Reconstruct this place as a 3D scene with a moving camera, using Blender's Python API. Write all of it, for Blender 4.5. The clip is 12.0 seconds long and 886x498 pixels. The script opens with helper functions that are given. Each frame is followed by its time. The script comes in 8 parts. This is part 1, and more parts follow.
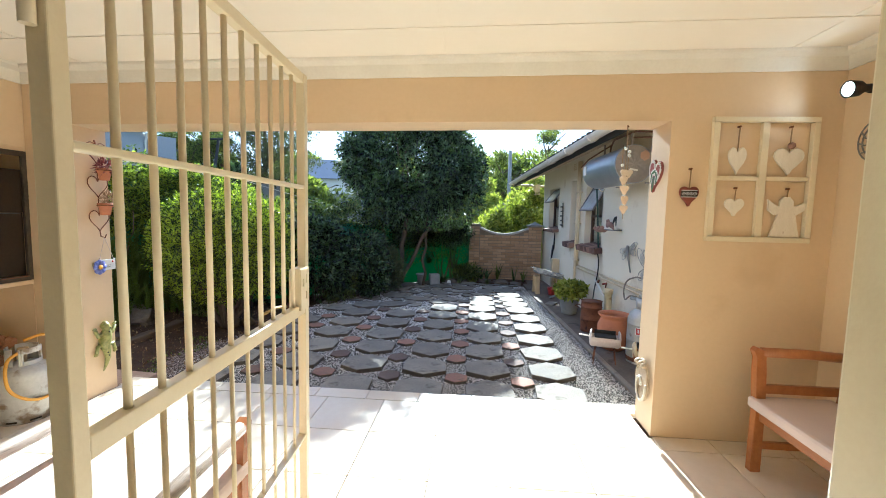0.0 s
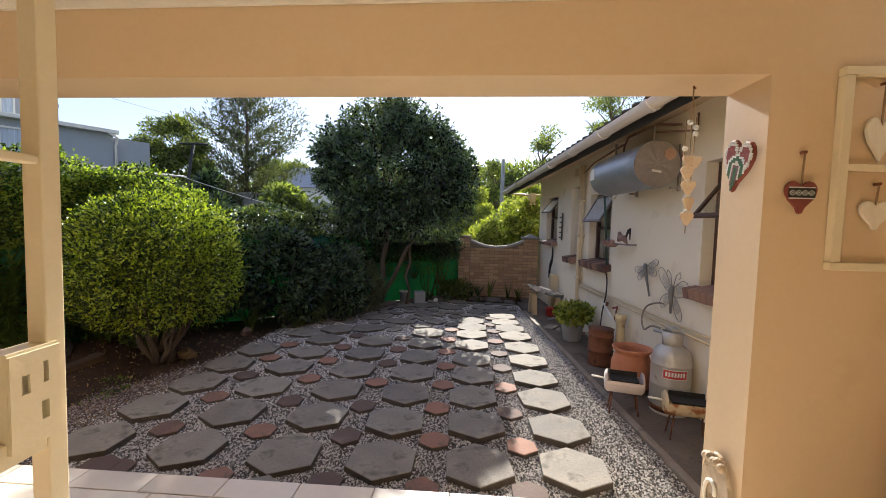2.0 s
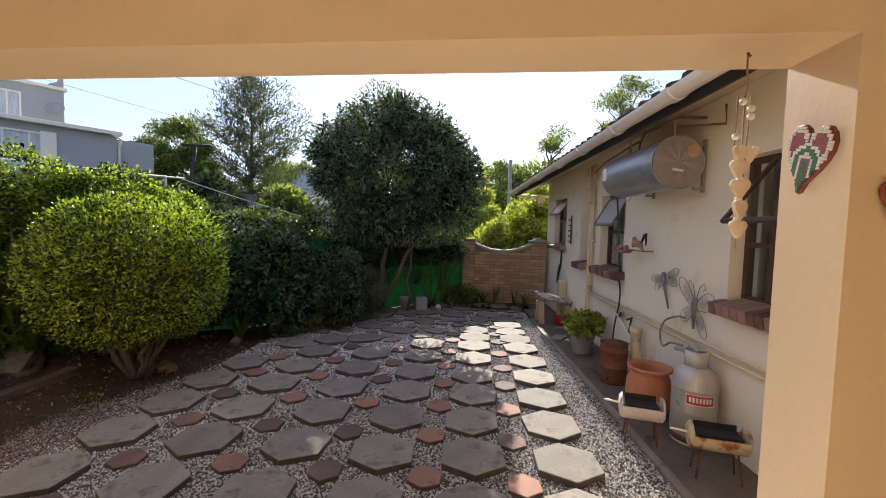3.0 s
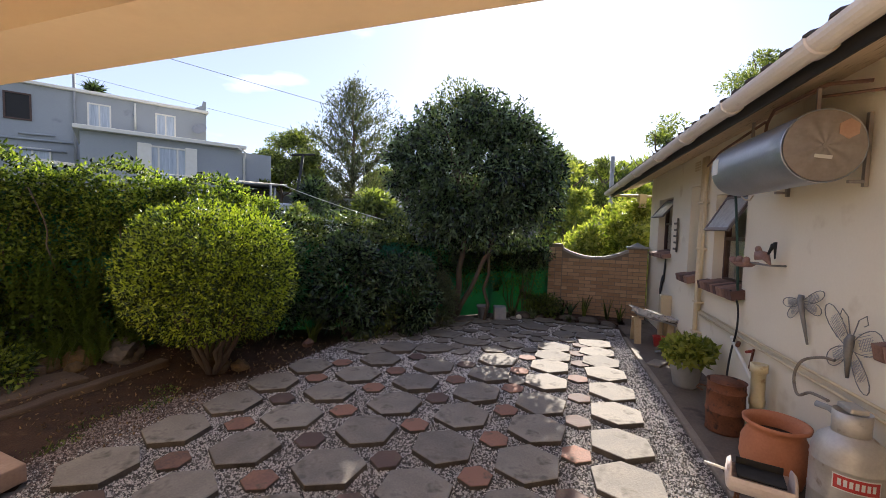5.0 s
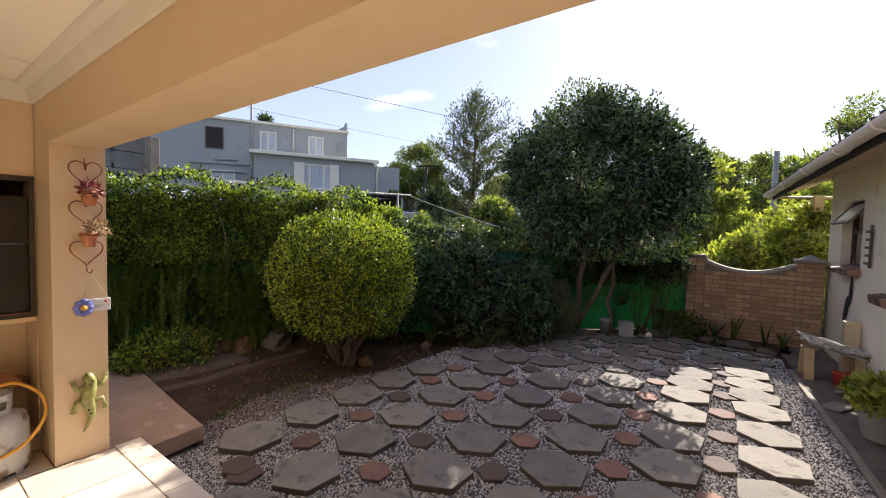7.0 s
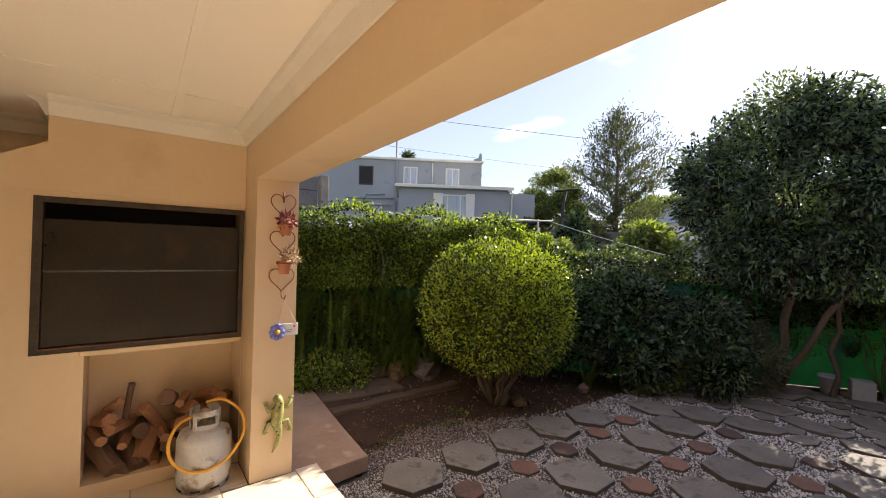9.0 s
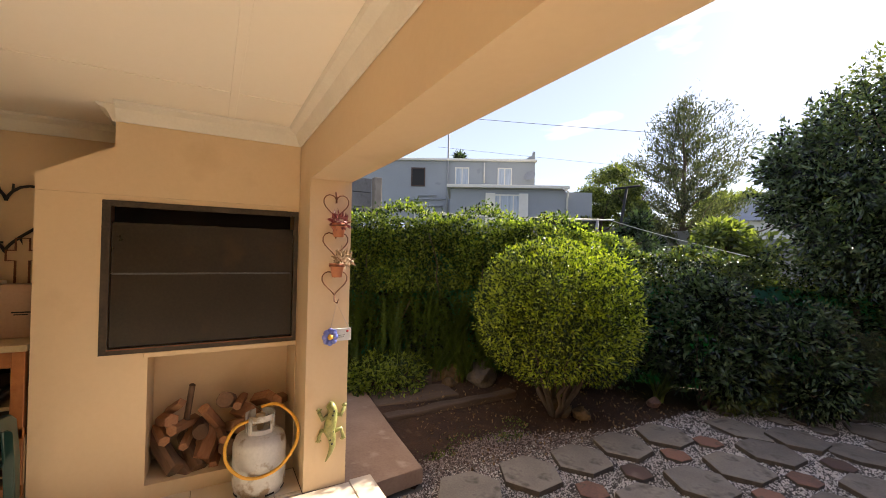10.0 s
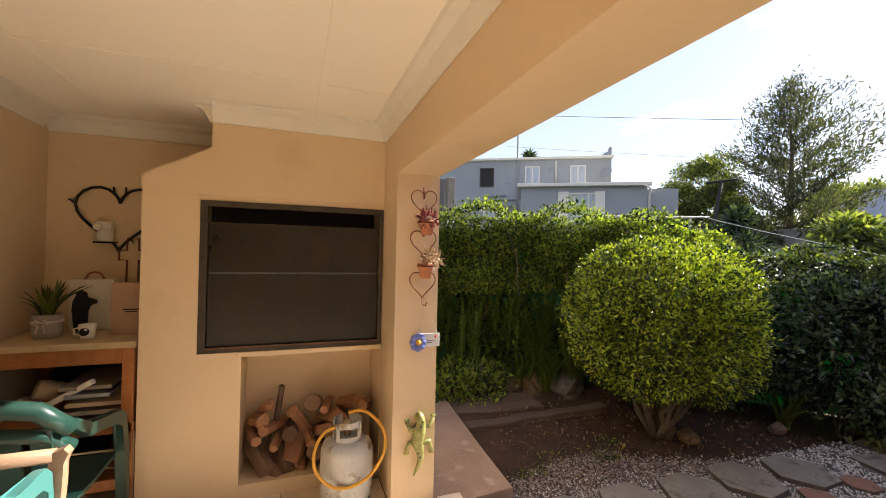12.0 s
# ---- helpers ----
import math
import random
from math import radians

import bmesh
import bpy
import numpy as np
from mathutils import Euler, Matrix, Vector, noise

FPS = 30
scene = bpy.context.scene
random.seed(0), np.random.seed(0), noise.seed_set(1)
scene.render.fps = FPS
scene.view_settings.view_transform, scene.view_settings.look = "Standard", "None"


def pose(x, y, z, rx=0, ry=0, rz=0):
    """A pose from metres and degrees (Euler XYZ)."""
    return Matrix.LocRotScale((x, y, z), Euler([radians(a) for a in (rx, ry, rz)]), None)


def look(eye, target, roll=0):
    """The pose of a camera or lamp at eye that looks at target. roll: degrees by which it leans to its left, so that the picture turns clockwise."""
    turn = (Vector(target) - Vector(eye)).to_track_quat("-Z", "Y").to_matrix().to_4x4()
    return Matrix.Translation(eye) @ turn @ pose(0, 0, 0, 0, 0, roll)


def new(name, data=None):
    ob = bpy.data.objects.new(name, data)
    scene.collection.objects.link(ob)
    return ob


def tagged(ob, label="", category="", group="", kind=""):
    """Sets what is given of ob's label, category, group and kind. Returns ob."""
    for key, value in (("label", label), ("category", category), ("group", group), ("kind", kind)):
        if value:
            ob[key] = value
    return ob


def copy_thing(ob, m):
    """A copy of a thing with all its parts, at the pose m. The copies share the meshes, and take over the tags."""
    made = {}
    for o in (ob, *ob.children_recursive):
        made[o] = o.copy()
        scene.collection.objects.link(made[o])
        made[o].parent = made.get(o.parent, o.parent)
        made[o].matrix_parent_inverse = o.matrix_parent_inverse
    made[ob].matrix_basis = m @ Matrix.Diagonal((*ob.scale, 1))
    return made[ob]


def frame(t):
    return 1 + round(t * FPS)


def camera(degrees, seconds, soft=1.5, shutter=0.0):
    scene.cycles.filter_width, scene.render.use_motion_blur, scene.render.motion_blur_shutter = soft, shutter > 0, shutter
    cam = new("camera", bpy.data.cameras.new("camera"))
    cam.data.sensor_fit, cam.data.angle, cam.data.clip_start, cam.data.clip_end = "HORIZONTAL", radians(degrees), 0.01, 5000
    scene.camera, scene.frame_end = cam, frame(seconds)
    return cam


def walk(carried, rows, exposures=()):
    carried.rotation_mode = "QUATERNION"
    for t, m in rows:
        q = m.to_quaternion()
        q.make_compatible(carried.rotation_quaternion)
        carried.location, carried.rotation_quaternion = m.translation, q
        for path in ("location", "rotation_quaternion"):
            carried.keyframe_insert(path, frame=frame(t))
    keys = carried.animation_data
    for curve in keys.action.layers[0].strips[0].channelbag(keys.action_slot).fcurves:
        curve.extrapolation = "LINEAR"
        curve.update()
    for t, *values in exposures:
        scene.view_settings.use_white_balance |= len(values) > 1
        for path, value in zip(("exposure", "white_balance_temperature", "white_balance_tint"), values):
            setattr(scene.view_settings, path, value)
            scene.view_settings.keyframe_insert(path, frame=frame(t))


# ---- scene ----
cam = camera(94.9, 12.0, soft=0.9)
METRES, EYE, TILT, LEAN, TURN = 3.15, 1.75, 0.0, 0.0, 4.4
ROWS = [
    (0.0, 0.0, 0.0, 0.0, 0.11, -4.98, -1.25),
    (0.5, 0.007, 0.0612, -0.0012, -0.32, -4.96, -1.34),
    (1.0, 0.0256, 0.1452, -0.0023, -0.69, -4.07, -1.36),
    (1.5, 0.0377, 0.2198, -0.0034, -0.79, -3.65, -1.45),
    (2.0, 0.0436, 0.3149, 0.0002, -0.92, -3.45, -1.53),
    (2.5, 0.0589, 0.3816, 0.0063, -0.93, -3.32, -1.51),
    (4.5, 0.1648, 0.5806, 0.0253, 10.85, -3.37, -1.57),
    (5.0, 0.1919, 0.6006, 0.0269, 14.13, -3.38, -1.52),
    (5.5, 0.2124, 0.6096, 0.0291, 17.32, -3.41, -1.52),
    (6.0, 0.222, 0.6131, 0.0332, 21.31, -3.47, -1.54),
    (6.5, 0.2208, 0.6157, 0.0335, 25.72, -3.55, -1.53),
    (7.0, 0.2095, 0.6181, 0.0322, 30.96, -2.86, -1.52),
    (9.0, 0.0618, 0.6368, 0.0307, 48.89, 0.54, -1.4),
    (9.5, 0.0326, 0.6527, 0.0305, 52.43, 0.5, -1.34),
    (10.0, 0.0042, 0.665, 0.0329, 56.1, 0.49, -1.3),
    (10.5, -0.0224, 0.6675, 0.0323, 59.08, 0.49, -1.28),
    (11.0, -0.0525, 0.664, 0.0303, 61.58, 0.52, -1.27),
    (11.5, -0.0737, 0.6603, 0.0279, 63.69, 0.53, -1.23),
    (12.0, -0.0858, 0.6578, 0.0269, 65.42, 0.54, -1.22),
]
walk(cam, [(t, pose(0, 0, EYE, TILT, LEAN, TURN) @ pose(METRES * x, METRES * y, METRES * z, 90 + pitch, roll, yaw)) for t, x, y, z, yaw, pitch, roll in ROWS],
     exposures=[(0.0, 1.93, 5150, -2), (0.5, 1.75, 5600, 0), (0.9, 1.64, 5750, 3), (1.6, 1.38, 5950, 7), (2.6, 1.30, 6200, 10), (4.5, 1.36, 6250, 12), (7.0, 1.24, 6350, 13), (9.0, 1.35, 6650, 12), (12.0, 1.53, 6700, 11)])

# ---- light ----
SUN_AZ, SUN_EL = radians(-3.0), radians(30.5)
world = bpy.data.worlds.new("world")
scene.world = world
world.use_nodes = True
wn, wl = world.node_tree.nodes, world.node_tree.links
wbg = wn["Background"]
wsky = wn.new("ShaderNodeTexSky")
wsky.sky_type, wsky.sun_disc, wsky.sun_elevation, wsky.sun_rotation = "NISHITA", False, SUN_EL, SUN_AZ
wsky.dust_density, wsky.ozone_density, wsky.air_density = 0.45, 1.2, 1.0
wco, wmap, wno, wra, wmix = (wn.new("ShaderNode" + k) for k in ("TexCoord", "Mapping", "TexNoise", "ValToRGB", "Mix"))
wmap.inputs["Scale"].default_value = (1.6, 1.6, 5.5)
wmap.inputs["Location"].default_value = (0.35, 0.2, 0.1)
wno.inputs["Scale"].default_value, wno.inputs["Detail"].default_value = 2.2, 7
wra.color_ramp.elements[0].position, wra.color_ramp.elements[1].position = 0.60, 0.78
wmix.data_type = "RGBA"
wl.new(wco.outputs["Generated"], wmap.inputs["Vector"])
wl.new(wmap.outputs[0], wno.inputs["Vector"])
wl.new(wno.outputs["Fac"], wra.inputs["Fac"])
wl.new(wra.outputs["Color"], wmix.inputs["Factor"])
whz = wn.new("ShaderNodeMix")
whz.data_type = "RGBA"
whz.inputs["Factor"].default_value, whz.inputs["B"].default_value = 0.55, (3.3, 3.35, 4.6, 1)
wl.new(wsky.outputs[0], whz.inputs["A"])
wl.new(whz.outputs["Result"], wmix.inputs["A"])
wmix.inputs["B"].default_value = (6.6, 6.8, 7.4, 1)
wl.new(wmix.outputs["Result"], wbg.inputs["Color"])
wbg.inputs["Strength"].default_value = 0.095
sun = new("sun", bpy.data.lights.new("sun", "SUN"))
sun.data.energy, sun.data.angle, sun.data.color = 5.0, radians(0.55), (1.0, 0.93, 0.82)
sun.matrix_world = look((50 * math.sin(SUN_AZ) * math.cos(SUN_EL), 50 * math.cos(SUN_AZ) * math.cos(SUN_EL), 50 * math.sin(SUN_EL)), (0, 0, 0))


# ---- materials ----
def surface(name, a, b, rough=0.7, scale=3.0, fine=60.0, bump=0.15, metal=0.0, stain=None, island=0.0, obrand=0.0, spec=0.5, wear=0.5, stretch=(1, 1, 1), depth=0.01, trans=0.0):
    """A surface between two colours: broad noise, fine grain and relief; stain: a third colour in patches."""
    m = bpy.data.materials.new(name)
    m.use_nodes = True
    n, l = m.node_tree.nodes, m.node_tree.links
    p = n["Principled BSDF"]
    co = n.new("ShaderNodeTexCoord")
    mp = n.new("ShaderNodeMapping")
    mp.inputs["Scale"].default_value = stretch
    l.new(co.outputs["Object"], mp.inputs["Vector"])
    big, small = n.new("ShaderNodeTexNoise"), n.new("ShaderNodeTexNoise")
    for q, s, d in ((big, scale, 5), (small, fine, 4)):
        q.inputs["Scale"].default_value, q.inputs["Detail"].default_value = s, d
        l.new(mp.outputs[0], q.inputs["Vector"])
    add = n.new("ShaderNodeMath")
    add.operation = "MULTIPLY_ADD"
    add.inputs[1].default_value, add.inputs[2].default_value = 0.4, 0.0
    l.new(small.outputs["Fac"], add.inputs[0])
    tot = n.new("ShaderNodeMath")
    tot.operation = "MULTIPLY_ADD"
    tot.inputs[1].default_value = 0.6
    l.new(big.outputs["Fac"], tot.inputs[0])
    l.new(add.outputs[0], tot.inputs[2])
    fac = tot.outputs[0]
    if island or obrand:
        src = n.new("ShaderNodeNewGeometry").outputs["Random Per Island"] if island else n.new("ShaderNodeObjectInfo").outputs["Random"]
        k = island or obrand
        r = n.new("ShaderNodeMath")
        r.operation = "MULTIPLY_ADD"
        r.inputs[1].default_value, r.inputs[2].default_value = k, -k / 2
        l.new(src, r.inputs[0])
        t = n.new("ShaderNodeMath")
        t.operation = "ADD"
        l.new(fac, t.inputs[0])
        l.new(r.outputs[0], t.inputs[1])
        fac = t.outputs[0]
    ramp = n.new("ShaderNodeValToRGB")
    e = ramp.color_ramp.elements
    e[0].position, e[1].position = 0.3, 0.7
    e[0].color, e[1].color = (*a, 1), (*b, 1)
    l.new(fac, ramp.inputs["Fac"])
    col = ramp.outputs["Color"]
    if stain:
        sn, sr, mx = n.new("ShaderNodeTexNoise"), n.new("ShaderNodeValToRGB"), n.new("ShaderNodeMix")
        sn.inputs["Scale"].default_value, sn.inputs["Detail"].default_value = scale * 1.7, 8
        sr.color_ramp.elements[0].position, sr.color_ramp.elements[1].position = wear, wear + 0.12
        mx.data_type = "RGBA"
        mx.inputs["B"].default_value = (*stain, 1)
        l.new(mp.outputs[0], sn.inputs["Vector"])
        l.new(sn.outputs["Fac"], sr.inputs["Fac"])
        l.new(sr.outputs["Color"], mx.inputs["Factor"])
        l.new(col, mx.inputs["A"])
        col = mx.outputs["Result"]
    l.new(col, p.inputs["Base Color"])
    rr = n.new("ShaderNodeMapRange")
    rr.inputs["To Min"].default_value, rr.inputs["To Max"].default_value = max(0.03, rough - 0.1), min(1, rough + 0.1)
    l.new(big.outputs["Fac"], rr.inputs["Value"])
    l.new(rr.outputs[0], p.inputs["Roughness"])
    p.inputs["Metallic"].default_value = metal
    p.inputs["Specular IOR Level"].default_value = spec
    if bump:
        bp = n.new("ShaderNodeBump")
        bp.inputs["Strength"].default_value, bp.inputs["Distance"].default_value = bump, depth
        l.new(tot.outputs[0], bp.inputs["Height"])
        l.new(bp.outputs[0], p.inputs["Normal"])
    if trans:
        tr, ms = n.new("ShaderNodeBsdfTranslucent"), n.new("ShaderNodeMixShader")
        ms.inputs[0].default_value = trans
        tint = n.new("ShaderNodeMix")
        tint.data_type, tint.blend_type = "RGBA", "MULTIPLY"
        tint.inputs["Factor"].default_value = 1.0
        tint.inputs["B"].default_value = (1.55, 1.65, 0.6, 1)
        l.new(col, tint.inputs["A"])
        l.new(tint.outputs["Result"], tr.inputs["Color"])
        l.new(p.outputs[0], ms.inputs[1])
        l.new(tr.outputs[0], ms.inputs[2])
        l.new(ms.outputs[0], n["Material Output"].inputs["Surface"])
    return m


PLASTER = surface("tan_plaster", (0.70, 0.525, 0.325), (0.74, 0.565, 0.36), 0.55, 1.2, 40, 0.12, stain=(0.65, 0.475, 0.285), wear=0.6)
REVEAL = surface("rough_plaster", (0.60, 0.48, 0.35), (0.67, 0.55, 0.42), 0.38, 5, 22, 0.5, depth=0.012)
CREAM = surface("cream_house_paint", (0.79, 0.70, 0.54), (0.84, 0.755, 0.60), 0.8, 1.5, 50, 0.25, stain=(0.64, 0.53, 0.37), wear=0.63)
CEIL = surface("ceiling_paint", (0.89, 0.82, 0.69), (0.91, 0.84, 0.72), 0.6, 1.0, 30, 0.05)
WHITE = surface("white_paint", (0.72, 0.67, 0.57), (0.80, 0.76, 0.66), 0.5, 6, 60, 0.1)
GATE = surface("cream_gate_enamel", (0.74, 0.64, 0.44), (0.80, 0.71, 0.51), 0.35, 8, 90, 0.15, stain=(0.42, 0.29, 0.16), wear=0.72)
TILE = surface("glazed_beige_tile", (0.74, 0.62, 0.47), (0.82, 0.71, 0.57), 0.32, 2.2, 25, 0.06, obrand=0.25, spec=0.5)
GROUT = surface("grey_grout", (0.42, 0.34, 0.25), (0.52, 0.43, 0.33), 0.9, 20, 90, 0.3)
STONE = surface("concrete_paver", (0.165, 0.145, 0.122), (0.30, 0.262, 0.212), 0.85, 5, 70, 0.8, spec=0.3, obrand=0.32, stain=(0.15, 0.13, 0.105), wear=0.58)
PAVEDGE = surface("dark_brown_paver_edge", (0.05, 0.038, 0.028), (0.13, 0.105, 0.08), 0.9, 9, 60, 0.6)
TERRA = surface("terracotta_paver", (0.12, 0.078, 0.062), (0.29, 0.15, 0.10), 0.85, 7, 60, 0.7, obrand=0.9, stain=(0.13, 0.10, 0.07), wear=0.6)
GRAVEL = surface("grey_gravel", (0.08, 0.072, 0.064), (0.66, 0.62, 0.575), 0.7, 30, 120, 0.3, island=1.2)
GRAVELB = surface("brownish_gravel", (0.085, 0.062, 0.052), (0.34, 0.27, 0.235), 0.8, 30, 120, 0.3, island=1.0)
GRITBED = surface("grit_bed", (0.10, 0.085, 0.072), (0.20, 0.175, 0.15), 0.95, 14, 150, 0.9)
SOIL = surface("red_brown_soil", (0.026, 0.013, 0.006), (0.085, 0.042, 0.020), 0.95, 5, 60, 1.0, stain=(0.13, 0.08, 0.045), wear=0.64, depth=0.03)
SLAB = surface("reddish_concrete_slab", (0.27, 0.17, 0.115), (0.40, 0.275, 0.195), 0.75, 4, 50, 0.5, stain=(0.46, 0.34, 0.25), wear=0.6)
CONC = surface("worn_concrete", (0.20, 0.16, 0.12), (0.32, 0.27, 0.21), 0.85, 4, 60, 0.5, stain=(0.13, 0.10, 0.07), wear=0.6)
BRICK = surface("face_brick", (0.36, 0.215, 0.12), (0.60, 0.40, 0.24), 0.85, 3, 70, 0.5, obrand=0.35, stain=(0.20, 0.13, 0.085), wear=0.62)
MORTAR = surface("mortar", (0.20, 0.15, 0.105), (0.30, 0.24, 0.175), 0.95, 10, 70, 0.5)
SILL = surface("dark_red_sill_brick", (0.10, 0.05, 0.04), (0.30, 0.17, 0.12), 0.8, 9, 60, 0.4, obrand=0.6)
LEAFY = surface("yellow_green_leaf", (0.014, 0.034, 0.004), (0.33, 0.40, 0.03), 0.36, 2, 20, 0, island=1.3, trans=0.28, spec=0.5)
LEAFS = surface("sunlit_leaf", (0.13, 0.165, 0.03), (0.36, 0.37, 0.10), 0.4, 2, 20, 0, island=0.9, trans=0.45)
# brown concrete darkened in colour for the eaves' shadow on the strip
STRIP = surface("eave_shaded_brown_concrete", (0.095, 0.07, 0.052), (0.19, 0.15, 0.115), 0.85, 3, 50, 0.5, stain=(0.06, 0.045, 0.032), wear=0.58)
DGREEN = surface("dark_green_plastic_pipe", (0.015, 0.05, 0.038), (0.025, 0.07, 0.055), 0.5, 5, 50, 0)
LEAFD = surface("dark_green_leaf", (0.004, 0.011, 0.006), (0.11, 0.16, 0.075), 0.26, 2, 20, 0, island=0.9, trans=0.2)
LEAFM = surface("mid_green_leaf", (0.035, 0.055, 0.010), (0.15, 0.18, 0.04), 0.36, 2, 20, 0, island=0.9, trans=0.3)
LEAFH = surface("bright_creeper_leaf", (0.035, 0.065, 0.010), (0.29, 0.35, 0.06), 0.32, 2, 20, 0, island=0.9, trans=0.42)
# near-black green: the deep shade under the hedge is in this colour
FERN = surface("shade_dark_foliage", (0.002, 0.005, 0.001), (0.085, 0.13, 0.016), 0.5, 2, 20, 0, island=1.3, trans=0.08, spec=0.2)
LEAFG = surface("grey_green_leaf", (0.06, 0.075, 0.035), (0.15, 0.16, 0.08), 0.6, 2, 20, 0, island=0.9, trans=0.25)
PALEG = surface("pale_fleshy_leaf", (0.12, 0.16, 0.08), (0.30, 0.36, 0.20), 0.5, 2, 20, 0, island=0.9, trans=0.15)
BARK = surface("bark", (0.07, 0.05, 0.035), (0.16, 0.115, 0.08), 0.95, 8, 50, 1.0, stretch=(1, 1, 0.25))
WOOD = surface("orange_brown_varnished_wood", (0.30, 0.10, 0.028), (0.44, 0.175, 0.055), 0.35, 5, 50, 0.15, stretch=(1, 6, 6))
WOODW = surface("weathered_hardwood", (0.28, 0.15, 0.09), (0.42, 0.27, 0.18), 0.5, 5, 60, 0.3, stretch=(6, 1, 6))
CUSH = surface("pale_pink_canvas", (0.62, 0.50, 0.45), (0.70, 0.58, 0.53), 0.9, 4, 200, 0.3)
GALV = surface("galvanised_steel", (0.36, 0.38, 0.41), (0.48, 0.50, 0.53), 0.42, 5, 60, 0.08, metal=0.75)
GALVD = surface("dull_galvanised_lid", (0.26, 0.215, 0.18), (0.38, 0.33, 0.28), 0.5, 4, 40, 0.2, metal=0.3)
BLACKM = surface("sooty_black_steel", (0.014, 0.011, 0.008), (0.036, 0.027, 0.019), 0.30, 2.2, 60, 0.1, metal=0.3, stain=(0.045, 0.027, 0.014), wear=0.60)
DARK = surface("matt_black", (0.012, 0.011, 0.01), (0.022, 0.02, 0.018), 0.7, 5, 60, 0.1)
RUST = surface("rusted_iron", (0.10, 0.035, 0.018), (0.24, 0.09, 0.04), 0.9, 8, 70, 0.7, stain=(0.05, 0.025, 0.018), wear=0.58)
TPOT = surface("terracotta_pot", (0.42, 0.15, 0.07), (0.55, 0.22, 0.11), 0.75, 5, 60, 0.2)
GUTTER = surface("white_gutter", (0.66, 0.58, 0.50), (0.76, 0.69, 0.61), 0.45, 5, 60, 0.1, stain=(0.42, 0.33, 0.25), wear=0.68)
PIPE = surface("cream_pipe_paint", (0.60, 0.47, 0.28), (0.70, 0.57, 0.37), 0.5, 6, 60, 0.15)
BLUEH = surface("blue_grey_render", (0.31, 0.325, 0.33), (0.37, 0.385, 0.39), 0.9, 0.5, 20, 0.1, stain=(0.20, 0.21, 0.22), wear=0.66)
WHITEH = surface("white_render", (0.66, 0.65, 0.62), (0.74, 0.73, 0.70), 0.9, 0.5, 20, 0.1)
ROOFG = surface("grey_roof_sheet", (0.22, 0.24, 0.27), (0.30, 0.32, 0.35), 0.7, 1, 20, 0.1)
ROOFT = surface("dark_roof_tile", (0.03, 0.024, 0.02), (0.07, 0.05, 0.04), 0.85, 5, 50, 0.4)
GREYW = surface("grey_block_wall", (0.25, 0.25, 0.25), (0.34, 0.34, 0.33), 0.9, 1, 20, 0.3, stain=(0.19, 0.19, 0.18), wear=0.6)
NETG = surface("green_shade_net", (0.02, 0.105, 0.08), (0.05, 0.20, 0.15), 0.8, 3, 200, 0.3, trans=0.36)
FARG = surface("far_ground", (0.05, 0.07, 0.03), (0.11, 0.12, 0.06), 0.95, 0.1, 3, 0.1)


def glass(name, tint=(0.9, 0.95, 0.95), rough=0.05):
    m = bpy.data.materials.new(name)
    m.use_nodes = True
    p = m.node_tree.nodes["Principled BSDF"]
    p.inputs["Base Color"].default_value = (*tint, 1)
    p.inputs["Roughness"].default_value = rough
    p.inputs["Transmission Weight"].default_value = 1.0
    return m


GLASS = glass("window_glass")
FROST = surface("frosted_pane", (0.42, 0.44, 0.46), (0.62, 0.64, 0.66), 0.22, 14, 120, 0.5, spec=0.8, depth=0.004)


# ---- builders ----
def box(bm, x0, y0, z0, x1, y1, z1, bevel=0.0, m=None):
    vs = bmesh.ops.create_cube(bm, size=1.0)["verts"]
    for v in vs:
        v.co = Vector((x0 + (v.co.x + 0.5) * (x1 - x0), y0 + (v.co.y + 0.5) * (y1 - y0), z0 + (v.co.z + 0.5) * (z1 - z0)))
    if bevel:
        es = list({e for v in vs for e in v.link_edges})
        r = bmesh.ops.bevel(bm, geom=es, offset=bevel, segments=2, affect="EDGES", profile=0.5)
        vs = list({v for f in r["faces"] for v in f.verts} | {v for v in vs if v.is_valid})
    if m is not None:
        for v in vs:
            v.co = m @ v.co
    return bm


def lathe(bm, prof, seg=24, m=None, smooth=True):
    """Turns (radius, height) pairs about z."""
    rings = []
    for rad, z in prof:
        ring = []
        for i in range(seg):
            a = 2 * math.pi * i / seg
            co = Vector((rad * math.cos(a), rad * math.sin(a), z))
            ring.append(bm.verts.new(m @ co if m else co))
        rings.append(ring)
    for a, b in zip(rings, rings[1:]):
        for i in range(seg):
            f = bm.faces.new((a[i], a[(i + 1) % seg], b[(i + 1) % seg], b[i]))
            f.smooth = smooth
    for ring, rad in ((rings[0], prof[0][0]), (rings[-1], prof[-1][0])):
        if rad > 1e-4:
            bm.faces.new(ring if ring is rings[-1] else ring[::-1])
    return bm


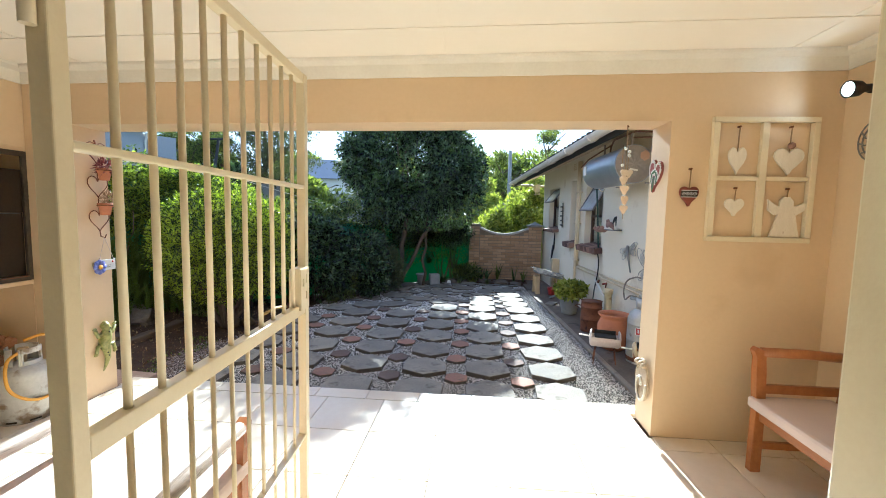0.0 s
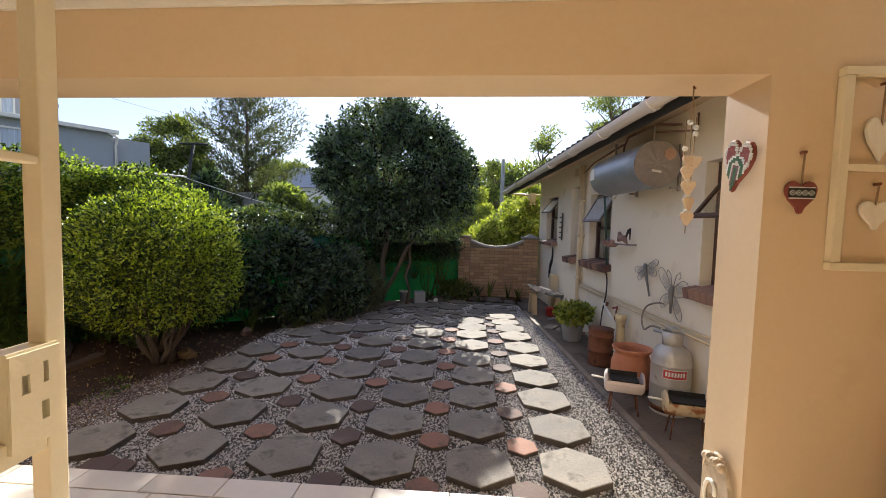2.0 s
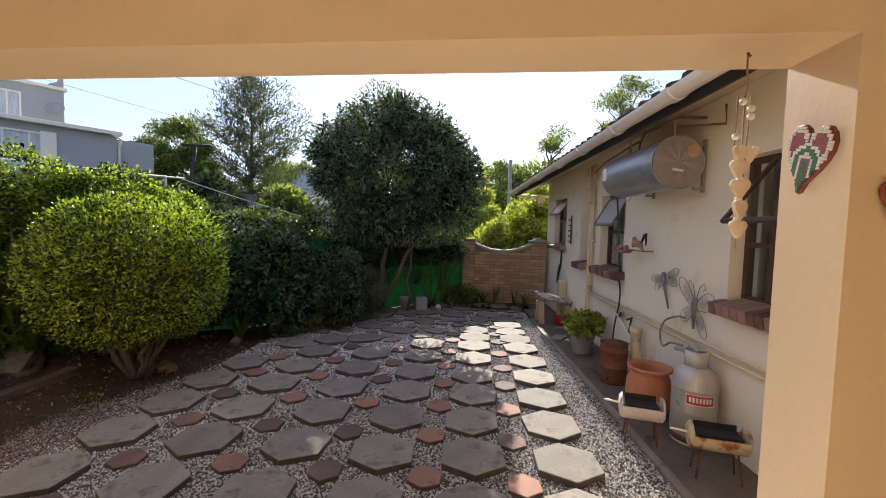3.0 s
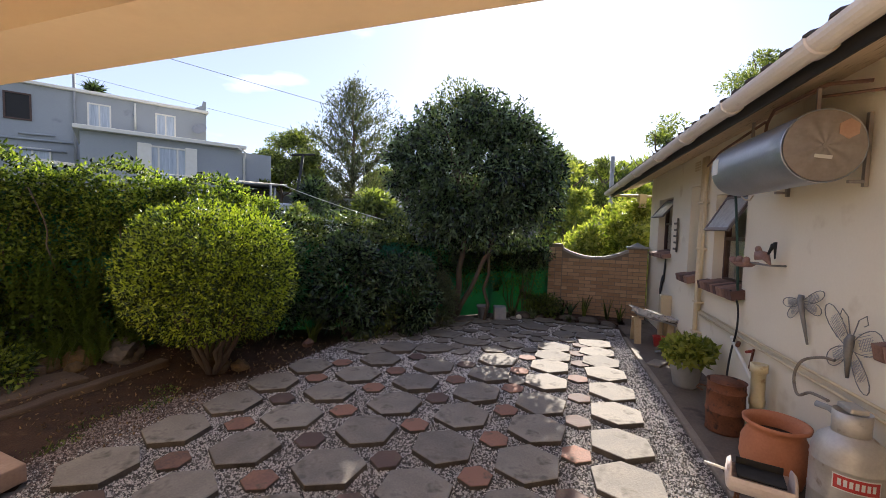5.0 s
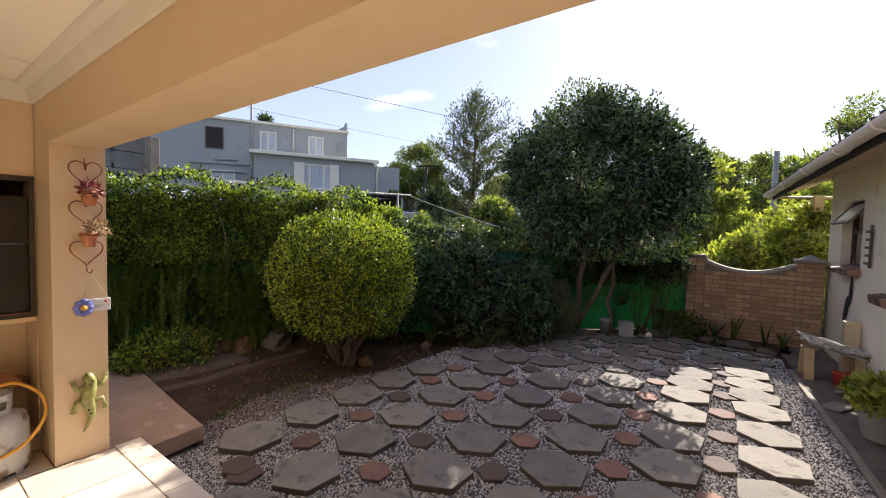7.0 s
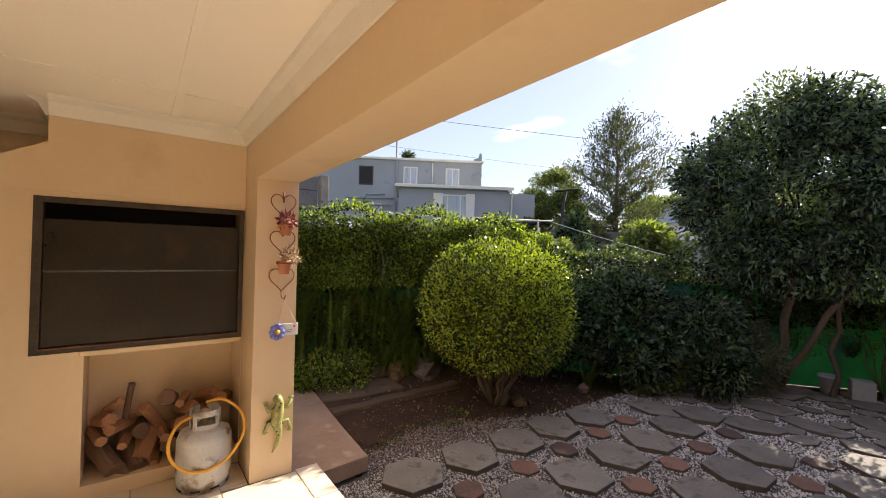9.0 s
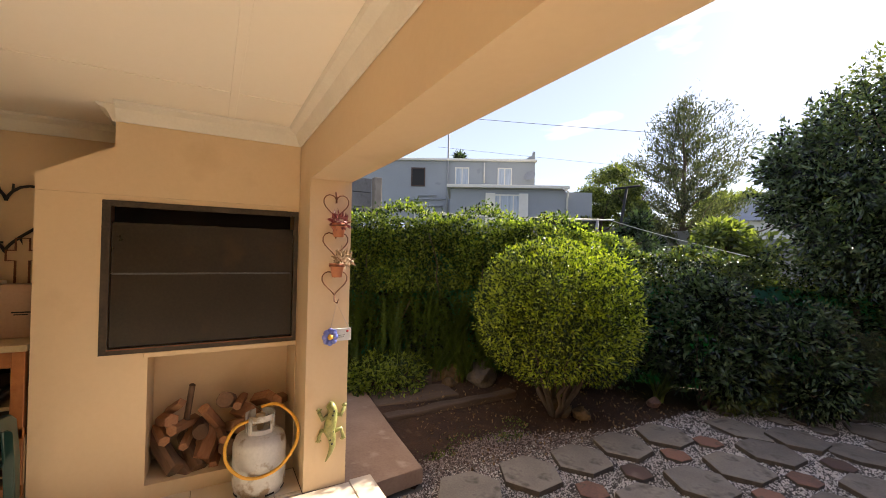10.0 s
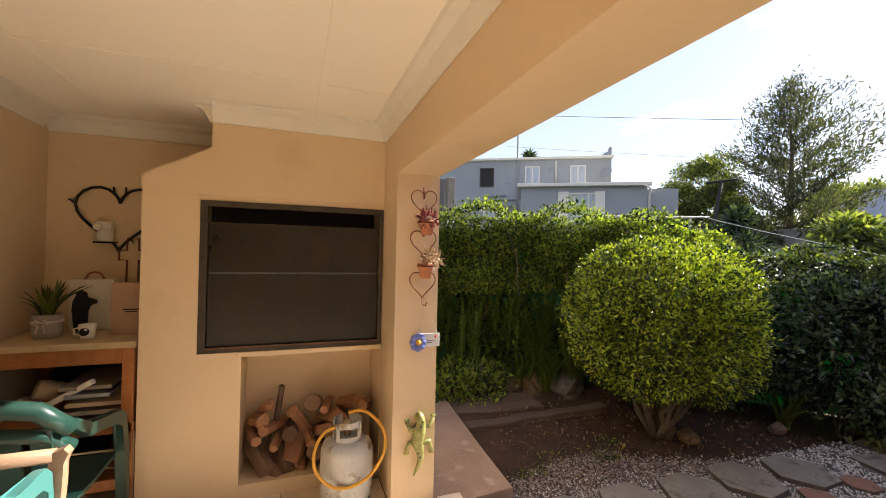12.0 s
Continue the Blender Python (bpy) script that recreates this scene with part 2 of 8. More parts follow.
def tube(bm, pts, rad, seg=8, caps=True):
    """A round bar along points; rad a number or one a point."""
    pts = [Vector(p) for p in pts]
    rads = rad if isinstance(rad, (list, tuple)) else [rad] * len(pts)
    up = Vector((0, 0, 1))
    rings = []
    last = None
    for i, p in enumerate(pts):
        d = (pts[min(i + 1, len(pts) - 1)] - pts[max(i - 1, 0)]).normalized()
        if last is None:
            s = d.cross(up if abs(d.z) < 0.9 else Vector((1, 0, 0))).normalized()
        else:
            s = (last - d * last.dot(d)).normalized()
        last = s
        t = d.cross(s)
        rings.append([bm.verts.new(p + rads[i] * (math.cos(2 * math.pi * k / seg) * s + math.sin(2 * math.pi * k / seg) * t)) for k in range(seg)])
    for a, b in zip(rings, rings[1:]):
        for i in range(seg):
            bm.faces.new((a[i], a[(i + 1) % seg], b[(i + 1) % seg], b[i])).smooth = True
    if caps:
        bm.faces.new(rings[0][::-1])
        bm.faces.new(rings[-1])
    return bm


def prism(bm, pts, depth, m=None, bevel=0.0):
    """A flat outline in x, y drawn out along z by depth."""
    lo = [bm.verts.new((x, y, 0)) for x, y in pts]
    hi = [bm.verts.new((x, y, depth)) for x, y in pts]
    n = len(pts)
    fs = [bm.faces.new(lo[::-1]), bm.faces.new(hi)]
    for i in range(n):
        fs.append(bm.faces.new((lo[i], lo[(i + 1) % n], hi[(i + 1) % n], hi[i])))
    vs = lo + hi
    if bevel:
        r = bmesh.ops.bevel(bm, geom=[e for e in fs[1].edges] + [e for e in fs[0].edges], offset=bevel, segments=2, affect="EDGES", profile=0.5)
        vs = list({v for f in r["faces"] for v in f.verts} | {v for v in vs if v.is_valid})
    if m is not None:
        for v in vs:
            v.co = m @ v.co
    return bm


def smooth_path(pts, n=6):
    """A soft curve through points."""
    P = [Vector(p) for p in pts]
    P = [P[0] * 2 - P[1]] + P + [P[-1] * 2 - P[-2]]
    out = []
    for i in range(1, len(P) - 2):
        for k in range(n):
            t = k / n
            out.append(0.5 * (2 * P[i] + (P[i + 1] - P[i - 1]) * t + (2 * P[i - 1] - 5 * P[i] + 4 * P[i + 1] - P[i + 2]) * t * t + (3 * P[i] - P[i - 1] - 3 * P[i + 1] + P[i + 2]) * t ** 3))
    return out + [P[-2]]


def part(name, bm, material, parent=None, label="", kind=""):
    me = bpy.data.meshes.new(name)
    bmesh.ops.recalc_face_normals(bm, faces=bm.faces)
    bm.to_mesh(me)
    bm.free()
    me.materials.append(material)
    ob = new(name, me)
    if parent:
        ob.parent = parent
    return tagged(ob, label=label, kind=kind)


def thing(name, label, category, at=None, group=""):
    ob = new(name)
    ob.empty_display_size = 0.1
    if at is not None:
        ob.matrix_basis = at
    return tagged(ob, label, category, group)


def setting(name, bm, material, label=""):
    return part(name, bm, material, None, label, "structure")


def B():
    return bmesh.new()


def from_np(name, verts, faces, material, parent=None, label="", kind="", smooth=False):
    me = bpy.data.meshes.new(name)
    verts, faces = np.asarray(verts, dtype=np.float32), np.asarray(faces, dtype=np.int32)
    k = faces.shape[1]
    me.vertices.add(len(verts))
    me.vertices.foreach_set("co", verts.ravel())
    me.loops.add(faces.size)
    me.loops.foreach_set("vertex_index", faces.ravel())
    me.polygons.add(len(faces))
    me.polygons.foreach_set("loop_start", np.arange(0, faces.size, k, dtype=np.int32))
    me.polygons.foreach_set("loop_total", np.full(len(faces), k, dtype=np.int32))
    me.polygons.foreach_set("use_smooth", np.full(len(faces), smooth))
    me.update(calc_edges=True)
    me.materials.append(material)
    ob = new(name, me)
    if parent:
        ob.parent = parent
    return tagged(ob, label=label, kind=kind)


def leaf_mesh(name, pts, nrm, length, width, material, parent=None, rng=None, droop=0.3, label="", kind=""):
    """Folded leaves at points, turned about outward normals."""
    rng = rng or np.random.default_rng(1)
    n = len(pts)
    d = nrm + rng.normal(0, 0.75, (n, 3))
    d[:, 2] -= droop
    d /= np.linalg.norm(d, axis=1)[:, None]
    s = np.cross(d, rng.normal(0, 1, (n, 3)))
    s /= np.linalg.norm(s, axis=1)[:, None]
    u = np.cross(s, d)
    ln = (length * rng.uniform(0.6, 1.25, n))[:, None]
    wd = (width * rng.uniform(0.7, 1.2, n))[:, None]
    v = np.empty((n, 4, 3))
    v[:, 0] = pts
    v[:, 1] = pts + d * ln * 0.45 + s * wd * 0.5 + u * wd * 0.18
    v[:, 2] = pts + d * ln
    v[:, 3] = pts + d * ln * 0.45 - s * wd * 0.5 + u * wd * 0.18
    i = np.arange(n)[:, None] * 4
    f = np.concatenate([i + np.array([[0, 1, 2]]), i + np.array([[0, 2, 3]])])
    return from_np(name, v.reshape(-1, 3), f, material, parent, label, kind)


def blob_points(n, c, rad, seed, shell=0.35, rough=0.22, freq=2.0, low=-1.0, boxy=2.0):
    """Points and normals through the outer part of a lumpy ellipsoid."""
    rng = np.random.default_rng(seed)
    d = rng.normal(0, 1, (int(n * 1.6), 3))
    d /= np.linalg.norm(d, axis=1)[:, None]
    d = d[d[:, 2] > low][:n]
    ph = rng.uniform(0, 6.28, (6, 3))
    k = rng.normal(0, freq, (6, 3))
    lump = sum(np.sin(d @ k[j] * 2 + ph[j, 0]) for j in range(6)) / 6
    r = (1 + rough * lump) / np.sum(np.abs(d) ** boxy, axis=1) ** (1 / boxy) * (1 - shell * rng.uniform(0, 1, len(d)) ** 1.6)
    p = np.asarray(c) + d * r[:, None] * np.asarray(rad)
    nn = d / np.asarray(rad)
    return p, nn / np.linalg.norm(nn, axis=1)[:, None]


def wall_panel(bm, u0, u1, z0, z1, holes, th, put):
    """A wall between u0..u1 and z0..z1 with through holes (u0, u1, z0, z1); put(u, z, d) gives the place at depth d."""
    us = sorted({u0, u1, *[h[0] for h in holes], *[h[1] for h in holes]})
    zs = sorted({z0, z1, *[h[2] for h in holes], *[h[3] for h in holes]})
    us, zs = [u for u in us if u0 <= u <= u1], [z for z in zs if z0 <= z <= z1]
    verts = {}

    def v(i, j, d):
        if (i, j, d) not in verts:
            verts[(i, j, d)] = bm.verts.new(put(us[i], zs[j], th * d))
        return verts[(i, j, d)]

    def solid(i, j):
        if not (0 <= i < len(us) - 1 and 0 <= j < len(zs) - 1):
            return False
        cu, cz = (us[i] + us[i + 1]) / 2, (zs[j] + zs[j + 1]) / 2
        return not any(h[0] < cu < h[1] and h[2] < cz < h[3] for h in holes)

    for i in range(len(us) - 1):
        for j in range(len(zs) - 1):
            if not solid(i, j):
                continue
            for d in (0, 1):
                bm.faces.new((v(i, j, d), v(i + 1, j, d), v(i + 1, j + 1, d), v(i, j + 1, d)))
            for di, dj, a, b in ((-1, 0, (i, j), (i, j + 1)), (1, 0, (i + 1, j), (i + 1, j + 1)), (0, -1, (i, j), (i + 1, j)), (0, 1, (i, j + 1), (i + 1, j + 1))):
                if not solid(i + di, j + dj):
                    bm.faces.new((v(*a, 0), v(*b, 0), v(*b, 1), v(*a, 1)))
    return bm


HOUSE = pose(2.22, 5.0, 0, 0, 0, 3.7)   # local y along the garden wall, local -x out of it

# ---- patio shell ----
F = 0.35      # patio floor
CZ = 2.70     # ceiling
bm = B()
wall_panel(bm, -3.69, 2.13, F, 2.78, [(-2.75, 1.165, F, 2.338)], 0.262, lambda u, z, d: (u, 2.607 + d, z))
for v in bm.verts:
    if abs(v.co.z - 2.338) < 0.001:
        v.co.z -= 0.041 * (1.165 - v.co.x) / 3.9
bmesh.ops.bevel(bm, geom=[e for e in bm.edges if all(-2.76 < v.co.x < 1.17 and v.co.z < 2.35 for v in e.verts) and abs(e.verts[0].co.y - e.verts[1].co.y) < 0.01 and len(e.link_faces) == 2 and e.calc_face_angle(0) > 1], offset=0.012, segments=3, affect="EDGES")
setting("wall_north", bm, PLASTER, "smooth tan plastered wall with a wide opening to the garden")
bm = B(); box(bm, 2.13, 0.45, 0, 2.38, 3.0, 2.78); setting("wall_east", bm, PLASTER)
bm = B(); box(bm, -3.93, 0.45, 0, -3.69, 2.869, 2.78); setting("wall_west", bm, PLASTER)
bm = B()
wall_panel(bm, -3.93, 2.38, 0.0, 2.78, [(-0.85, 0.56, F, 2.42)], 0.13, lambda u, z, d: (u, 0.58 - d, z))
setting("wall_south", bm, PLASTER)
bm = B(); box(bm, -3.95, 0.40, CZ, 2.4, 2.607, CZ + 0.05); setting("ceiling", bm, CEIL, "cream painted ceiling board with cover strips")
bm = B()
for y in (0.95, 2.17):
    box(bm, -3.69, y - 0.02, CZ - 0.006, 2.13, y + 0.02, CZ + 0.001, 0.002)
for x in (-2.55, -0.2, 1.75):
    box(bm, x - 0.0015, 0.58, CZ - 0.004, x + 0.0015, 2.55, CZ + 0.001)
setting("ceiling_cover_strips", bm, CEIL)
bm = B(); box(bm, -4.2, -3.6, CZ + 0.055, 2.6, 3.1, CZ + 0.22); setting("patio_roof", bm, CONC)


def cornice(pts):
    """Coved cornice; pts run with the room on the left."""
    bm = B()
    prof = [(0, -0.10), (0.012, -0.10), (0.02, -0.085), (0.045, -0.035), (0.085, -0.015), (0.095, 0.0), (0, 0)]
    for (x0, y0), (x1, y1) in zip(pts, pts[1:]):
        d = Vector((x1 - x0, y1 - y0, 0)).normalized()
        n = Vector((-d.y, d.x, 0))
        a = [bm.verts.new(Vector((x0, y0, CZ - 0.002)) + n * p + Vector((0, 0, q))) for p, q in prof]
        b = [bm.verts.new(Vector((x1, y1, CZ - 0.002)) + n * p + Vector((0, 0, q))) for p, q in prof]
        for i in range(len(prof)):
            bm.faces.new((a[i], a[(i + 1) % len(prof)], b[(i + 1) % len(prof)], b[i]))
        bm.faces.new(a[::-1]); bm.faces.new(b)
    return bm


def sloped(ob):
    """The ceiling falls a little to the west."""
    for w in ob.data.vertices:
        w.co.z += 0.0125 * w.co.x


setting("cornice_north", cornice([(2.128, 2.605), (-3.088, 2.605)]), WHITE)
setting("cornice_east", cornice([(2.128, 0.582), (2.128, 2.602)]), WHITE)
setting("cornice_west", cornice([(-3.088, 2.60), (-3.088, 1.592)]), WHITE)
setting("cornice_shoulder", cornice([(-3.092, 1.588), (-3.686, 1.588)]), WHITE)
setting("cornice_alcove", cornice([(-3.688, 1.586), (-3.688, 0.582)]), WHITE)
setting("cornice_south", cornice([(-3.60, 0.582), (2.04, 0.582)]), WHITE)

for nm in ("ceiling", "ceiling_cover_strips", "cornice_north", "cornice_east", "cornice_west", "cornice_shoulder", "cornice_alcove", "cornice_south"):
    sloped(bpy.data.objects[nm])

# braai chimney: body, sloped shoulder, breast
bm = B()
wall_panel(bm, 1.26, 2.604, F, 2.14, [(1.54, 2.60, 1.225, 2.11), (1.77, 2.599, 0.44, 1.195)], 0.34, lambda u, z, d: (-3.09 - d, u, z))
bmesh.ops.bevel(bm, geom=[e for e in bm.edges if all(abs(v.co.x + 3.09) < 0.001 and v.co.z < 2.135 for v in e.verts) and e.calc_face_angle(0) > 1], offset=0.012, segments=2, affect="EDGES")
prism(bm, [(1.26, 2.141), (2.604, 2.141), (2.604, 2.699), (1.59, 2.699), (1.59, 2.415), (1.26, 2.235)], 0.60, Matrix(((0, 0, -1, -3.09), (1, 0, 0, 0), (0, 1, 0, 0), (0, 0, 0, 1))))
box(bm, -3.688, 1.262, F, -3.432, 2.602, 2.139)
setting("braai_wall", bm, PLASTER, "tan plastered built-in barbecue chimney with a wood niche below")

# patio floor: bed, then tiles
bm = B(); box(bm, -3.95, -3.4, -0.2, 2.4, 2.607, F - 0.012); box(bm, -2.75, 2.607, -0.2, 1.15, 3.0, F - 0.012); box(bm, -2.75, 3.0, -0.2, 1.62, 3.045, F - 0.014); box(bm, 1.15, 2.87, -0.2, 2.4, 3.0, F - 0.012); setting("patio_base", bm, GROUT)

# room behind the camera
bm = B(); box(bm, -3.0, -3.4, 0, -2.8, 0.45, 2.78); box(bm, 2.4, -3.4, 0, 2.6, 0.45, 2.78); box(bm, -3.0, -3.6, 0, 2.6, -3.4, 2.78); setting("inner_walls", bm, PLASTER)
bm = B(); box(bm, -2.8, -3.4, 2.62, 2.4, 0.448, 2.68); setting("inner_ceiling", bm, CEIL)

# ---- garden ground ----
bm = B()
bmesh.ops.create_grid(bm, x_segments=60, y_segments=60, size=1.0)
for v in bm.verts:
    x, y = -0.5 + v.co.x * 5.6, 8.0 + v.co.y * 5.6
    h = max(0, min(1, (-2.9 - x + 0.18 * (y - 5) * -1) / 1.6))
    v.co = (x, y, -0.012 + 0.16 * h * h + 0.02 * h * noise.noise(Vector((x * 2, y * 2, 0))))
soil = setting("ground", bm, SOIL, "red-brown garden soil under the hedge")
bm = B()
pts = [(-5.9, 2.6), (5.0, 2.6), (5.0, 13.4), (-5.9, 13.4)]
R = 1500
outer = [(-R, -R), (R, -R), (R, R), (-R, R)]
lo = [bm.verts.new((*p, -0.03)) for p in pts]
hi = [bm.verts.new((*p, -0.03)) for p in outer]
for i in range(4):
    bm.faces.new((lo[i], lo[(i + 1) % 4], hi[(i + 1) % 4], hi[i]))
setting("ground_beyond", bm, FARG)

# ---- paving ----
KERB = [(1.655, 3.0), (1.52, 5.1), (1.41, 6.9), (1.23, 9.3)]


def kerb_x(y):
    for (x0, y0), (x1, y1) in zip(KERB, KERB[1:]):
        if y <= y1:
            return x0 + (x1 - x0) * (y - y0) / (y1 - y0)
    return KERB[-1][0]


bm = B()
lo = [(-3.55, 3.0), (kerb_x(3.0), 3.0), (kerb_x(5), 5), (kerb_x(7), 7), (kerb_x(9.3), 9.3), (0.9, 10.2), (-0.8, 10.1), (-2.3, 8.6), (-2.9, 7.2), (-2.95, 5.9), (-3.05, 5.0), (-3.1, 4.35), (-3.1, 3.62), (-3.0, 3.5)]
prism(bm, lo, 0.02, pose(0, 0, -0.014))
gravel_bed = setting("gravel_bed", bm, GRITBED, "grey gravel bed between the paving stones")
bm = B()
prism(bm, [(kerb_x(3.0) + 0.07, 2.87), (2.5, 2.87), (1.95, 10.9), (1.2, 10.9), (kerb_x(9.3) + 0.07, 9.3), (kerb_x(7) + 0.07, 7), (kerb_x(5) + 0.07, 5)], 0.06, pose(0, 0, -0.03))
setting("side_pavement", bm, STRIP, "narrow worn concrete strip along the house wall")
for (x0, y0), (x1, y1) in zip(KERB, KERB[1:]):
    L = math.hypot(x1 - x0, y1 - y0)
    bm = B(); box(bm, 0, 0.003, -0.05, 0.065, L - 0.003, 0.045, 0.012, m=pose(x0, y0, 0, 0, 0, -math.degrees(math.atan2(x1 - x0, y1 - y0))))
    setting("kerb", bm, CONC, "worn pale concrete kerb")


def paver_mesh(rad, th, seed, sides=6, irr=0.03):
    rnd = random.Random(seed)
    bm = B()
    pts = [(rad * (1 + rnd.uniform(-irr, irr)) * math.sin((i + rnd.uniform(-irr, irr)) * 2 * math.pi / sides), rad * (1 + rnd.uniform(-irr, irr)) * math.cos((i + rnd.uniform(-irr, irr)) * 2 * math.pi / sides)) for i in range(sides)]
    prism(bm, pts, th, bevel=0.006)
    # top faces take slot 0, the sides the darker brown slot 1
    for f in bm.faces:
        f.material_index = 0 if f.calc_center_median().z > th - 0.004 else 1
    me = bpy.data.meshes.new("paver")
    bmesh.ops.recalc_face_normals(bm, faces=bm.faces)
    bm.to_mesh(me)
    bm.free()
    return me


big = [paver_mesh(0.268, 0.055, i) for i in range(5)]
small = [paver_mesh(0.128, 0.04, 20 + i, irr=0.06) for i in range(4)]
flag = [paver_mesh(0.30, 0.045, 40 + i, sides=random.Random(i).choice([5, 6, 7]), irr=0.13) for i in range(6)]
for me in big + flag:
    me.materials.append(STONE)
for me in small:
    me.materials.append(TERRA)
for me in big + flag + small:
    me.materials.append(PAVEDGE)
COLS = [-2.69, -1.96, -1.215, -0.505, 0.175, 0.875]
LAST = [5, 7, 6, 7, 9, 11]
HEX, SMALL = [], []
rng = random.Random(5)


def row_y(c, k):
    step = 0.575
    return 3.25 + step * k if k <= 7 or c < 4 else 3.25 + step * 7 + 0.455 * (k - 7)


for c, x in enumerate(COLS):
    for k in range(0, LAST[c] + 1):
        if c == 0 and k == 0:
            continue
        dx = -0.03 * max(0, k - 6) if c == 5 else 0.02 * (k - 3) if c == 0 else 0.0
        HEX.append((x + dx + rng.uniform(-0.012, 0.012), row_y(c, k) + rng.uniform(-0.015, 0.015), 0.262))
for c in range(5):
    for k in range(0, min(LAST[c], LAST[c + 1]) + 1):
        y = row_y(c, k) + 0.287
        SMALL.append(((COLS[c] + COLS[c + 1]) / 2 + rng.uniform(-0.03, 0.03), y + rng.uniform(-0.04, 0.02), 0.125))
SMALL.append((-2.41, 3.55, 0.125))


def lay(name, spots, meshes, mat=None, z=0.004):
    for x, y, rad in spots:
        me = rng.choice(meshes)
        ob = new(name, me)
        ob.parent = gravel_bed
        ob.matrix_basis = pose(x, y, z + rng.uniform(-0.004, 0.006), rng.uniform(-1.2, 1.2), rng.uniform(-1.2, 1.2), rng.choice([0, 60, 120, 180, 240, 300]) + rng.uniform(-5, 5))


lay("paving_stone", HEX, big)
lay("terracotta_paver", SMALL, small)
FLAGS = []
tries = 0
while tries < 2500:
    tries += 1
    x, y = rng.uniform(-2.75, 1.25), rng.uniform(6.5, 10.10)
    if y > 10.05 - max(0, -0.8 - x) * 1.05 or (y - 6.9) < (x + 2.6) * 0.35 and x < -0.3 or x > 0.45 and y < 9.0 or x > -0.1 and y < 8.6:
        continue
    r = rng.choice([0.3, 0.27, 0.22, 0.13])
    if all(math.hypot(x - a, (y - b)) > 0.84 * (r + s) for a, b, s in HEX + SMALL + FLAGS) and x < kerb_x(y) - 0.2:
        FLAGS.append((x, y, r))
for x, y, r in FLAGS:
    ob = new("flagstone", rng.choice(flag))
    ob.parent = gravel_bed
    ob.matrix_basis = pose(x, y, -0.004, rng.uniform(-2, 2), rng.uniform(-2, 2), rng.uniform(0, 360)) @ Matrix.Diagonal((r / 0.3 * rng.uniform(1, 1.15), r / 0.3 * rng.uniform(0.8, 0.95), 1, 1))

# loose stones
grng = np.random.default_rng(8)
N = 340000
px = grng.uniform(-4.1, 1.66, N)
py = 3.0 + 6.9 * grng.uniform(0, 1, N) ** 1.6
keep = np.ones(N, bool)
keep &= px < np.interp(py, [p[1] for p in KERB], [p[0] for p in KERB]) - 0.01
keep &= ~((px < -2.95) & (py < 3.56))
keep &= px > np.interp(py, [3.0, 3.55, 4.35, 5.0, 5.9, 7.2, 8.6, 10], [-3.0, -3.8, -4.1, -3.3, -2.95, -2.85, -2.2, -0.9]) + grng.normal(0, 0.05, N)
keep &= ~((px < -3.05) & (grng.uniform(0, 1, N) < 0.12))
for x, y, r in HEX + SMALL + FLAGS:
    keep &= ((px - x) ** 2 + (py - y) ** 2) > (r * 0.86) ** 2
px, py = px[keep], py[keep]
n = len(px)
sz = grng.uniform(0.005, 0.0115, n) * (1 + 0.5 * (py > 6.0))
base = np.array([[1, 0, 0], [0, 1, 0], [-1, 0, 0], [0, -1, 0], [0, 0, 0.9], [0, 0, -0.9]]) * 1.0
ang = grng.uniform(0, 6.28, n)
v = base[None] * sz[:, None, None] * grng.uniform(0.65, 1.25, (n, 6, 1))
c_, s_ = np.cos(ang)[:, None], np.sin(ang)[:, None]
vx, vy = v[:, :, 0] * c_ - v[:, :, 1] * s_, v[:, :, 0] * s_ + v[:, :, 1] * c_
v = np.stack([vx + px[:, None], vy + py[:, None], v[:, :, 2] + 0.010 + grng.uniform(0, 0.006, n)[:, None]], axis=2)
tri = np.array([[0, 1, 4], [1, 2, 4], [2, 3, 4], [3, 0, 4], [1, 0, 5], [3, 2, 5]])
west = px + grng.normal(0, 0.18, n) < -2.95
for sel, mat, lab in ((~west, GRAVEL, "loose grey crushed stone between the pavers"), (west, GRAVELB, "loose pinkish-brown crushed stone beside the flower bed")):
    k_ = int(sel.sum())
    from_np("gravel", v[sel].reshape(-1, 3), ((np.arange(k_) * 6)[:, None, None] + tri[None]).reshape(-1, 3), mat, None, lab, "stuff")

# floor tiles of the patio
patio_floor = bpy.data.objects["patio_base"]
tile_cache = {}


def tile(x0, y0, x1, y1):
    key = (round(x1 - x0, 3), round(y1 - y0, 3))
    if key not in tile_cache:
        bm = B(); box(bm, 0, 0, 0, key[0] - 0.006, key[1] - 0.006, 0.014, 0.002)
        me = bpy.data.meshes.new("floor_tile"); bm.to_mesh(me); bm.free(); me.materials.append(TILE)
        tile_cache[key] = me
    ob = new("floor_tile", tile_cache[key])
    ob.parent = patio_floor
    ob.matrix_basis = pose(x0 + 0.003, y0 + 0.003, F - 0.013)


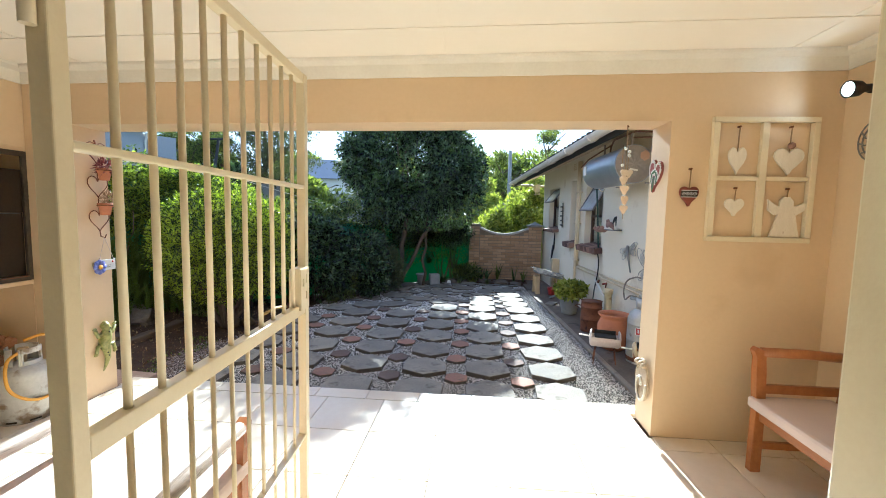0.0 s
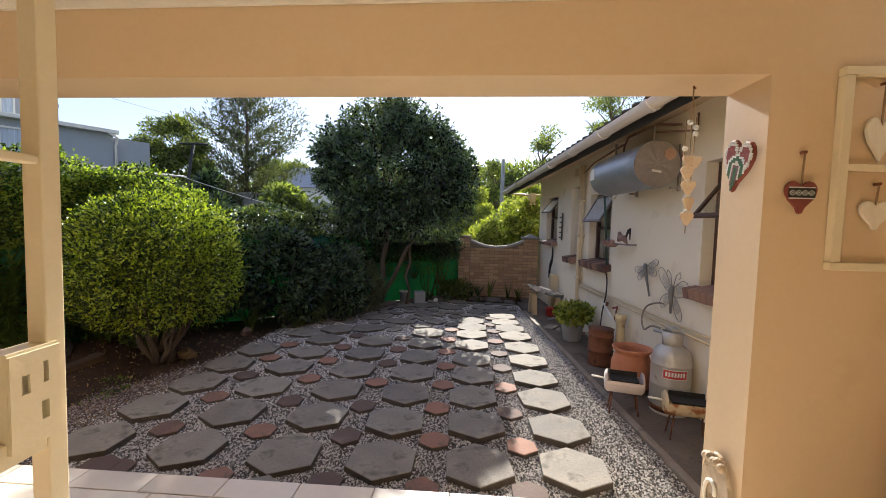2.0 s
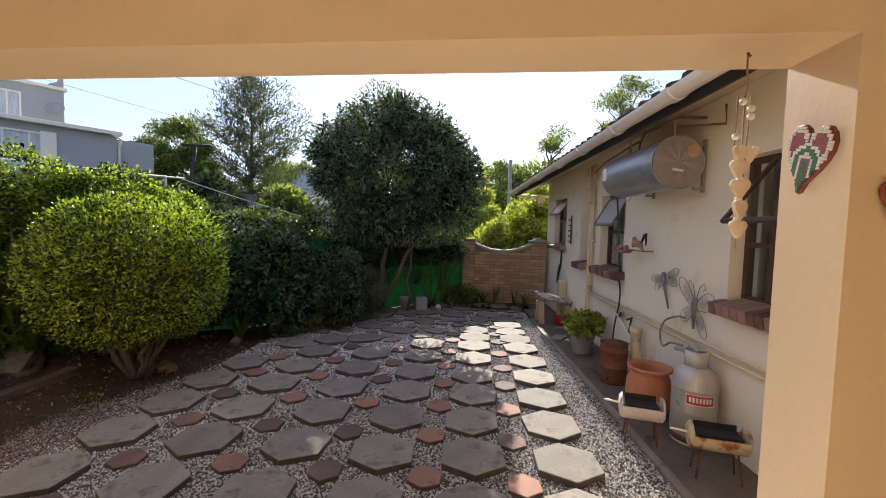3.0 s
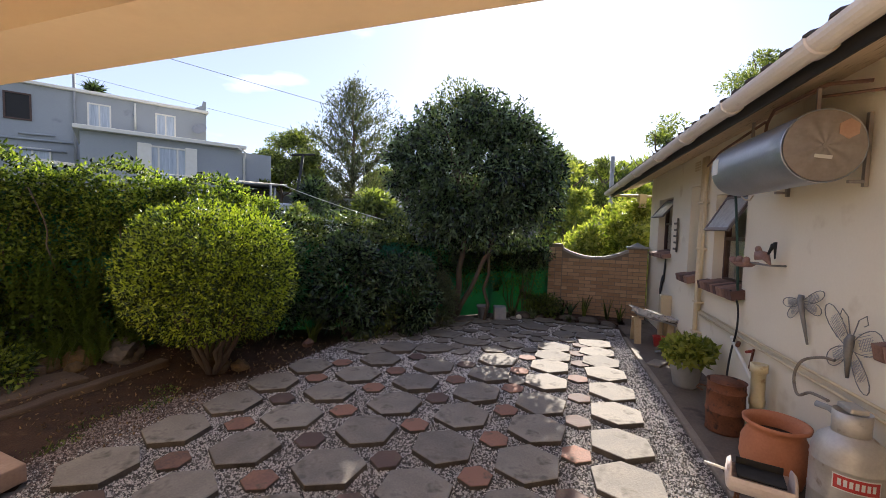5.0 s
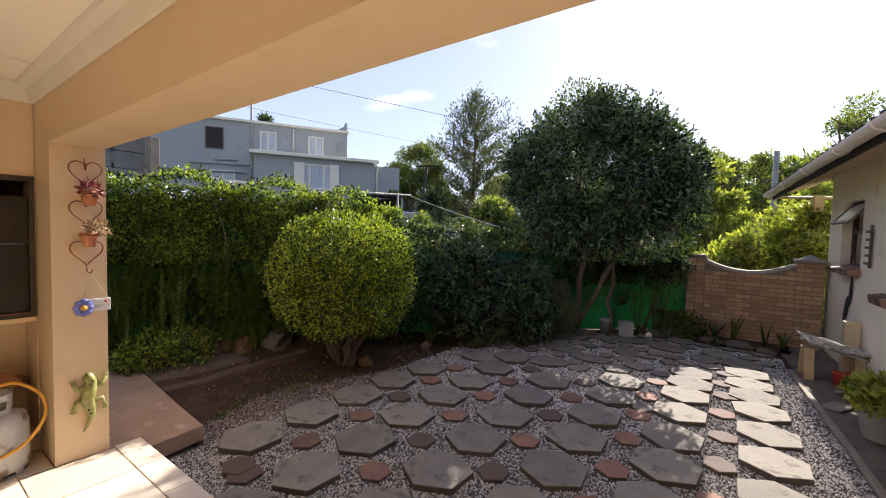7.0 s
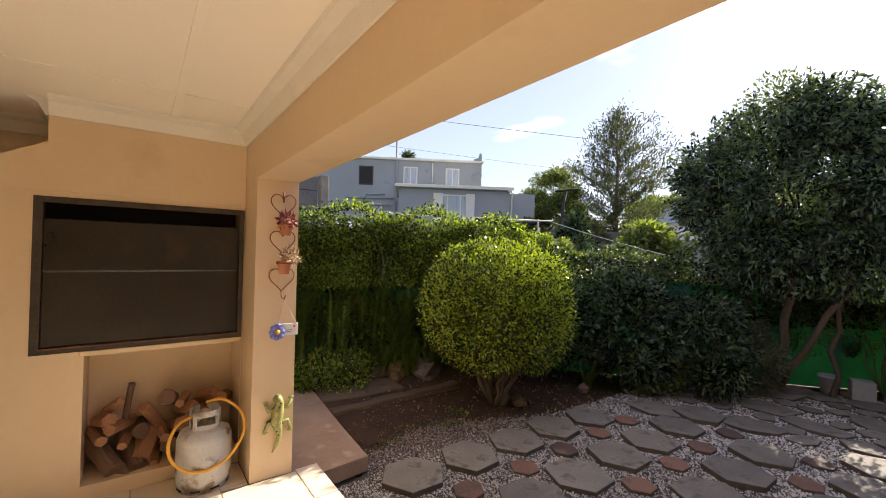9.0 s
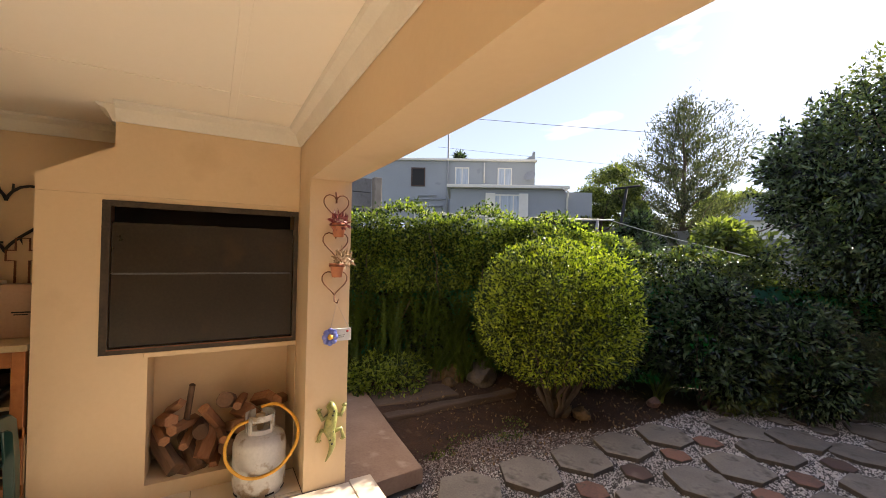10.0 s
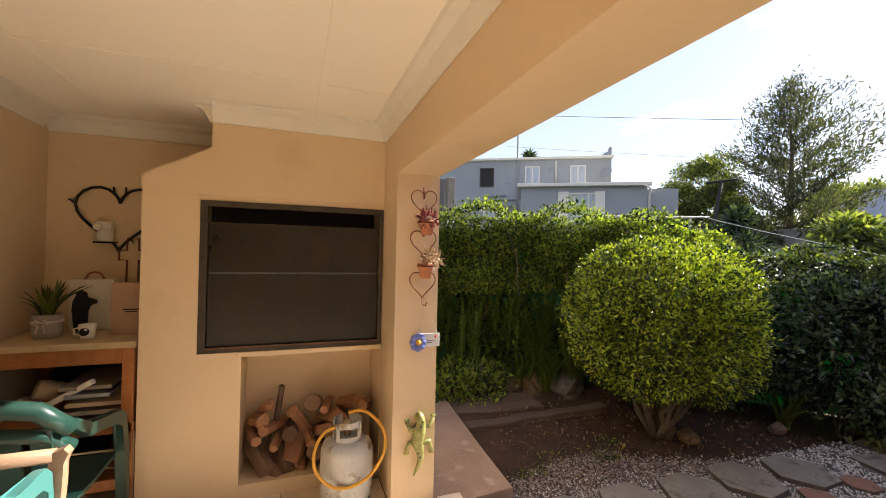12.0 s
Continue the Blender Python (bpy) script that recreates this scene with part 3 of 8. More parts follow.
TX, TY = 0.43, 0.445
for j in range(-9, 6):
    y0, y1 = 2.895 - TY * (6 - j), 2.895 - TY * (5 - j)
    if j == 5:
        pass
    for i in range(-7, 9):
        x0, x1 = -1.07 + TX * (i - 1), -1.07 + TX * i
        if y1 < -3.2:
            continue
        if y1 > 2.65:
            x0, x1 = max(x0, -2.745), min(x1, 1.145)
        elif y0 > 0.55:
            x0, x1 = max(x0, -3.685), min(x1, 2.125)
        else:
            x0, x1 = max(x0, -2.79), min(x1, 2.39)
        if x1 - x0 > 0.03:
            tile(x0, y0, x1, min(y1, 2.895))
        if y1 > 2.65:
            for w0, w1 in ((-3.08, -2.755), (1.17, 2.125)):
                a0, a1 = max(-1.07 + TX * (i - 1), w0), min(-1.07 + TX * i, w1)
                if a1 - a0 > 0.03:
                    tile(a0, y0, a1, 2.604)
x = -2.77
for i in range(11):
    x1 = min(x + 0.397, 1.6)
    if x1 - x > 0.05:
        tile(x, 2.897, x1, 3.05)
    x = x1

# side slab, garden steps, rocks
bm = B()
prism(bm, [(-5.6, 2.87), (-2.76, 2.87), (-2.76, 3.02), (-2.95, 3.04), (-2.99, 3.56), (-3.6, 3.60), (-5.6, 3.80)], 0.13, pose(0, 0, 0.04), bevel=0.012)
box(bm, -5.55, 2.9, -0.05, -3.1, 3.45, 0.039)
setting("side_path", bm, SLAB, "reddish concrete path slab with worn edges")


def timber(p0, p1, w, z0, z1, mat=None, label="weathered timber edging half buried in the soil", nm="garden_edging"):
    L = math.dist(p0, p1)
    bm = B()
    box(bm, 0, -w / 2, 0, L, w / 2, z1 - z0, 0.015)
    bmesh.ops.subdivide_edges(bm, edges=[e for e in bm.edges if e.calc_length() > L * 0.7], cuts=10)
    for v in bm.verts:
        v.co += Vector((0, 0.02, 0.015)) * noise.noise(v.co * 3)
    ob = part(nm, bm, mat or EDG)
    ob.matrix_basis = pose(*p0, z0, 0, 0, math.degrees(math.atan2(p1[1] - p0[1], p1[0] - p0[0])))
    return tagged(ob, label, "edging")


EDG = surface("damp_brown_timber", (0.07, 0.045, 0.03), (0.16, 0.11, 0.075), 0.9, 4, 50, 0.6, stretch=(0.5, 3, 3))
timber((-5.05, 3.75), (-4.88, 4.62), 0.16, 0.10, 0.24)
timber((-4.62, 3.72), (-4.50, 4.72), 0.46, 0.06, 0.165)
timber((-4.12, 3.68), (-4.16, 5.42), 0.14, 0.02, 0.15)


def rock(x, y, z, r, seed, mat, label, name="rock"):
    bm = B()
    bmesh.ops.create_icosphere(bm, subdivisions=3, radius=1)
    rnd = random.Random(seed)
    o = Vector((rnd.uniform(0, 50), rnd.uniform(0, 50), 0))
    for v in bm.verts:
        v.co *= 1 + 0.30 * noise.noise(v.co * 1.3 + o) + 0.08 * noise.noise(v.co * 4 + o)
        v.co = Vector((v.co.x * r[0], v.co.y * r[1], max(v.co.z, -0.6) * r[2]))
        v.co.z += 0.5 * r[2]
    ob = part(name, bm, mat)
    ob.matrix_basis = pose(x, y, z, 0, 0, rnd.uniform(0, 360))
    return tagged(ob, label, "rock")


ROCK = surface("ochre_sandstone", (0.07, 0.042, 0.018), (0.18, 0.115, 0.05), 0.9, 4, 40, 0.8, stain=(0.13, 0.10, 0.06), wear=0.6)
ROCKG = surface("grey_fieldstone", (0.08, 0.062, 0.048), (0.17, 0.14, 0.11), 0.9, 4, 40, 0.8)
rock(-4.98, 4.70, 0.13, (0.13, 0.12, 0.11), 1, ROCK, "small ochre sandstone rock on the bed's edge")
rock(-4.86, 4.93, 0.12, (0.16, 0.13, 0.15), 2, ROCK, "ochre sandstone rock standing on the bed's edge")
rock(-4.70, 4.80, 0.08, (0.12, 0.10, 0.10), 3, ROCK, "low ochre rock wedged under a larger one")
rock(-4.72, 5.32, 0.10, (0.36, 0.20, 0.18), 4, ROCKG, "long flat brown boulder half under the bush")
rock(-3.56, 5.60, 0.03, (0.15, 0.13, 0.12), 5, ROCK, "rounded brown rock at the foot of the bush")
rock(-3.36, 5.74, 0.03, (0.10, 0.09, 0.08), 6, ROCK, "small round rock beside the bush stem")
for i, (x, y, r) in enumerate([(-2.35, 8.3, 0.13), (-2.0, 8.75, 0.11), (-1.55, 9.3, 0.14), (-1.1, 9.8, 0.12), (-0.55, 10.25, 0.13), (-0.25, 10.3, 0.1), (0.3, 10.35, 0.12), (0.7, 10.3, 0.13), (1.05, 10.1, 0.11), (-2.75, 7.6, 0.12)]):
    rock(x, y, 0.0, (r * 1.5, r, r * 0.6), 10 + i, ROCKG, "flat grey stone edging the flower bed")

# ---- neighbouring house wall ----
H3 = HOUSE.to_3x3()


def hp(u, z, off=0.0):
    """A place on the house wall: along it, height, distance out of it."""
    return HOUSE @ Vector((-off, u, z))


WINS = {"far": (4.62, 5.50, 1.45, 2.40), "slit": (3.32, 3.72, 1.23, 2.48), "mid": (1.94, 2.77, 1.24, 2.29), "near": (-1.05, -0.10, 1.235, 2.39)}
bm = B()
wall_panel(bm, -2.15, 6.15, 0.0, 2.95, list(WINS.values()), 0.24, lambda u, z, d: HOUSE @ Vector((d, u, z)))
bmesh.ops.bevel(bm, geom=[e for e in bm.edges if e.calc_face_angle(0) > 1 and all(abs((HOUSE.inverted() @ v.co).x) < 0.001 for v in e.verts)], offset=0.008, segments=2, affect="EDGES")
setting("house_wall", bm, CREAM, "cream rendered house wall with recessed windows")
bm = B(); box(bm, 0.24, 5.9, 0, 5.0, 6.15, 2.95, m=HOUSE); box(bm, 0.9, -2.1, 0.0, 1.0, 5.9, 2.9, m=HOUSE); setting("house_inner_wall", bm, CREAM)
FRAMEW = surface("dark_brown_window_wood", (0.045, 0.022, 0.014), (0.11, 0.055, 0.035), 0.5, 8, 60, 0.3, stretch=(4, 4, 1))
FRAMEG = surface("dull_mauve_steel_frame", (0.14, 0.12, 0.12), (0.22, 0.19, 0.19), 0.5, 8, 60, 0.2)


def frame_bars(bm, u0, u1, z0, z1, d, w, t, m=HOUSE):
    box(bm, d, u0, z0, d + t, u1, z0 + w, 0.003, m); box(bm, d, u0, z1 - w, d + t, u1, z1, 0.003, m)
    box(bm, d + 0.001, u0, z0 + w, d + t - 0.001, u0 + w, z1 - w, 0, m); box(bm, d + 0.001, u1 - w, z0 + w, d + t - 0.001, u1, z1 - w, 0, m)


def window(key, label, sash, frame_mat, swing, pane_mat):
    u0, u1, z0, z1 = WINS[key]
    w = thing("window", label, "window")
    bm = B(); frame_bars(bm, u0 + 0.002, u1 - 0.002, z0 + 0.004, z1 - 0.002, 0.11, 0.045, 0.06); part("window_frame", bm, FRAMEW, w)
    s0, s1, sz = sash
    bm = B(); box(bm, 0.112, u0 + 0.05, sz - 0.04, 0.165, u1 - 0.05, sz, 0.003, HOUSE); part("transom", bm, FRAMEW, w)
    if s1 < u1 - 0.15:
        bm = B(); box(bm, 0.115, s1 + 0.003, z0 + 0.05, 0.16, s1 + 0.05, z1 - 0.05, 0.003, HOUSE); part("mullion", bm, FRAMEW, w)
    if s0 > u0 + 0.1:
        bm = B(); box(bm, 0.115, s0 - 0.05, z0 + 0.05, 0.16, s0 - 0.003, sz - 0.042, 0.003, HOUSE); part("mullion", bm, FRAMEW, w)
    bm = B(); box(bm, 0.135, u0 + 0.048, z0 + 0.052, 0.14, u1 - 0.048, sz - 0.042, 0, HOUSE); p = part("fixed_pane", bm, GLASS, w); p.visible_shadow = False
    hm = HOUSE @ pose(0.11, 0, z1 - 0.05, 0, swing, 0)
    h = z1 - 0.05 - sz
    bm = B(); frame_bars(bm, s0, s1, -h, 0, -0.04, 0.035, 0.03, hm)
    sa = part("open_sash", bm, frame_mat, w, "top-hung sash standing open")
    bm = B(); box(bm, -0.028, s0 + 0.034, -h + 0.034, -0.022, s1 - 0.034, -0.034, 0, hm); part("sash_pane", bm, pane_mat, sa)
    return w


window("far", "small dark-framed window with a top-hung pane propped open, in the cream house wall", (4.67, 5.45, 1.98), FRAMEG, 38, FROST)
window("mid", "brown wooden window with a frosted top pane propped open, over a brick sill", (2.00, 2.68, 1.78), FRAMEG, 30, FROST)
window("near", "dark brown wooden window standing open above a splayed brick sill", (-1.0, -0.40, 1.72), FRAMEW, 38, GLASS)
u0, u1, z0, z1 = WINS["slit"]
w = thing("window", "narrow dark window deep in the cream house wall above a brick sill", "window")
bm = B(); frame_bars(bm, u0 + 0.002, u1 - 0.002, z0 + 0.004, z1 - 0.002, 0.14, 0.04, 0.05); part("window_frame", bm, FRAMEW, w)
bm = B(); box(bm, 0.16, u0 + 0.042, z0 + 0.044, 0.165, u1 - 0.042, z1 - 0.042, 0, HOUSE); part("window_pane", bm, GLASS, w)


def brick_sill(key, over=0.09, drop=0.10, n=None):
    u0, u1, z0, z1 = WINS[key]
    s = thing("brick_sill", "window sill of dark red bricks set on edge, sloping outward", "window sill", group="brick window sills")
    n = n or round((u1 - u0 + 2 * over) / 0.085)
    st = (u1 - u0 + 2 * over) / n
    for i in range(n):
        bm = B()
        a = u0 - over + i * st
        box(bm, -0.14, 0.003, -drop, 0.10 if u0 < a + st / 2 < u1 else -0.004, st - 0.003, 0.0, 0.006, HOUSE @ pose(0, a, z0 + 0.012, 0, -12 + random.Random(i).uniform(-1.5, 1.5), 0))
        part("brick", bm, SILL, s)


for k, over in (("slit", 0.06), ("mid", 0.09), ("near", 0.045)):
    brick_sill(k, over)
brick_sill("far", 0.07, 0.07)

# roof edge: tiles, rafters, gutter
SOFFIT = surface("tan_eaves_paint", (0.50, 0.37, 0.23), (0.66, 0.52, 0.34), 0.8, 4, 50, 0.3, stain=(0.16, 0.09, 0.05), wear=0.6, stretch=(6, 1, 1))
RM = HOUSE @ pose(0, 0, 2.805, -0.82, 0, 0)
roof = thing("house_roof", "low dark tiled roof with tan boarded eaves and a black fascia", "roof")
bm = B()
prof = [(-0.64, -0.01), (-0.64, 0.02), (5.2, 1.85), (5.2, 1.75)]
m = RM @ Matrix(((1, 0, 0, 0), (0, 0, -1, 7.55), (0, 1, 0, 0), (0, 0, 0, 1)))
prism(bm, prof, 9.6, m)
part("roof_deck", bm, ROOFT, roof)
bm = B(); prism(bm, [(-0.575, -0.028), (-0.575, -0.004), (0.02, 0.176), (0.02, 0.150)], 9.5, m); part("soffit_boards", bm, SOFFIT, roof)
SL = math.degrees(math.atan2(1.83, 5.84))
bm = B()
tm = bpy.data.meshes.new("roof_tile")
prism(bm, [(0.0, 0.0), (0.03, 0.045), (0.10, 0.05), (0.14, 0.012), (0.22, 0.005), (0.22, -0.012), (0.14, -0.006), (0.10, 0.035), (0.04, 0.03), (0.015, -0.012)], 0.36, Matrix(((0, 0, 1, 0), (1, 0, 0, 0), (0, 1, 0, 0), (0, 0, 0, 1))))
bmesh.ops.recalc_face_normals(bm, faces=bm.faces); bm.to_mesh(tm); bm.free(); tm.materials.append(ROOFT)
for j in range(5):
    for i in range(43):
        ob = new("roof_tile", tm); ob.parent = roof
        ob.matrix_basis = RM @ pose(-0.69 + 0.30 * j, -1.95 + 0.22 * i, 0.035 + 0.094 * j, 0, -SL + 3, 0)
bm = B(); box(bm, -0.60, -2.0, -0.105, -0.58, 7.5, 0.0, 0.003, RM); part("fascia", bm, DARK, roof)
bm = B(); box(bm, -0.02, 7.2, -0.35, 0.12, 7.52, -0.05, 0.003, RM); tube(bm, [RM @ Vector((-0.62, 7.47, -0.05)), RM @ Vector((1.5, 7.47, -0.12))], 0.03); part("bargeboard", bm, PIPE, roof)
gut = thing("roof_gutter", "white half-round gutter with overlapping joints and stained paint", "gutter")
bm = B()
arc = [(0.068 * math.cos(a), 0.068 * math.sin(a)) for a in [math.pi + math.pi * k / 10 for k in range(11)]]
outer = [(0.074 * math.cos(a), 0.074 * math.sin(a)) for a in [2 * math.pi - math.pi * k / 10 for k in range(11)]]
gm = RM @ Matrix(((1, 0, 0, -0.675), (0, 0, -1, 7.6), (0, 1, 0, 0.015), (0, 0, 0, 1)))
prism(bm, arc + outer, 9.6, gm)
part("gutter_channel", bm, GUTTER, gut)
for u in (7.0, 5.6, 4.2, 2.8, 1.75, 0.7, -0.35):
    bm = B()
    o2 = [(0.088 * math.cos(a), 0.088 * math.sin(a)) for a in [2 * math.pi - math.pi * k / 10 for k in range(11)]]
    i2 = [(0.0745 * math.cos(a), 0.0745 * math.sin(a)) for a in [math.pi + math.pi * k / 10 for k in range(11)]]
    prism(bm, i2 + o2, 0.09, RM @ Matrix(((1, 0, 0, -0.675), (0, 0, -1, u), (0, 1, 0, 0.015), (0, 0, 0, 1))))
    part("gutter_joint", bm, GUTTER, gut)
bm = B(); box(bm, 0.9, 4.9, 0.5, 1.05, 5.05, 1.05, 0.01, RM); tagged(part("flue_pipe", bm, GREYW), "short grey flue standing above the roof tiles", "flue")


# geyser
G = HOUSE @ pose(-0.30, 0.20, 2.402) @ Matrix.Diagonal((0.965, 0.642, 0.965, 1))
COVERP = surface("faded_orange_plate", (0.46, 0.27, 0.17), (0.58, 0.37, 0.26), 0.6, 8, 60, 0.2)
gy = thing("water_heater", "galvanised cylindrical water heater slung under the eaves", "water heater")
bm = B()
lathe(bm, [(0.0, 0.02), (0.234, 0.02), (0.2345, 0.0), (0.243, 0.0), (0.2435, 0.02), (0.2405, 0.021), (0.2405, 0.3), (0.2405, 0.6), (0.2405, 0.9), (0.2405, 1.2), (0.2405, 1.5), (0.2405, 1.84), (0.2395, 1.85), (0.0, 1.86)], 40, G @ pose(0, 0, 0, -90, 0, 0))
body = part("tank", bm, GALV, gy)
bm = B()
tube(bm, [G @ Vector((0, -0.002, 0)), G @ Vector((0, -0.03, 0))], 0.016, 12)
lathe(bm, [(0.02, -0.012), (0.026, -0.02), (0.034, -0.012)], 20, G @ pose(0, 0, 0, 90, 0, 0))
part("centre_nut", bm, GALVD, gy)
bm = B()
rings_ = [[bm.verts.new(G @ Vector((r_ * math.cos(k * math.pi / 36), -0.006 - 0.016 * (1 - (r_ / 0.232) ** 2) - 0.005 * math.sin(math.pi * min(1, r_ / 0.232)) * math.cos(9 * k * math.pi / 36 + 0.6 * math.sin(k * 0.3)), r_ * math.sin(k * math.pi / 36)))) for k in range(72)] for r_ in (0.018, 0.06, 0.10, 0.14, 0.18, 0.215, 0.232)]
for a_, b_ in zip(rings_, rings_[1:]):
    for k in range(72):
        bm.faces.new((a_[k], a_[(k + 1) % 72], b_[(k + 1) % 72], b_[k])).smooth = True
part("end_cap", bm, GALVD, gy, "creased brownish sheet-metal end cap")
bm = B(); prism(bm, [(0.062 * math.cos(k * math.pi / 3 + 0.5), 0.066 * math.sin(k * math.pi / 3 + 0.5)) for k in range(6)], 0.012, G @ pose(0.125, -0.012, 0.105, 90, 0, 0)); part("cover_plate", bm, COVERP, gy)
bm = B(); box(bm, -0.05, -0.034, -0.085, 0.05, -0.030, -0.062, 0, G @ pose(0, 0, 0, 0, 8, 0)); part("label_sticker", bm, WHITE, gy)
bm = B(); box(bm, -0.242, 1.62, -0.05, -0.238, 1.8, 0.09, 0, G); part("rating_sticker", bm, WHITE, gy)
for u in (0.12, 1.5):
    bm = B(); box(bm, 0.20, u, -0.235, 0.28, u + 0.05, -0.215, 0.003, G); box(bm, 0.281, u, -0.26, 0.306, u + 0.05, 0.23, 0.003, G); part("wall_bracket", bm, GALVD, gy)
    bm = B(); box(bm, -0.01, u + 0.01, 0.235, 0.012, u + 0.04, 0.40, 0.002, G); part("hanger", bm, GALVD, gy)
tb = surface("copper_brown_pipe", (0.14, 0.07, 0.045), (0.24, 0.13, 0.085), 0.5, 8, 50, 0.2)
bm = B()
tube(bm, [hp(0.15, 2.78, 0.1), hp(0.25, 2.80, 0.28), hp(0.85, 2.80, 0.30), hp(0.95, 2.72, 0.30), hp(0.98, 2.60, 0.30)], 0.012)
part("supply_pipe", bm, tb, gy)
bm = B(); tube(bm, [hp(0.98, 2.74, 0.30), hp(2.1, 2.70, 0.22), hp(2.9, 2.66, 0.08)], 0.011); part("supply_pipe", bm, tb, gy)
bm = B()
tube(bm, [hp(0.02, 2.86, 0.03), hp(0.02, 2.70, 0.02), hp(0.32, 2.74, 0.28)], 0.010)
part("supply_pipe", bm, tb, gy)
bm = B(); tube(bm, [hp(1.4, 2.17, 0.27), hp(1.35, 2.135, 0.26), hp(1.27, 2.13, 0.25), hp(1.2, 2.16, 0.26)], 0.006); part("drain_loop", bm, PIPE, gy)

# pipes on the wall
STRED_TAP = surface("faded_red_enamel", (0.22, 0.04, 0.03), (0.32, 0.07, 0.05), 0.5, 6, 50, 0.1)
pp = thing("wall_pipes", "cream-painted pipes clipped along the house wall", "pipe")
for du, r in ((0.0, 0.028), (-0.10, 0.024)):
    bm = B(); tube(bm, [hp(3.1 + du, 2.80, 0.05), hp(3.1 + du, 0.45 if du == 0 else 0.8, 0.05)] + ([hp(3.1, 0.03, 0.05)] if du == 0 else []), r, 12); part("down_pipe", bm, PIPE, pp)
for z, u1 in ((0.815, -1.6), (0.755, -1.6)):
    bm = B(); tube(bm, [hp(3.0, z, 0.03), hp(u1, z, 0.03)], 0.012); part("water_pipe", bm, PIPE, pp)
bm = B(); tube(bm, [hp(1.95, 0.70, 0.05), hp(1.25, 0.46, 0.12)], 0.017); tube(bm, [hp(2.0, 0.72, 0.03), hp(1.95, 0.7, 0.05)], 0.02); part("waste_pipe", bm, WHITE, pp)
for z in (0.5, 0.9, 1.6, 2.2):
    bm = B(); box(bm, -0.085, 2.97, z, -0.002, 3.135, z + 0.025, 0.003, HOUSE); part("pipe_clip", bm, PIPE, pp)
dr = thing("gully_pipe", "short cream drain gully with a wide collar and rust streaks", "drain pipe")
YC = surface("stained_cream_plastic", (0.62, 0.50, 0.27), (0.72, 0.61, 0.38), 0.5, 6, 60, 0.2, stain=(0.35, 0.18, 0.07), wear=0.62)
bm = B(); lathe(bm, [(0.05, 0.03), (0.05, 0.3), (0.062, 0.31), (0.062, 0.36), (0.055, 0.37), (0.055, 0.6), (0.068, 0.61), (0.068, 0.68), (0.05, 0.68), (0.048, 0.5)], 20, pose(*hp(1.2, 0, 0.12))); part("gully_body", bm, YC, dr)
bm = B(); tube(bm, [hp(1.45, 0.08, 0.14), hp(1.32, 0.1, 0.16), hp(1.22, 0.14, 0.14)], 0.04); part("trap", bm, WHITE, dr)
hs = B(); tube(hs, smooth_path([hp(1.87, 1.24, 0.13), hp(1.86, 1.1, 0.06), hp(1.86, 0.85, 0.05), hp(1.92, 0.55, 0.07), hp(1.84, 0.3, 0.12), hp(1.68, 0.14, 0.16), hp(1.62, 0.06, 0.22)]), 0.010)
tagged(part("black_hose", hs, DARK), "thin black hose hanging down the house wall", "hose")
hs = B(); tube(hs, [hp(1.92, 2.22, 0.12), hp(1.90, 1.80, 0.09), hp(1.87, 1.22, 0.06)], 0.013); tagged(part("green_hose", hs, DGREEN), "green pipe hanging from the water heater past the window", "pipe")
tp = thing("garden_tap", "old rusty garden tap on the house wall", "tap")
bm = B(); tube(bm, [hp(1.85, 0.70, 0.03), hp(1.72, 0.70, 0.09)], 0.02); part("spout", bm, RUST, tp)
bm = B(); tube(bm, [hp(1.55, 0.72, 0.02), hp(1.55, 0.5, 0.05)], 0.012); part("riser", bm, RUST, tp)
bm = B(); tube(bm, [hp(1.56, 0.70, 0.02), hp(1.50, 0.70, 0.1)], 0.014); part("tap_handle", bm, STRED_TAP, tp)
bm = B(); box(bm, 0, 0, 0.02, 0.16, 0.14, 0.78, 0.01, HOUSE @ pose(-0.165, 4.35, 0)); tagged(part("meter_box", bm, PIPE), "narrow cream box standing against the house wall", "box")
bm = B()
for i in range(4):
    for k in range(3):
        box(bm, -0.012, 3.4 + k * 0.07, 2.68 + i * 0.035, -0.002, 3.45 + k * 0.07, 2.70 + i * 0.035, 0, HOUSE)
setting("air_vent", bm, PIPE)


# iron butterfly and dragonfly
WIRE = surface("grey_iron_wire", (0.17, 0.16, 0.15), (0.28, 0.265, 0.25), 0.6, 8, 60, 0.3, metal=0.3)
MESHY = surface("grey_wire_mesh", (0.30, 0.29, 0.28), (0.46, 0.44, 0.42), 0.8, 60, 220, 0.6)


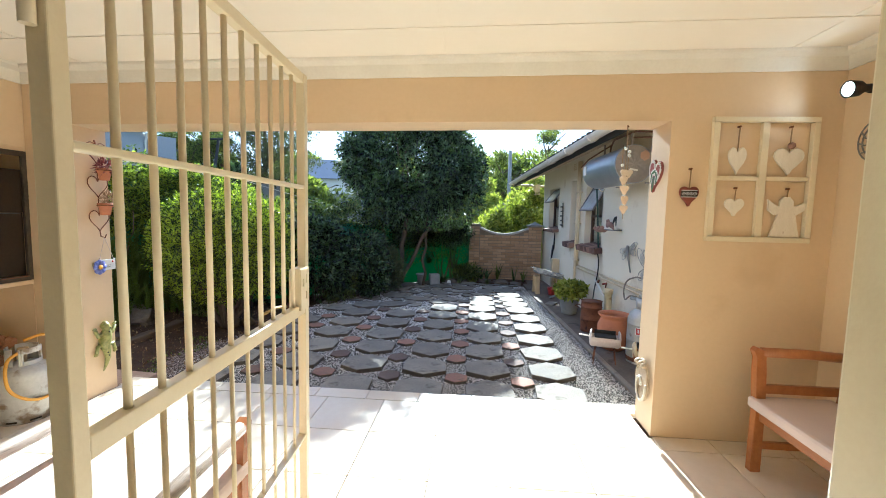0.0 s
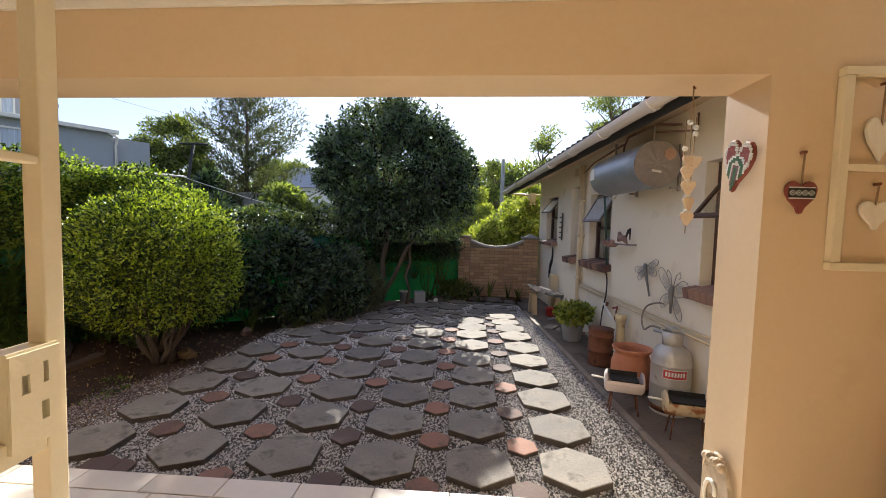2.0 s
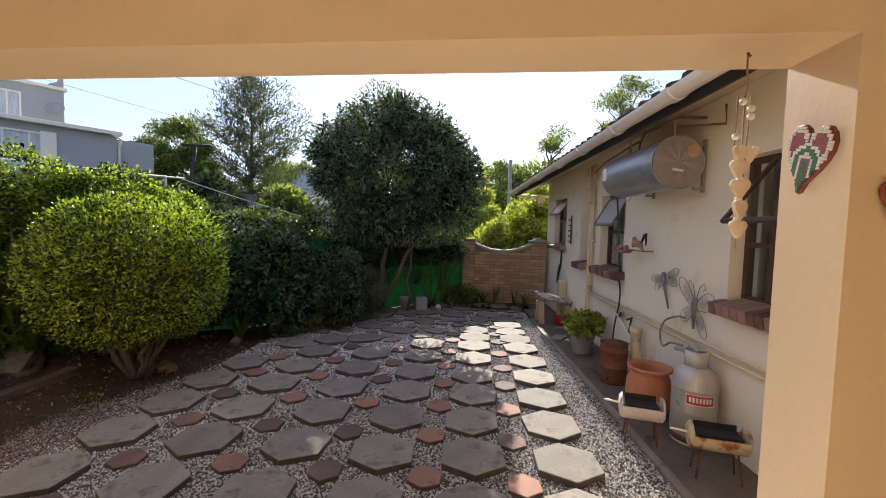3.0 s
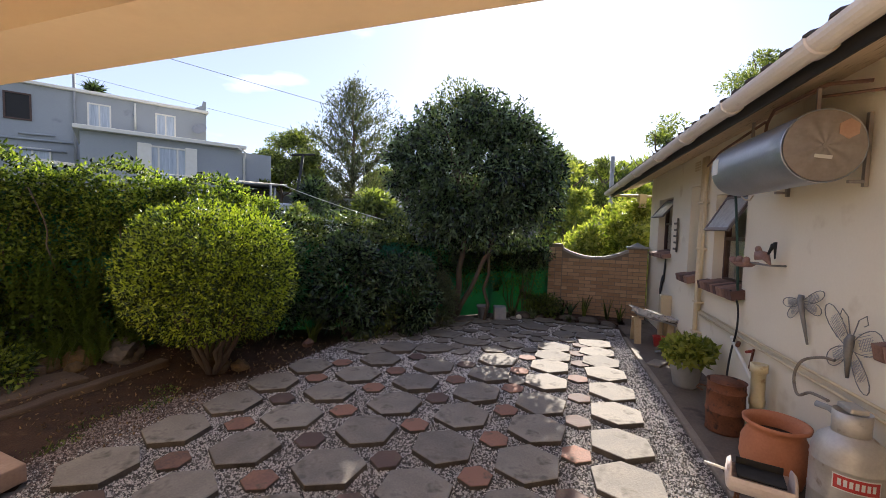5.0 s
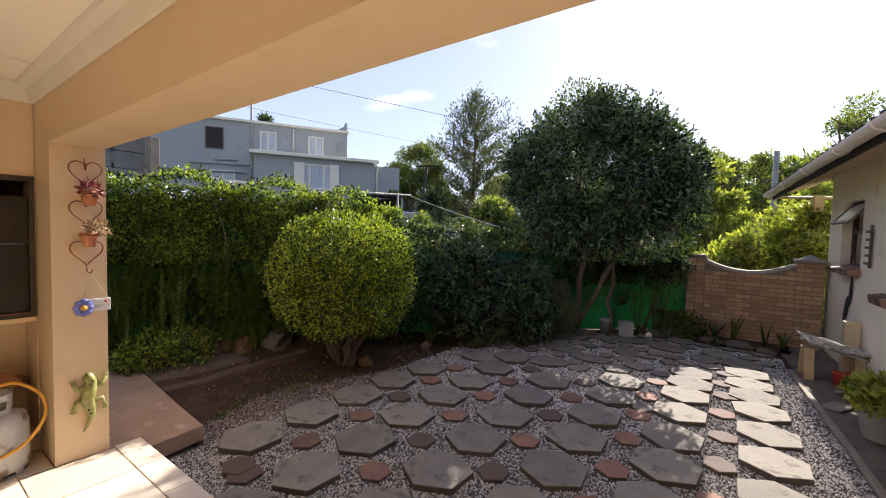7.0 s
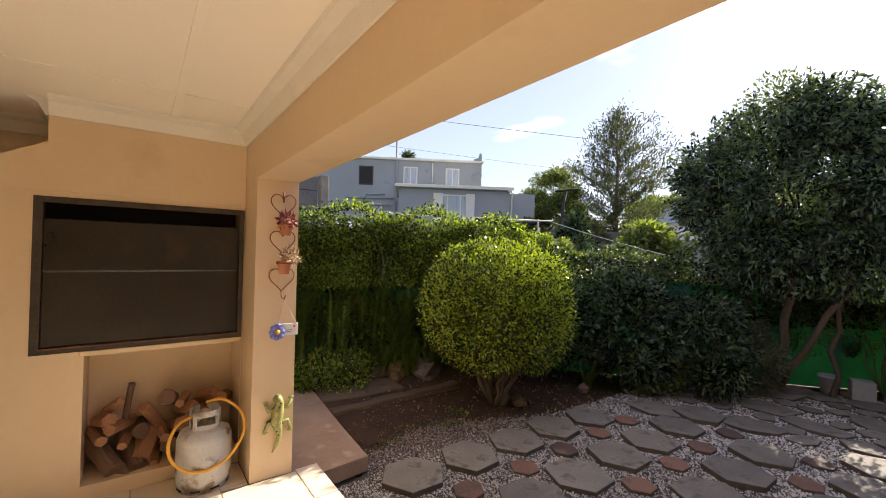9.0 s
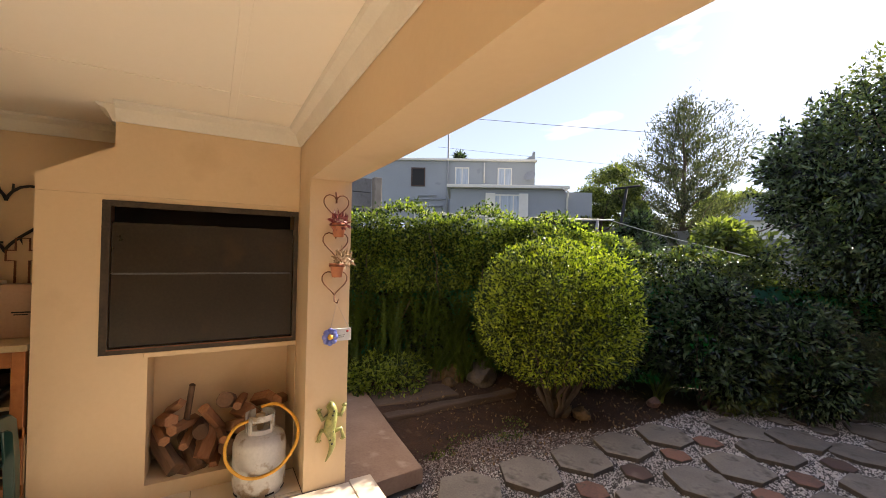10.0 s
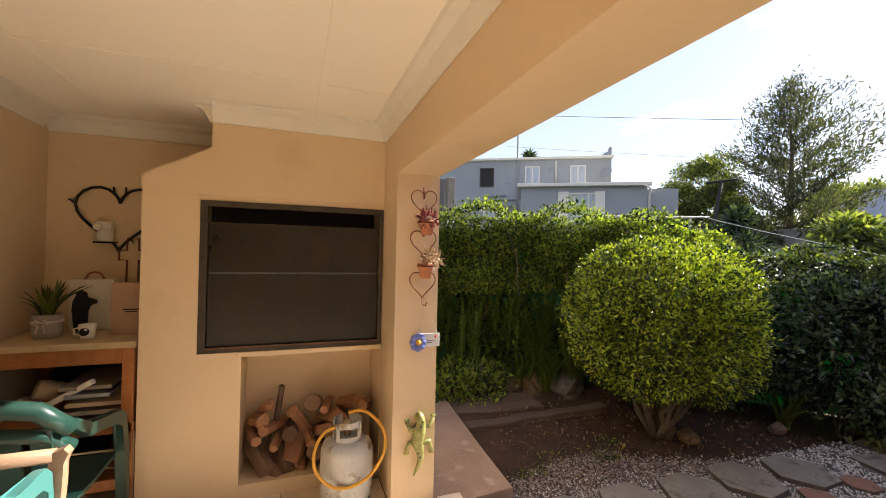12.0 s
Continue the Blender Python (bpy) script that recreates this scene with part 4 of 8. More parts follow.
def wing(bm, wm, m, a, L, w, inner=0.7):
    """A wire wing at angle a with a mesh filling."""
    pts = []
    for k in range(17):
        t = 2 * math.pi * k / 16
        x, y = L * (0.5 - 0.5 * math.cos(t)), w * math.sin(t) * (0.45 + 0.55 * (0.5 - 0.5 * math.cos(t)))
        pts.append((x * math.cos(a) - y * math.sin(a), x * math.sin(a) + y * math.cos(a)))
    tube(bm, [m @ Vector((x, y, 0.02)) for x, y in pts], 0.0032, 5, caps=False)
    ca, sa = math.cos(a), math.sin(a)
    for k in range(-8, 9, 2):
        v = k / 10 * w * 0.9
        h = L * 0.42 * inner * math.sqrt(1 - (v / w) ** 2)
        for p, q in (((0.5 * L - h, v), (0.5 * L + h, v)), ((0.5 * L + k * 0.045 * L * inner, -w * 0.75 * inner * math.sqrt(1 - (k / 10) ** 2)), (0.5 * L + k * 0.045 * L * inner, w * 0.75 * inner * math.sqrt(1 - (k / 10) ** 2)))):
            tube(wm, [m @ Vector((x * ca - y * sa, x * sa + y * ca, 0.019)) for x, y in (p, q)], 0.0018, 4)


def wallm(u, z, off=0.0, rot=0):
    """x along the wall towards the viewer's right, y up, z out of it."""
    return HOUSE @ Matrix(((0, 0, -1, -off), (-1, 0, 0, u), (0, 1, 0, z), (0, 0, 0, 1))) @ pose(0, 0, 0, 0, 0, rot)


m = wallm(0.825, 1.30, 0.01, 17)
df = thing("dragonfly_ornament", "grey wire and mesh dragonfly hung on the house wall", "wall ornament")
for a, L, w in ((0.12, 0.28, 0.05), (2.98, 0.27, 0.05), (-0.42, 0.24, 0.055), (3.5, 0.23, 0.055)):
    wb, mb = B(), B()
    wing(wb, mb, m, a, L, w, 0.62)
    wg = part("wing", wb, WIRE, df); part("wing_mesh", mb, MESHY, wg)
bm = B(); tube(bm, [m @ Vector((0, 0.06, 0.02)), m @ Vector((0, 0.02, 0.03)), m @ Vector((0, -0.08, 0.028)), m @ Vector((0.01, -0.32, 0.02))], [0.02, 0.024, 0.016, 0.008], 10); part("body", bm, WIRE, df)
m = wallm(0.272, 1.10, 0.01, -2)
bf = thing("butterfly_ornament", "grey wire and mesh butterfly hung on the house wall", "wall ornament")
for a, L, w in ((0.45, 0.29, 0.10), (2.45, 0.36, 0.085), (-0.92, 0.30, 0.07), (3.78, 0.26, 0.075)):
    wb, mb = B(), B()
    wing(wb, mb, m, a, L, w, 0.55)
    wg = part("wing", wb, WIRE, bf); part("wing_mesh", mb, MESHY, wg)
for sx in (-1, 1):
    wb = B(); tube(wb, [m @ Vector((sx * 0.012, 0.08, 0.02)), m @ Vector((sx * 0.05, 0.2, 0.02)), m @ Vector((sx * 0.11, 0.24, 0.02)), m @ Vector((sx * 0.13, 0.19, 0.02)), m @ Vector((sx * 0.10, 0.17, 0.02))], 0.0035, 5); part("antenna", wb, WIRE, bf)
bm = B(); tube(bm, [m @ Vector((0, 0.09, 0.02)), m @ Vector((0, 0.05, 0.03)), m @ Vector((0, -0.04, 0.03)), m @ Vector((0, -0.2, 0.02))], [0.018, 0.028, 0.022, 0.01], 10); part("body", bm, WIRE, bf)
m = wallm(4.95, 0.95, 0.01, -8)
bm = B()
prism(bm, [(0, 0.36), (0.05, 0.22), (0.06, 0.02), (0.0, -0.08), (-0.03, 0.02), (-0.02, 0.2)], 0.012, m @ pose(0.06, 0.06, 0))
prism(bm, [(-0.02, 0.1), (0.05, 0.02), (0.0, -0.16), (-0.08, -0.32), (-0.12, -0.2), (-0.08, 0.0)], 0.012, m)
tagged(part("iron_bird_cutout", bm, DARK), "flat black metal bird silhouette on the far house wall", "wall ornament")
m = wallm(4.22, 1.76, 0.01)
nb = thing("stick_ornament", "grey driftwood ladder ornament hung on the house wall", "wall ornament")
bm = B(); box(bm, -0.02, -0.26, 0, 0.02, 0.28, 0.02, 0.004, m); part("upright", bm, ROCKG, nb)
for i in range(5):
    bm = B(); box(bm, -0.08 + 0.02 * (i % 2), -0.22 + i * 0.1, 0.02, 0.07, -0.19 + i * 0.1, 0.045, 0.004, m); part("rung", bm, ROCKG, nb)
# bird feeder shelf
fd = thing("bird_feeder", "brown pottery bird on a small leafy dish bracket", "wall ornament")
RUSTY = surface("pinkish_brown_ceramic", (0.20, 0.10, 0.075), (0.36, 0.22, 0.18), 0.75, 9, 60, 0.4)
bm = B(); tube(bm, [hp(1.15, 1.56, 0.0), hp(1.15, 1.56, 0.12), hp(1.62, 1.56, 0.17)], 0.009); part("arm", bm, WIRE, fd)
bm = B(); lathe(bm, [(0.0, 0), (0.06, 0.004), (0.11, 0.04), (0.116, 0.042), (0.06, -0.004), (0, -0.008)], 20, pose(*hp(1.5, 1.52, 0.17))); part("dish", bm, RUSTY, fd)
bm = B(); tube(bm, [hp(1.34, 1.60, 0.15), hp(1.30, 1.64, 0.14), hp(1.22, 1.64, 0.13), hp(1.12, 1.57, 0.13)], [0.012, 0.045, 0.04, 0.008], 10); tube(bm, [hp(1.30, 1.66, 0.14), hp(1.33, 1.70, 0.14), hp(1.37, 1.695, 0.14)], [0.03, 0.025, 0.004], 8); part("bird", bm, RUSTY, fd)
bm = B(); tube(bm, [hp(1.2, 1.64, 0.12), hp(1.16, 1.74, 0.1), hp(1.13, 1.76, 0.1), hp(1.12, 1.62, 0.1)], [0.008, 0.02, 0.015, 0.006], 8); part("scroll", bm, DARK, fd)
for i in range(5):
    bm = B(); bmesh.ops.create_icosphere(bm, subdivisions=2, radius=0.032, matrix=pose(*hp(1.42 + 0.07 * i, 1.57 + 0.012 * (i % 2), 0.19 - 0.03 * (i % 2)))); part("rosette", bm, RUSTY, fd)

# ---- brick garden wall ----
bwall = B()


def top_at(x):
    if x < 0.15:
        return 1.50
    if x > 1.40:
        return 1.47
    t = (x - 0.15) / 1.25
    return 1.40 - 0.175 * math.sin(math.pi * t) ** 0.8 if 0 < t < 1 else 1.4


box(bwall, -0.14, 10.91, -0.02, 0.145, 11.10, 1.50)
box(bwall, 1.42, 10.905, -0.02, 1.77, 11.15, 1.46)
core = [(0.14, -0.02)] + [(1.425, -0.02)] + [(x, top_at(x) - 0.02) for x in [1.424 - 0.0918 * k for k in range(15)]]
prism(bwall, core, 0.16, Matrix(((1, 0, 0, 0), (0, 0, 1, 10.915), (0, 1, 0, 0), (0, 0, 0, 1))))
bwo = setting("brick_wall", bwall, MORTAR, "low face-brick garden wall with a dipping top")
bm = B()
xs = [0.145 + (1.42 - 0.145) * k / 20 for k in range(21)]
a = [(x, top_at(min(max(x, 0.16), 1.39)) - 0.02) for x in xs]
prism(bm, a + [(x, z + 0.055) for x, z in a[::-1]], 0.22, Matrix(((1, 0, 0, 0), (0, 0, 1, 10.87), (0, 1, 0, 0), (0, 0, 0, 1))), bevel=0.01)
setting("wall_coping", bm, surface("weathered_coping_plaster", (0.34, 0.31, 0.27), (0.46, 0.43, 0.38), 0.85, 6, 50, 0.3), "white curved plaster coping")
bm = B(); box(bm, 1.39, 10.87, 1.46, 1.80, 11.18, 1.50, 0.01)
lathe(bm, [(0.20, 1.50), (0.0, 1.585)], 4, pose(1.595, 11.02, 0, 0, 0, 45), smooth=False)
setting("pillar_cap", bm, GREYW, "grey pointed pillar cap")

# ---- plants ----
def limb(bm, p0, p1, r0, r1, wob=0.06, n=6, seed=0):
    rnd = random.Random(seed)
    p0, p1 = Vector(p0), Vector(p1)
    L = (p1 - p0).length
    pts, rs = [], []
    for i in range(n + 1):
        t = i / n
        w = Vector((rnd.uniform(-1, 1), rnd.uniform(-1, 1), rnd.uniform(-0.4, 0.4))) * wob * L * (0 if i in (0,) else 1)
        pts.append(p0.lerp(p1, t) + w * 0.5)
        rs.append(r0 + (r1 - r0) * t)
    tube(bm, pts, rs, 7)
    return pts


def sprig_points(c, rad, count, length, leaves, seed, boxy=2.0, low=-0.5):
    """Leaves along short shoots that stand out of a crown, upwards and outwards."""
    rg_ = np.random.default_rng(seed)
    d = rg_.normal(0, 1, (count * 3, 3))
    d /= np.linalg.norm(d, axis=1)[:, None]
    d = d[d[:, 2] > low][:count]
    r = 1 / np.sum(np.abs(d) ** boxy, axis=1) ** (1 / boxy) * rg_.uniform(0.86, 1.0, len(d))
    start = np.asarray(c) + d * r[:, None] * np.asarray(rad)
    go = d + np.array((0, 0, 0.55)) + rg_.normal(0, 0.3, d.shape)
    go /= np.linalg.norm(go, axis=1)[:, None]
    t = np.linspace(0, 1, leaves)[None, :, None] * (length * rg_.uniform(0.4, 1.2, len(d)))[:, None, None]
    p = (start[:, None, :] + go[:, None, :] * t).reshape(-1, 3)
    q = np.repeat(go, leaves, axis=0) + rg_.normal(0, 0.25, (len(d) * leaves, 3))
    return p, q / np.linalg.norm(q, axis=1)[:, None]


def merged(*sets):
    return np.concatenate([s[0] for s in sets]), np.concatenate([s[1] for s in sets])


# round bush
bush = thing("round_bush", "clipped round bush with glossy yellow-green leaves", "bush")
BC = (-3.52, 5.50, 1.19)
bm = B()
for i in range(14):
    a = i * 2.4
    limb(bm, (BC[0] + 0.04 * math.cos(a), BC[1] + 0.04 * math.sin(a), 0.05), (BC[0] + 0.62 * math.cos(a), BC[1] + 0.62 * math.sin(a), 0.9 + 0.5 * ((i * 7) % 5) / 4), 0.028, 0.008, seed=i)
part("stem", bm, BARK, bush)
s1 = blob_points(24000, BC, (0.74, 0.74, 0.73), 3, shell=0.3, rough=0.15, low=-0.90, boxy=3.3)
brg = np.random.default_rng(77)
tufts = []
for i in range(90):
    d = brg.normal(0, 1, 3); d /= np.linalg.norm(d); d[2] = abs(d[2]) * 1.1 - 0.35
    q = np.array(BC) + d / np.sum(np.abs(d) ** 2.7) ** (1 / 2.7) * 0.76 * brg.uniform(0.9, 1.1); r = brg.uniform(0.06, 0.16)
    tufts.append(blob_points(120, q, (r, r, r * 1.1), 500 + i, shell=0.9))
s2 = merged(*tufts)
s3 = blob_points(9000, (BC[0], BC[1], 1.17), (0.60, 0.60, 0.50), 14, shell=0.6, rough=0.2)
s4 = sprig_points(BC, (0.76, 0.76, 0.74), 700, 0.13, 9, 15, boxy=3.0, low=-0.3)
leaf_mesh("foliage", *merged(s1, s2, s4), 0.047, 0.020, LEAFY, bush, np.random.default_rng(2), droop=-0.15)
leaf_mesh("inner_foliage", *s3, 0.058, 0.028, LEAFM, bush, np.random.default_rng(3))

# dark tree
tree = thing("garden_tree", "leafy dark green tree with a dense rounded crown and slanting stems", "tree")
TC = np.array((-1.52, 9.3, 2.86))
bm = B()
limb(bm, (-1.75, 9.35, 0.0), (-1.55, 9.3, 2.0), 0.07, 0.04, 0.035, seed=1)
limb(bm, (-1.72, 9.35, 0.05), (-0.95, 9.15, 1.7), 0.055, 0.03, 0.04, seed=2)
limb(bm, (-1.2, 9.5, 0.0), (-1.1, 9.4, 1.9), 0.035, 0.025, 0.06, seed=5)
limb(bm, (-1.8, 9.35, 0.05), (-2.3, 9.4, 1.9), 0.05, 0.03, 0.04, seed=3)
part("trunk", bm, BARK, tree)
bm = B()
for i in range(16):
    a = i * 2.4
    limb(bm, TC + np.array((0.1 * math.cos(a), 0.1 * math.sin(a), -0.9)), TC + np.array((0.95 * math.cos(a), 0.95 * math.sin(a), -0.3 + 1.1 * ((i * 5) % 7) / 6)), 0.03, 0.006, 0.1, seed=30 + i)
part("branch", bm, BARK, tree)
trng = np.random.default_rng(21)
sets = [blob_points(4800, TC + np.array((0.08, 0, 0)), (1.32, 1.2, 1.1), 4, shell=0.5, rough=0.18)]
for i in range(84):
    d = trng.normal(0, 1, 3); d /= np.linalg.norm(d); d[2] = d[2] * 0.9 + 0.05
    c = TC + d * np.array((1.30 if d[0] < 0 else 1.50, 1.15, 1.22)) * trng.uniform(0.70, 1.06)
    r = trng.uniform(0.16, 0.36)
    sets.append(blob_points(480, c, (r, r, r * 0.9), 50 + i, shell=0.8, rough=0.2))
sets.append(blob_points(5200, TC + np.array((0.1, 0, -0.72)), (1.45, 1.1, 0.45), 95, shell=0.6, rough=0.25))
sprigs = sprig_points(np.array(TC), (1.52, 1.2, 1.22), 620, 0.24, 13, 97)
sets.append(sprigs)
sets.append(blob_points(4200, TC + np.array((1.36, 0, -0.3)), (0.44, 0.7, 0.72), 99, shell=0.9, rough=0.3))
sets.append(blob_points(5200, TC + np.array((0.25, -0.1, -1.0)), (1.35, 0.9, 0.5), 98, shell=0.9, rough=0.35))
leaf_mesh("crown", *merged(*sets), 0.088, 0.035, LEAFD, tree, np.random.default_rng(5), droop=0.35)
# paler clumps at the crown's upper left: sunlight given as leaf colour
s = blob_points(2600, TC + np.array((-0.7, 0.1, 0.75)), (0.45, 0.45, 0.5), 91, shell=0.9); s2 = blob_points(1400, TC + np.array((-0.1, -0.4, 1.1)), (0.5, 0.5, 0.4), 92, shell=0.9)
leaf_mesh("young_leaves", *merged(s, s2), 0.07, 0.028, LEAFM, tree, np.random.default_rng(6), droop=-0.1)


def strip(n, line, z0, z1, thick, seed, lump=0.18, top=0.0, k=1.0):
    """Points and normals over the front and top of a hedge along a line, garden on its right."""
    rng = np.random.default_rng(seed)
    L = np.array(line, float)
    seg = np.linalg.norm(np.diff(L[:, :2], axis=0), axis=1)
    cum = np.concatenate([[0], np.cumsum(seg)])
    s = rng.uniform(0, cum[-1], n)
    x, y = np.interp(s, cum, L[:, 0]), np.interp(s, cum, L[:, 1])
    j = np.clip(np.searchsorted(cum, s) - 1, 0, len(seg) - 1)
    d = np.diff(L[:, :2], axis=0)[j] / seg[j][:, None]
    nx, ny = d[:, 1], -d[:, 0]
    zt = np.interp(s, cum, L[:, 2]) if L.shape[1] > 2 else np.full(n, z1)
    t = rng.uniform(0, 1, n)
    z = z0 + (zt - z0) * t
    lu = lump * (np.sin(s * 3.1 * k + z * 2.3) + np.sin(s * 7.3 * k - z * 5.1 + 1.7) * 0.6 + np.sin(z * 9 + s * 2.2) * 0.4) / 2
    over = top * np.clip((z - (zt - 0.55)) / 0.55, 0, 1)
    off = thick * 0.5 + lu + over - rng.uniform(0, 1, n) ** 2 * 0.25
    up = t > 0.93
    off = np.where(up, rng.uniform(-0.5, 1, n) * (thick * 0.5 + over), off)
    z = np.where(up, zt + 0.09 * np.sin(s * 5.5) + rng.normal(0, 0.05, n), z)
    p = np.stack([x + nx * off, y + ny * off, z], axis=1)
    q = np.stack([nx, ny, np.where(up, 1.4, 0.25)], axis=1)
    return p, q / np.linalg.norm(q, axis=1)[:, None]


# creeper hedge along the fence
LINE1 = [(-6.3, 0.8, 2.40), (-5.55, 3.2, 2.38), (-4.75, 6.2, 2.36), (-4.45, 7.3, 2.2)]
LINE2 = [(-4.5, 7.1, 1.95), (-3.2, 8.3, 1.90), (-2.0, 9.6, 1.85), (-1.0, 10.6, 1.62), (-0.15, 11.1, 1.56)]
hedge = thing("creeper_hedge", "thick green creeper hanging over a tall garden fence", "hedge")
bm = B()
for (x0, y0, _), (x1, y1, _) in zip(LINE1, LINE1[1:]):
    L = math.hypot(x1 - x0, y1 - y0); box(bm, 0, -0.01, 0, L, 0.01, 2.15, m=pose(x0, y0, 0, 0, 0, math.degrees(math.atan2(y1 - y0, x1 - x0))))
part("shade_net", bm, NETG, hedge)
for k in range(7):
    bm = B()
    t = k / 6; i = min(int(t * 3), 2); f = t * 3 - i
    x, y = LINE1[i][0] + (LINE1[i + 1][0] - LINE1[i][0]) * f, LINE1[i][1] + (LINE1[i + 1][1] - LINE1[i][1]) * f
    tube(bm, [(x - 0.05, y, 0), (x - 0.05, y, 2.25)], 0.035)
    part("fence_post", bm, BARK, hedge)
# one creeper in two colours: sunlit green above, shade painted dark below
leaf_mesh("foliage", *strip(52000, LINE1, 1.35, 2.4, 0.45, 7, top=0.16), 0.052, 0.030, LEAFH, hedge, np.random.default_rng(8), droop=0.1)
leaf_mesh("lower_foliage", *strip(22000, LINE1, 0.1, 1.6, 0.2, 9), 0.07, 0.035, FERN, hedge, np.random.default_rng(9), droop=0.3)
for i in range(13):
    s = i / 12; x, y = np.interp(s, [0, 0.4, 0.9, 1], [p[0] for p in LINE1]), np.interp(s, [0, 0.4, 0.9, 1], [p[1] for p in LINE1])
    bm = B(); limb(bm, (x + 0.15, y, 0.9 + 0.4 * ((i * 3) % 5) / 5), (x + 0.32, y + 0.3 * math.sin(i * 2.1), 2.1), 0.009, 0.005, 0.07, seed=i + 60)
    part("vine_stem", bm, BARK, hedge)

fen = thing("net_fence", "low green shade net fence overgrown with dark creeper", "fence")
bm = B()
for (x0, y0, _), (x1, y1, _) in zip(LINE2, LINE2[1:]):
    L = math.hypot(x1 - x0, y1 - y0); box(bm, 0, -0.008, 0, L, 0.008, 1.5, m=pose(x0, y0, 0, 0, 0, math.degrees(math.atan2(y1 - y0, x1 - x0))))
bmesh.ops.subdivide_edges(bm, edges=[e for e in bm.edges if e.calc_length() > 0.8], cuts=12, use_grid_fill=True)
for v in bm.verts:
    v.co += Vector((-1, 1, 0)) * 0.03 * noise.noise(v.co * 2.5)
part("shade_net", bm, NETG, fen)
for k in range(6):
    t = k / 5; x, y = np.interp(t, [0, 0.35, 0.65, 0.85, 1], [p[0] for p in LINE2]), np.interp(t, [0, 0.35, 0.65, 0.85, 1], [p[1] for p in LINE2])
    bm = B(); tube(bm, [(x - 0.04, y + 0.05, 0), (x - 0.04, y + 0.05, 1.6)], 0.03); part("fence_post", bm, DARK, fen)
leaf_mesh("foliage", *merged(strip(16000, LINE2[:4], 0.9, 1.9, 0.35, 11, lump=0.22), strip(6500, LINE2[2:], 1.12, 1.7, 0.30, 12, lump=0.15)), 0.07, 0.034, LEAFD, fen, np.random.default_rng(10), droop=0.4)
leaf_mesh("top_foliage", *strip(6000, LINE2, 1.45, 1.9, 0.35, 15, lump=0.15), 0.065, 0.03, LEAFM, fen, np.random.default_rng(11), droop=-0.1)


def shrub(name, label, c, r, n, mat, ll, lw, seed, droop=0.2, cat="shrub"):
    t = thing(name, label, cat)
    bm = B()
    for i in range(7):
        a = i * 2.4 + seed
        limb(bm, (c[0] + 0.05 * math.cos(a), c[1] + 0.05 * math.sin(a), 0.0), (c[0] + 0.6 * r[0] * math.cos(a), c[1] + 0.6 * r[1] * math.sin(a), c[2] + 0.3 * r[2]), 0.014, 0.004, seed=seed + i)
    part("stem", bm, BARK, t)
    sets = [blob_points(n // 2, c, r, seed, shell=0.6, rough=0.25, low=-0.9)]
    rg = np.random.default_rng(seed)
    for i in range(9):
        d = rg.normal(0, 1, 3); d /= np.linalg.norm(d)
        q = np.array(c) + d * np.array(r) * 0.85; q[2] = max(q[2], 0.12)
        k = min(r) * rg.uniform(0.3, 0.5)
        sets.append(blob_points(n // 18, q, (k, k, k), seed + 100 + i, shell=0.9))
    leaf_mesh("foliage", *merged(*sets), ll, lw, mat, t, rg, droop=droop)
    return t


shrub("shrub", "dark loose shrub against the net fence", (-2.95, 7.45, 0.85), (0.62, 0.5, 0.82), 8500, LEAFD, 0.095, 0.042, 201)
shrub("shrub", "dark leafy shrub drooping over the paving", (-2.3, 8.1, 0.7), (0.6, 0.45, 0.7), 8500, LEAFD, 0.085, 0.034, 202)
shrub("shrub", "dense dark creeping shrub behind the round bush", (-3.95, 6.9, 0.95), (0.55, 0.6, 0.95), 12000, LEAFD, 0.065, 0.03, 203)
shrub("shrub", "grey-green wiry shrub under the tree", (-1.95, 8.75, 0.5), (0.42, 0.35, 0.5), 6500, LEAFG, 0.07, 0.016, 204)
shrub("shrub", "low dark shrub at the foot of the tree", (-2.65, 7.7, 0.35), (0.4, 0.35, 0.38), 5000, LEAFM, 0.06, 0.024, 205)
shrub("shrub", "hanging dark creeper thicket beside the brick wall", (-0.55, 10.45, 1.25), (0.5, 0.3, 0.35), 4500, LEAFD, 0.07, 0.028, 206, 0.6)
shrub("shrub", "low bright green ground shrub beside the path", (-4.98, 4.05, 0.28), (0.42, 0.55, 0.26), 7000, LEAFH, 0.06, 0.03, 207)
shrub("shrub", "low green shrub in the corner bed", (-5.2, 4.75, 0.3), (0.22, 0.5, 0.3), 3500, LEAFM, 0.06, 0.03, 208)
shrub("shrub", "dark shrub wedged between bush and fence", (-4.2, 6.2, 0.75), (0.5, 0.5, 0.75), 6500, LEAFM, 0.09, 0.045, 209)
shrub("shrub", "thin dark creeper trailing over the green net", (-1.9, 9.9, 1.0), (0.75, 0.25, 0.65), 5000, LEAFM, 0.055, 0.022, 211, 0.6)
shrub("shrub", "dark trailing stems hanging over the net beside the tree", (-0.8, 10.45, 0.95), (0.7, 0.2, 0.65), 4200, LEAFM, 0.055, 0.02, 212, 0.6)
shrub("shrub", "small sprawling weed in the flower bed", (-0.15, 10.35, 0.25), (0.35, 0.22, 0.25), 2400, LEAFM, 0.07, 0.03, 210)


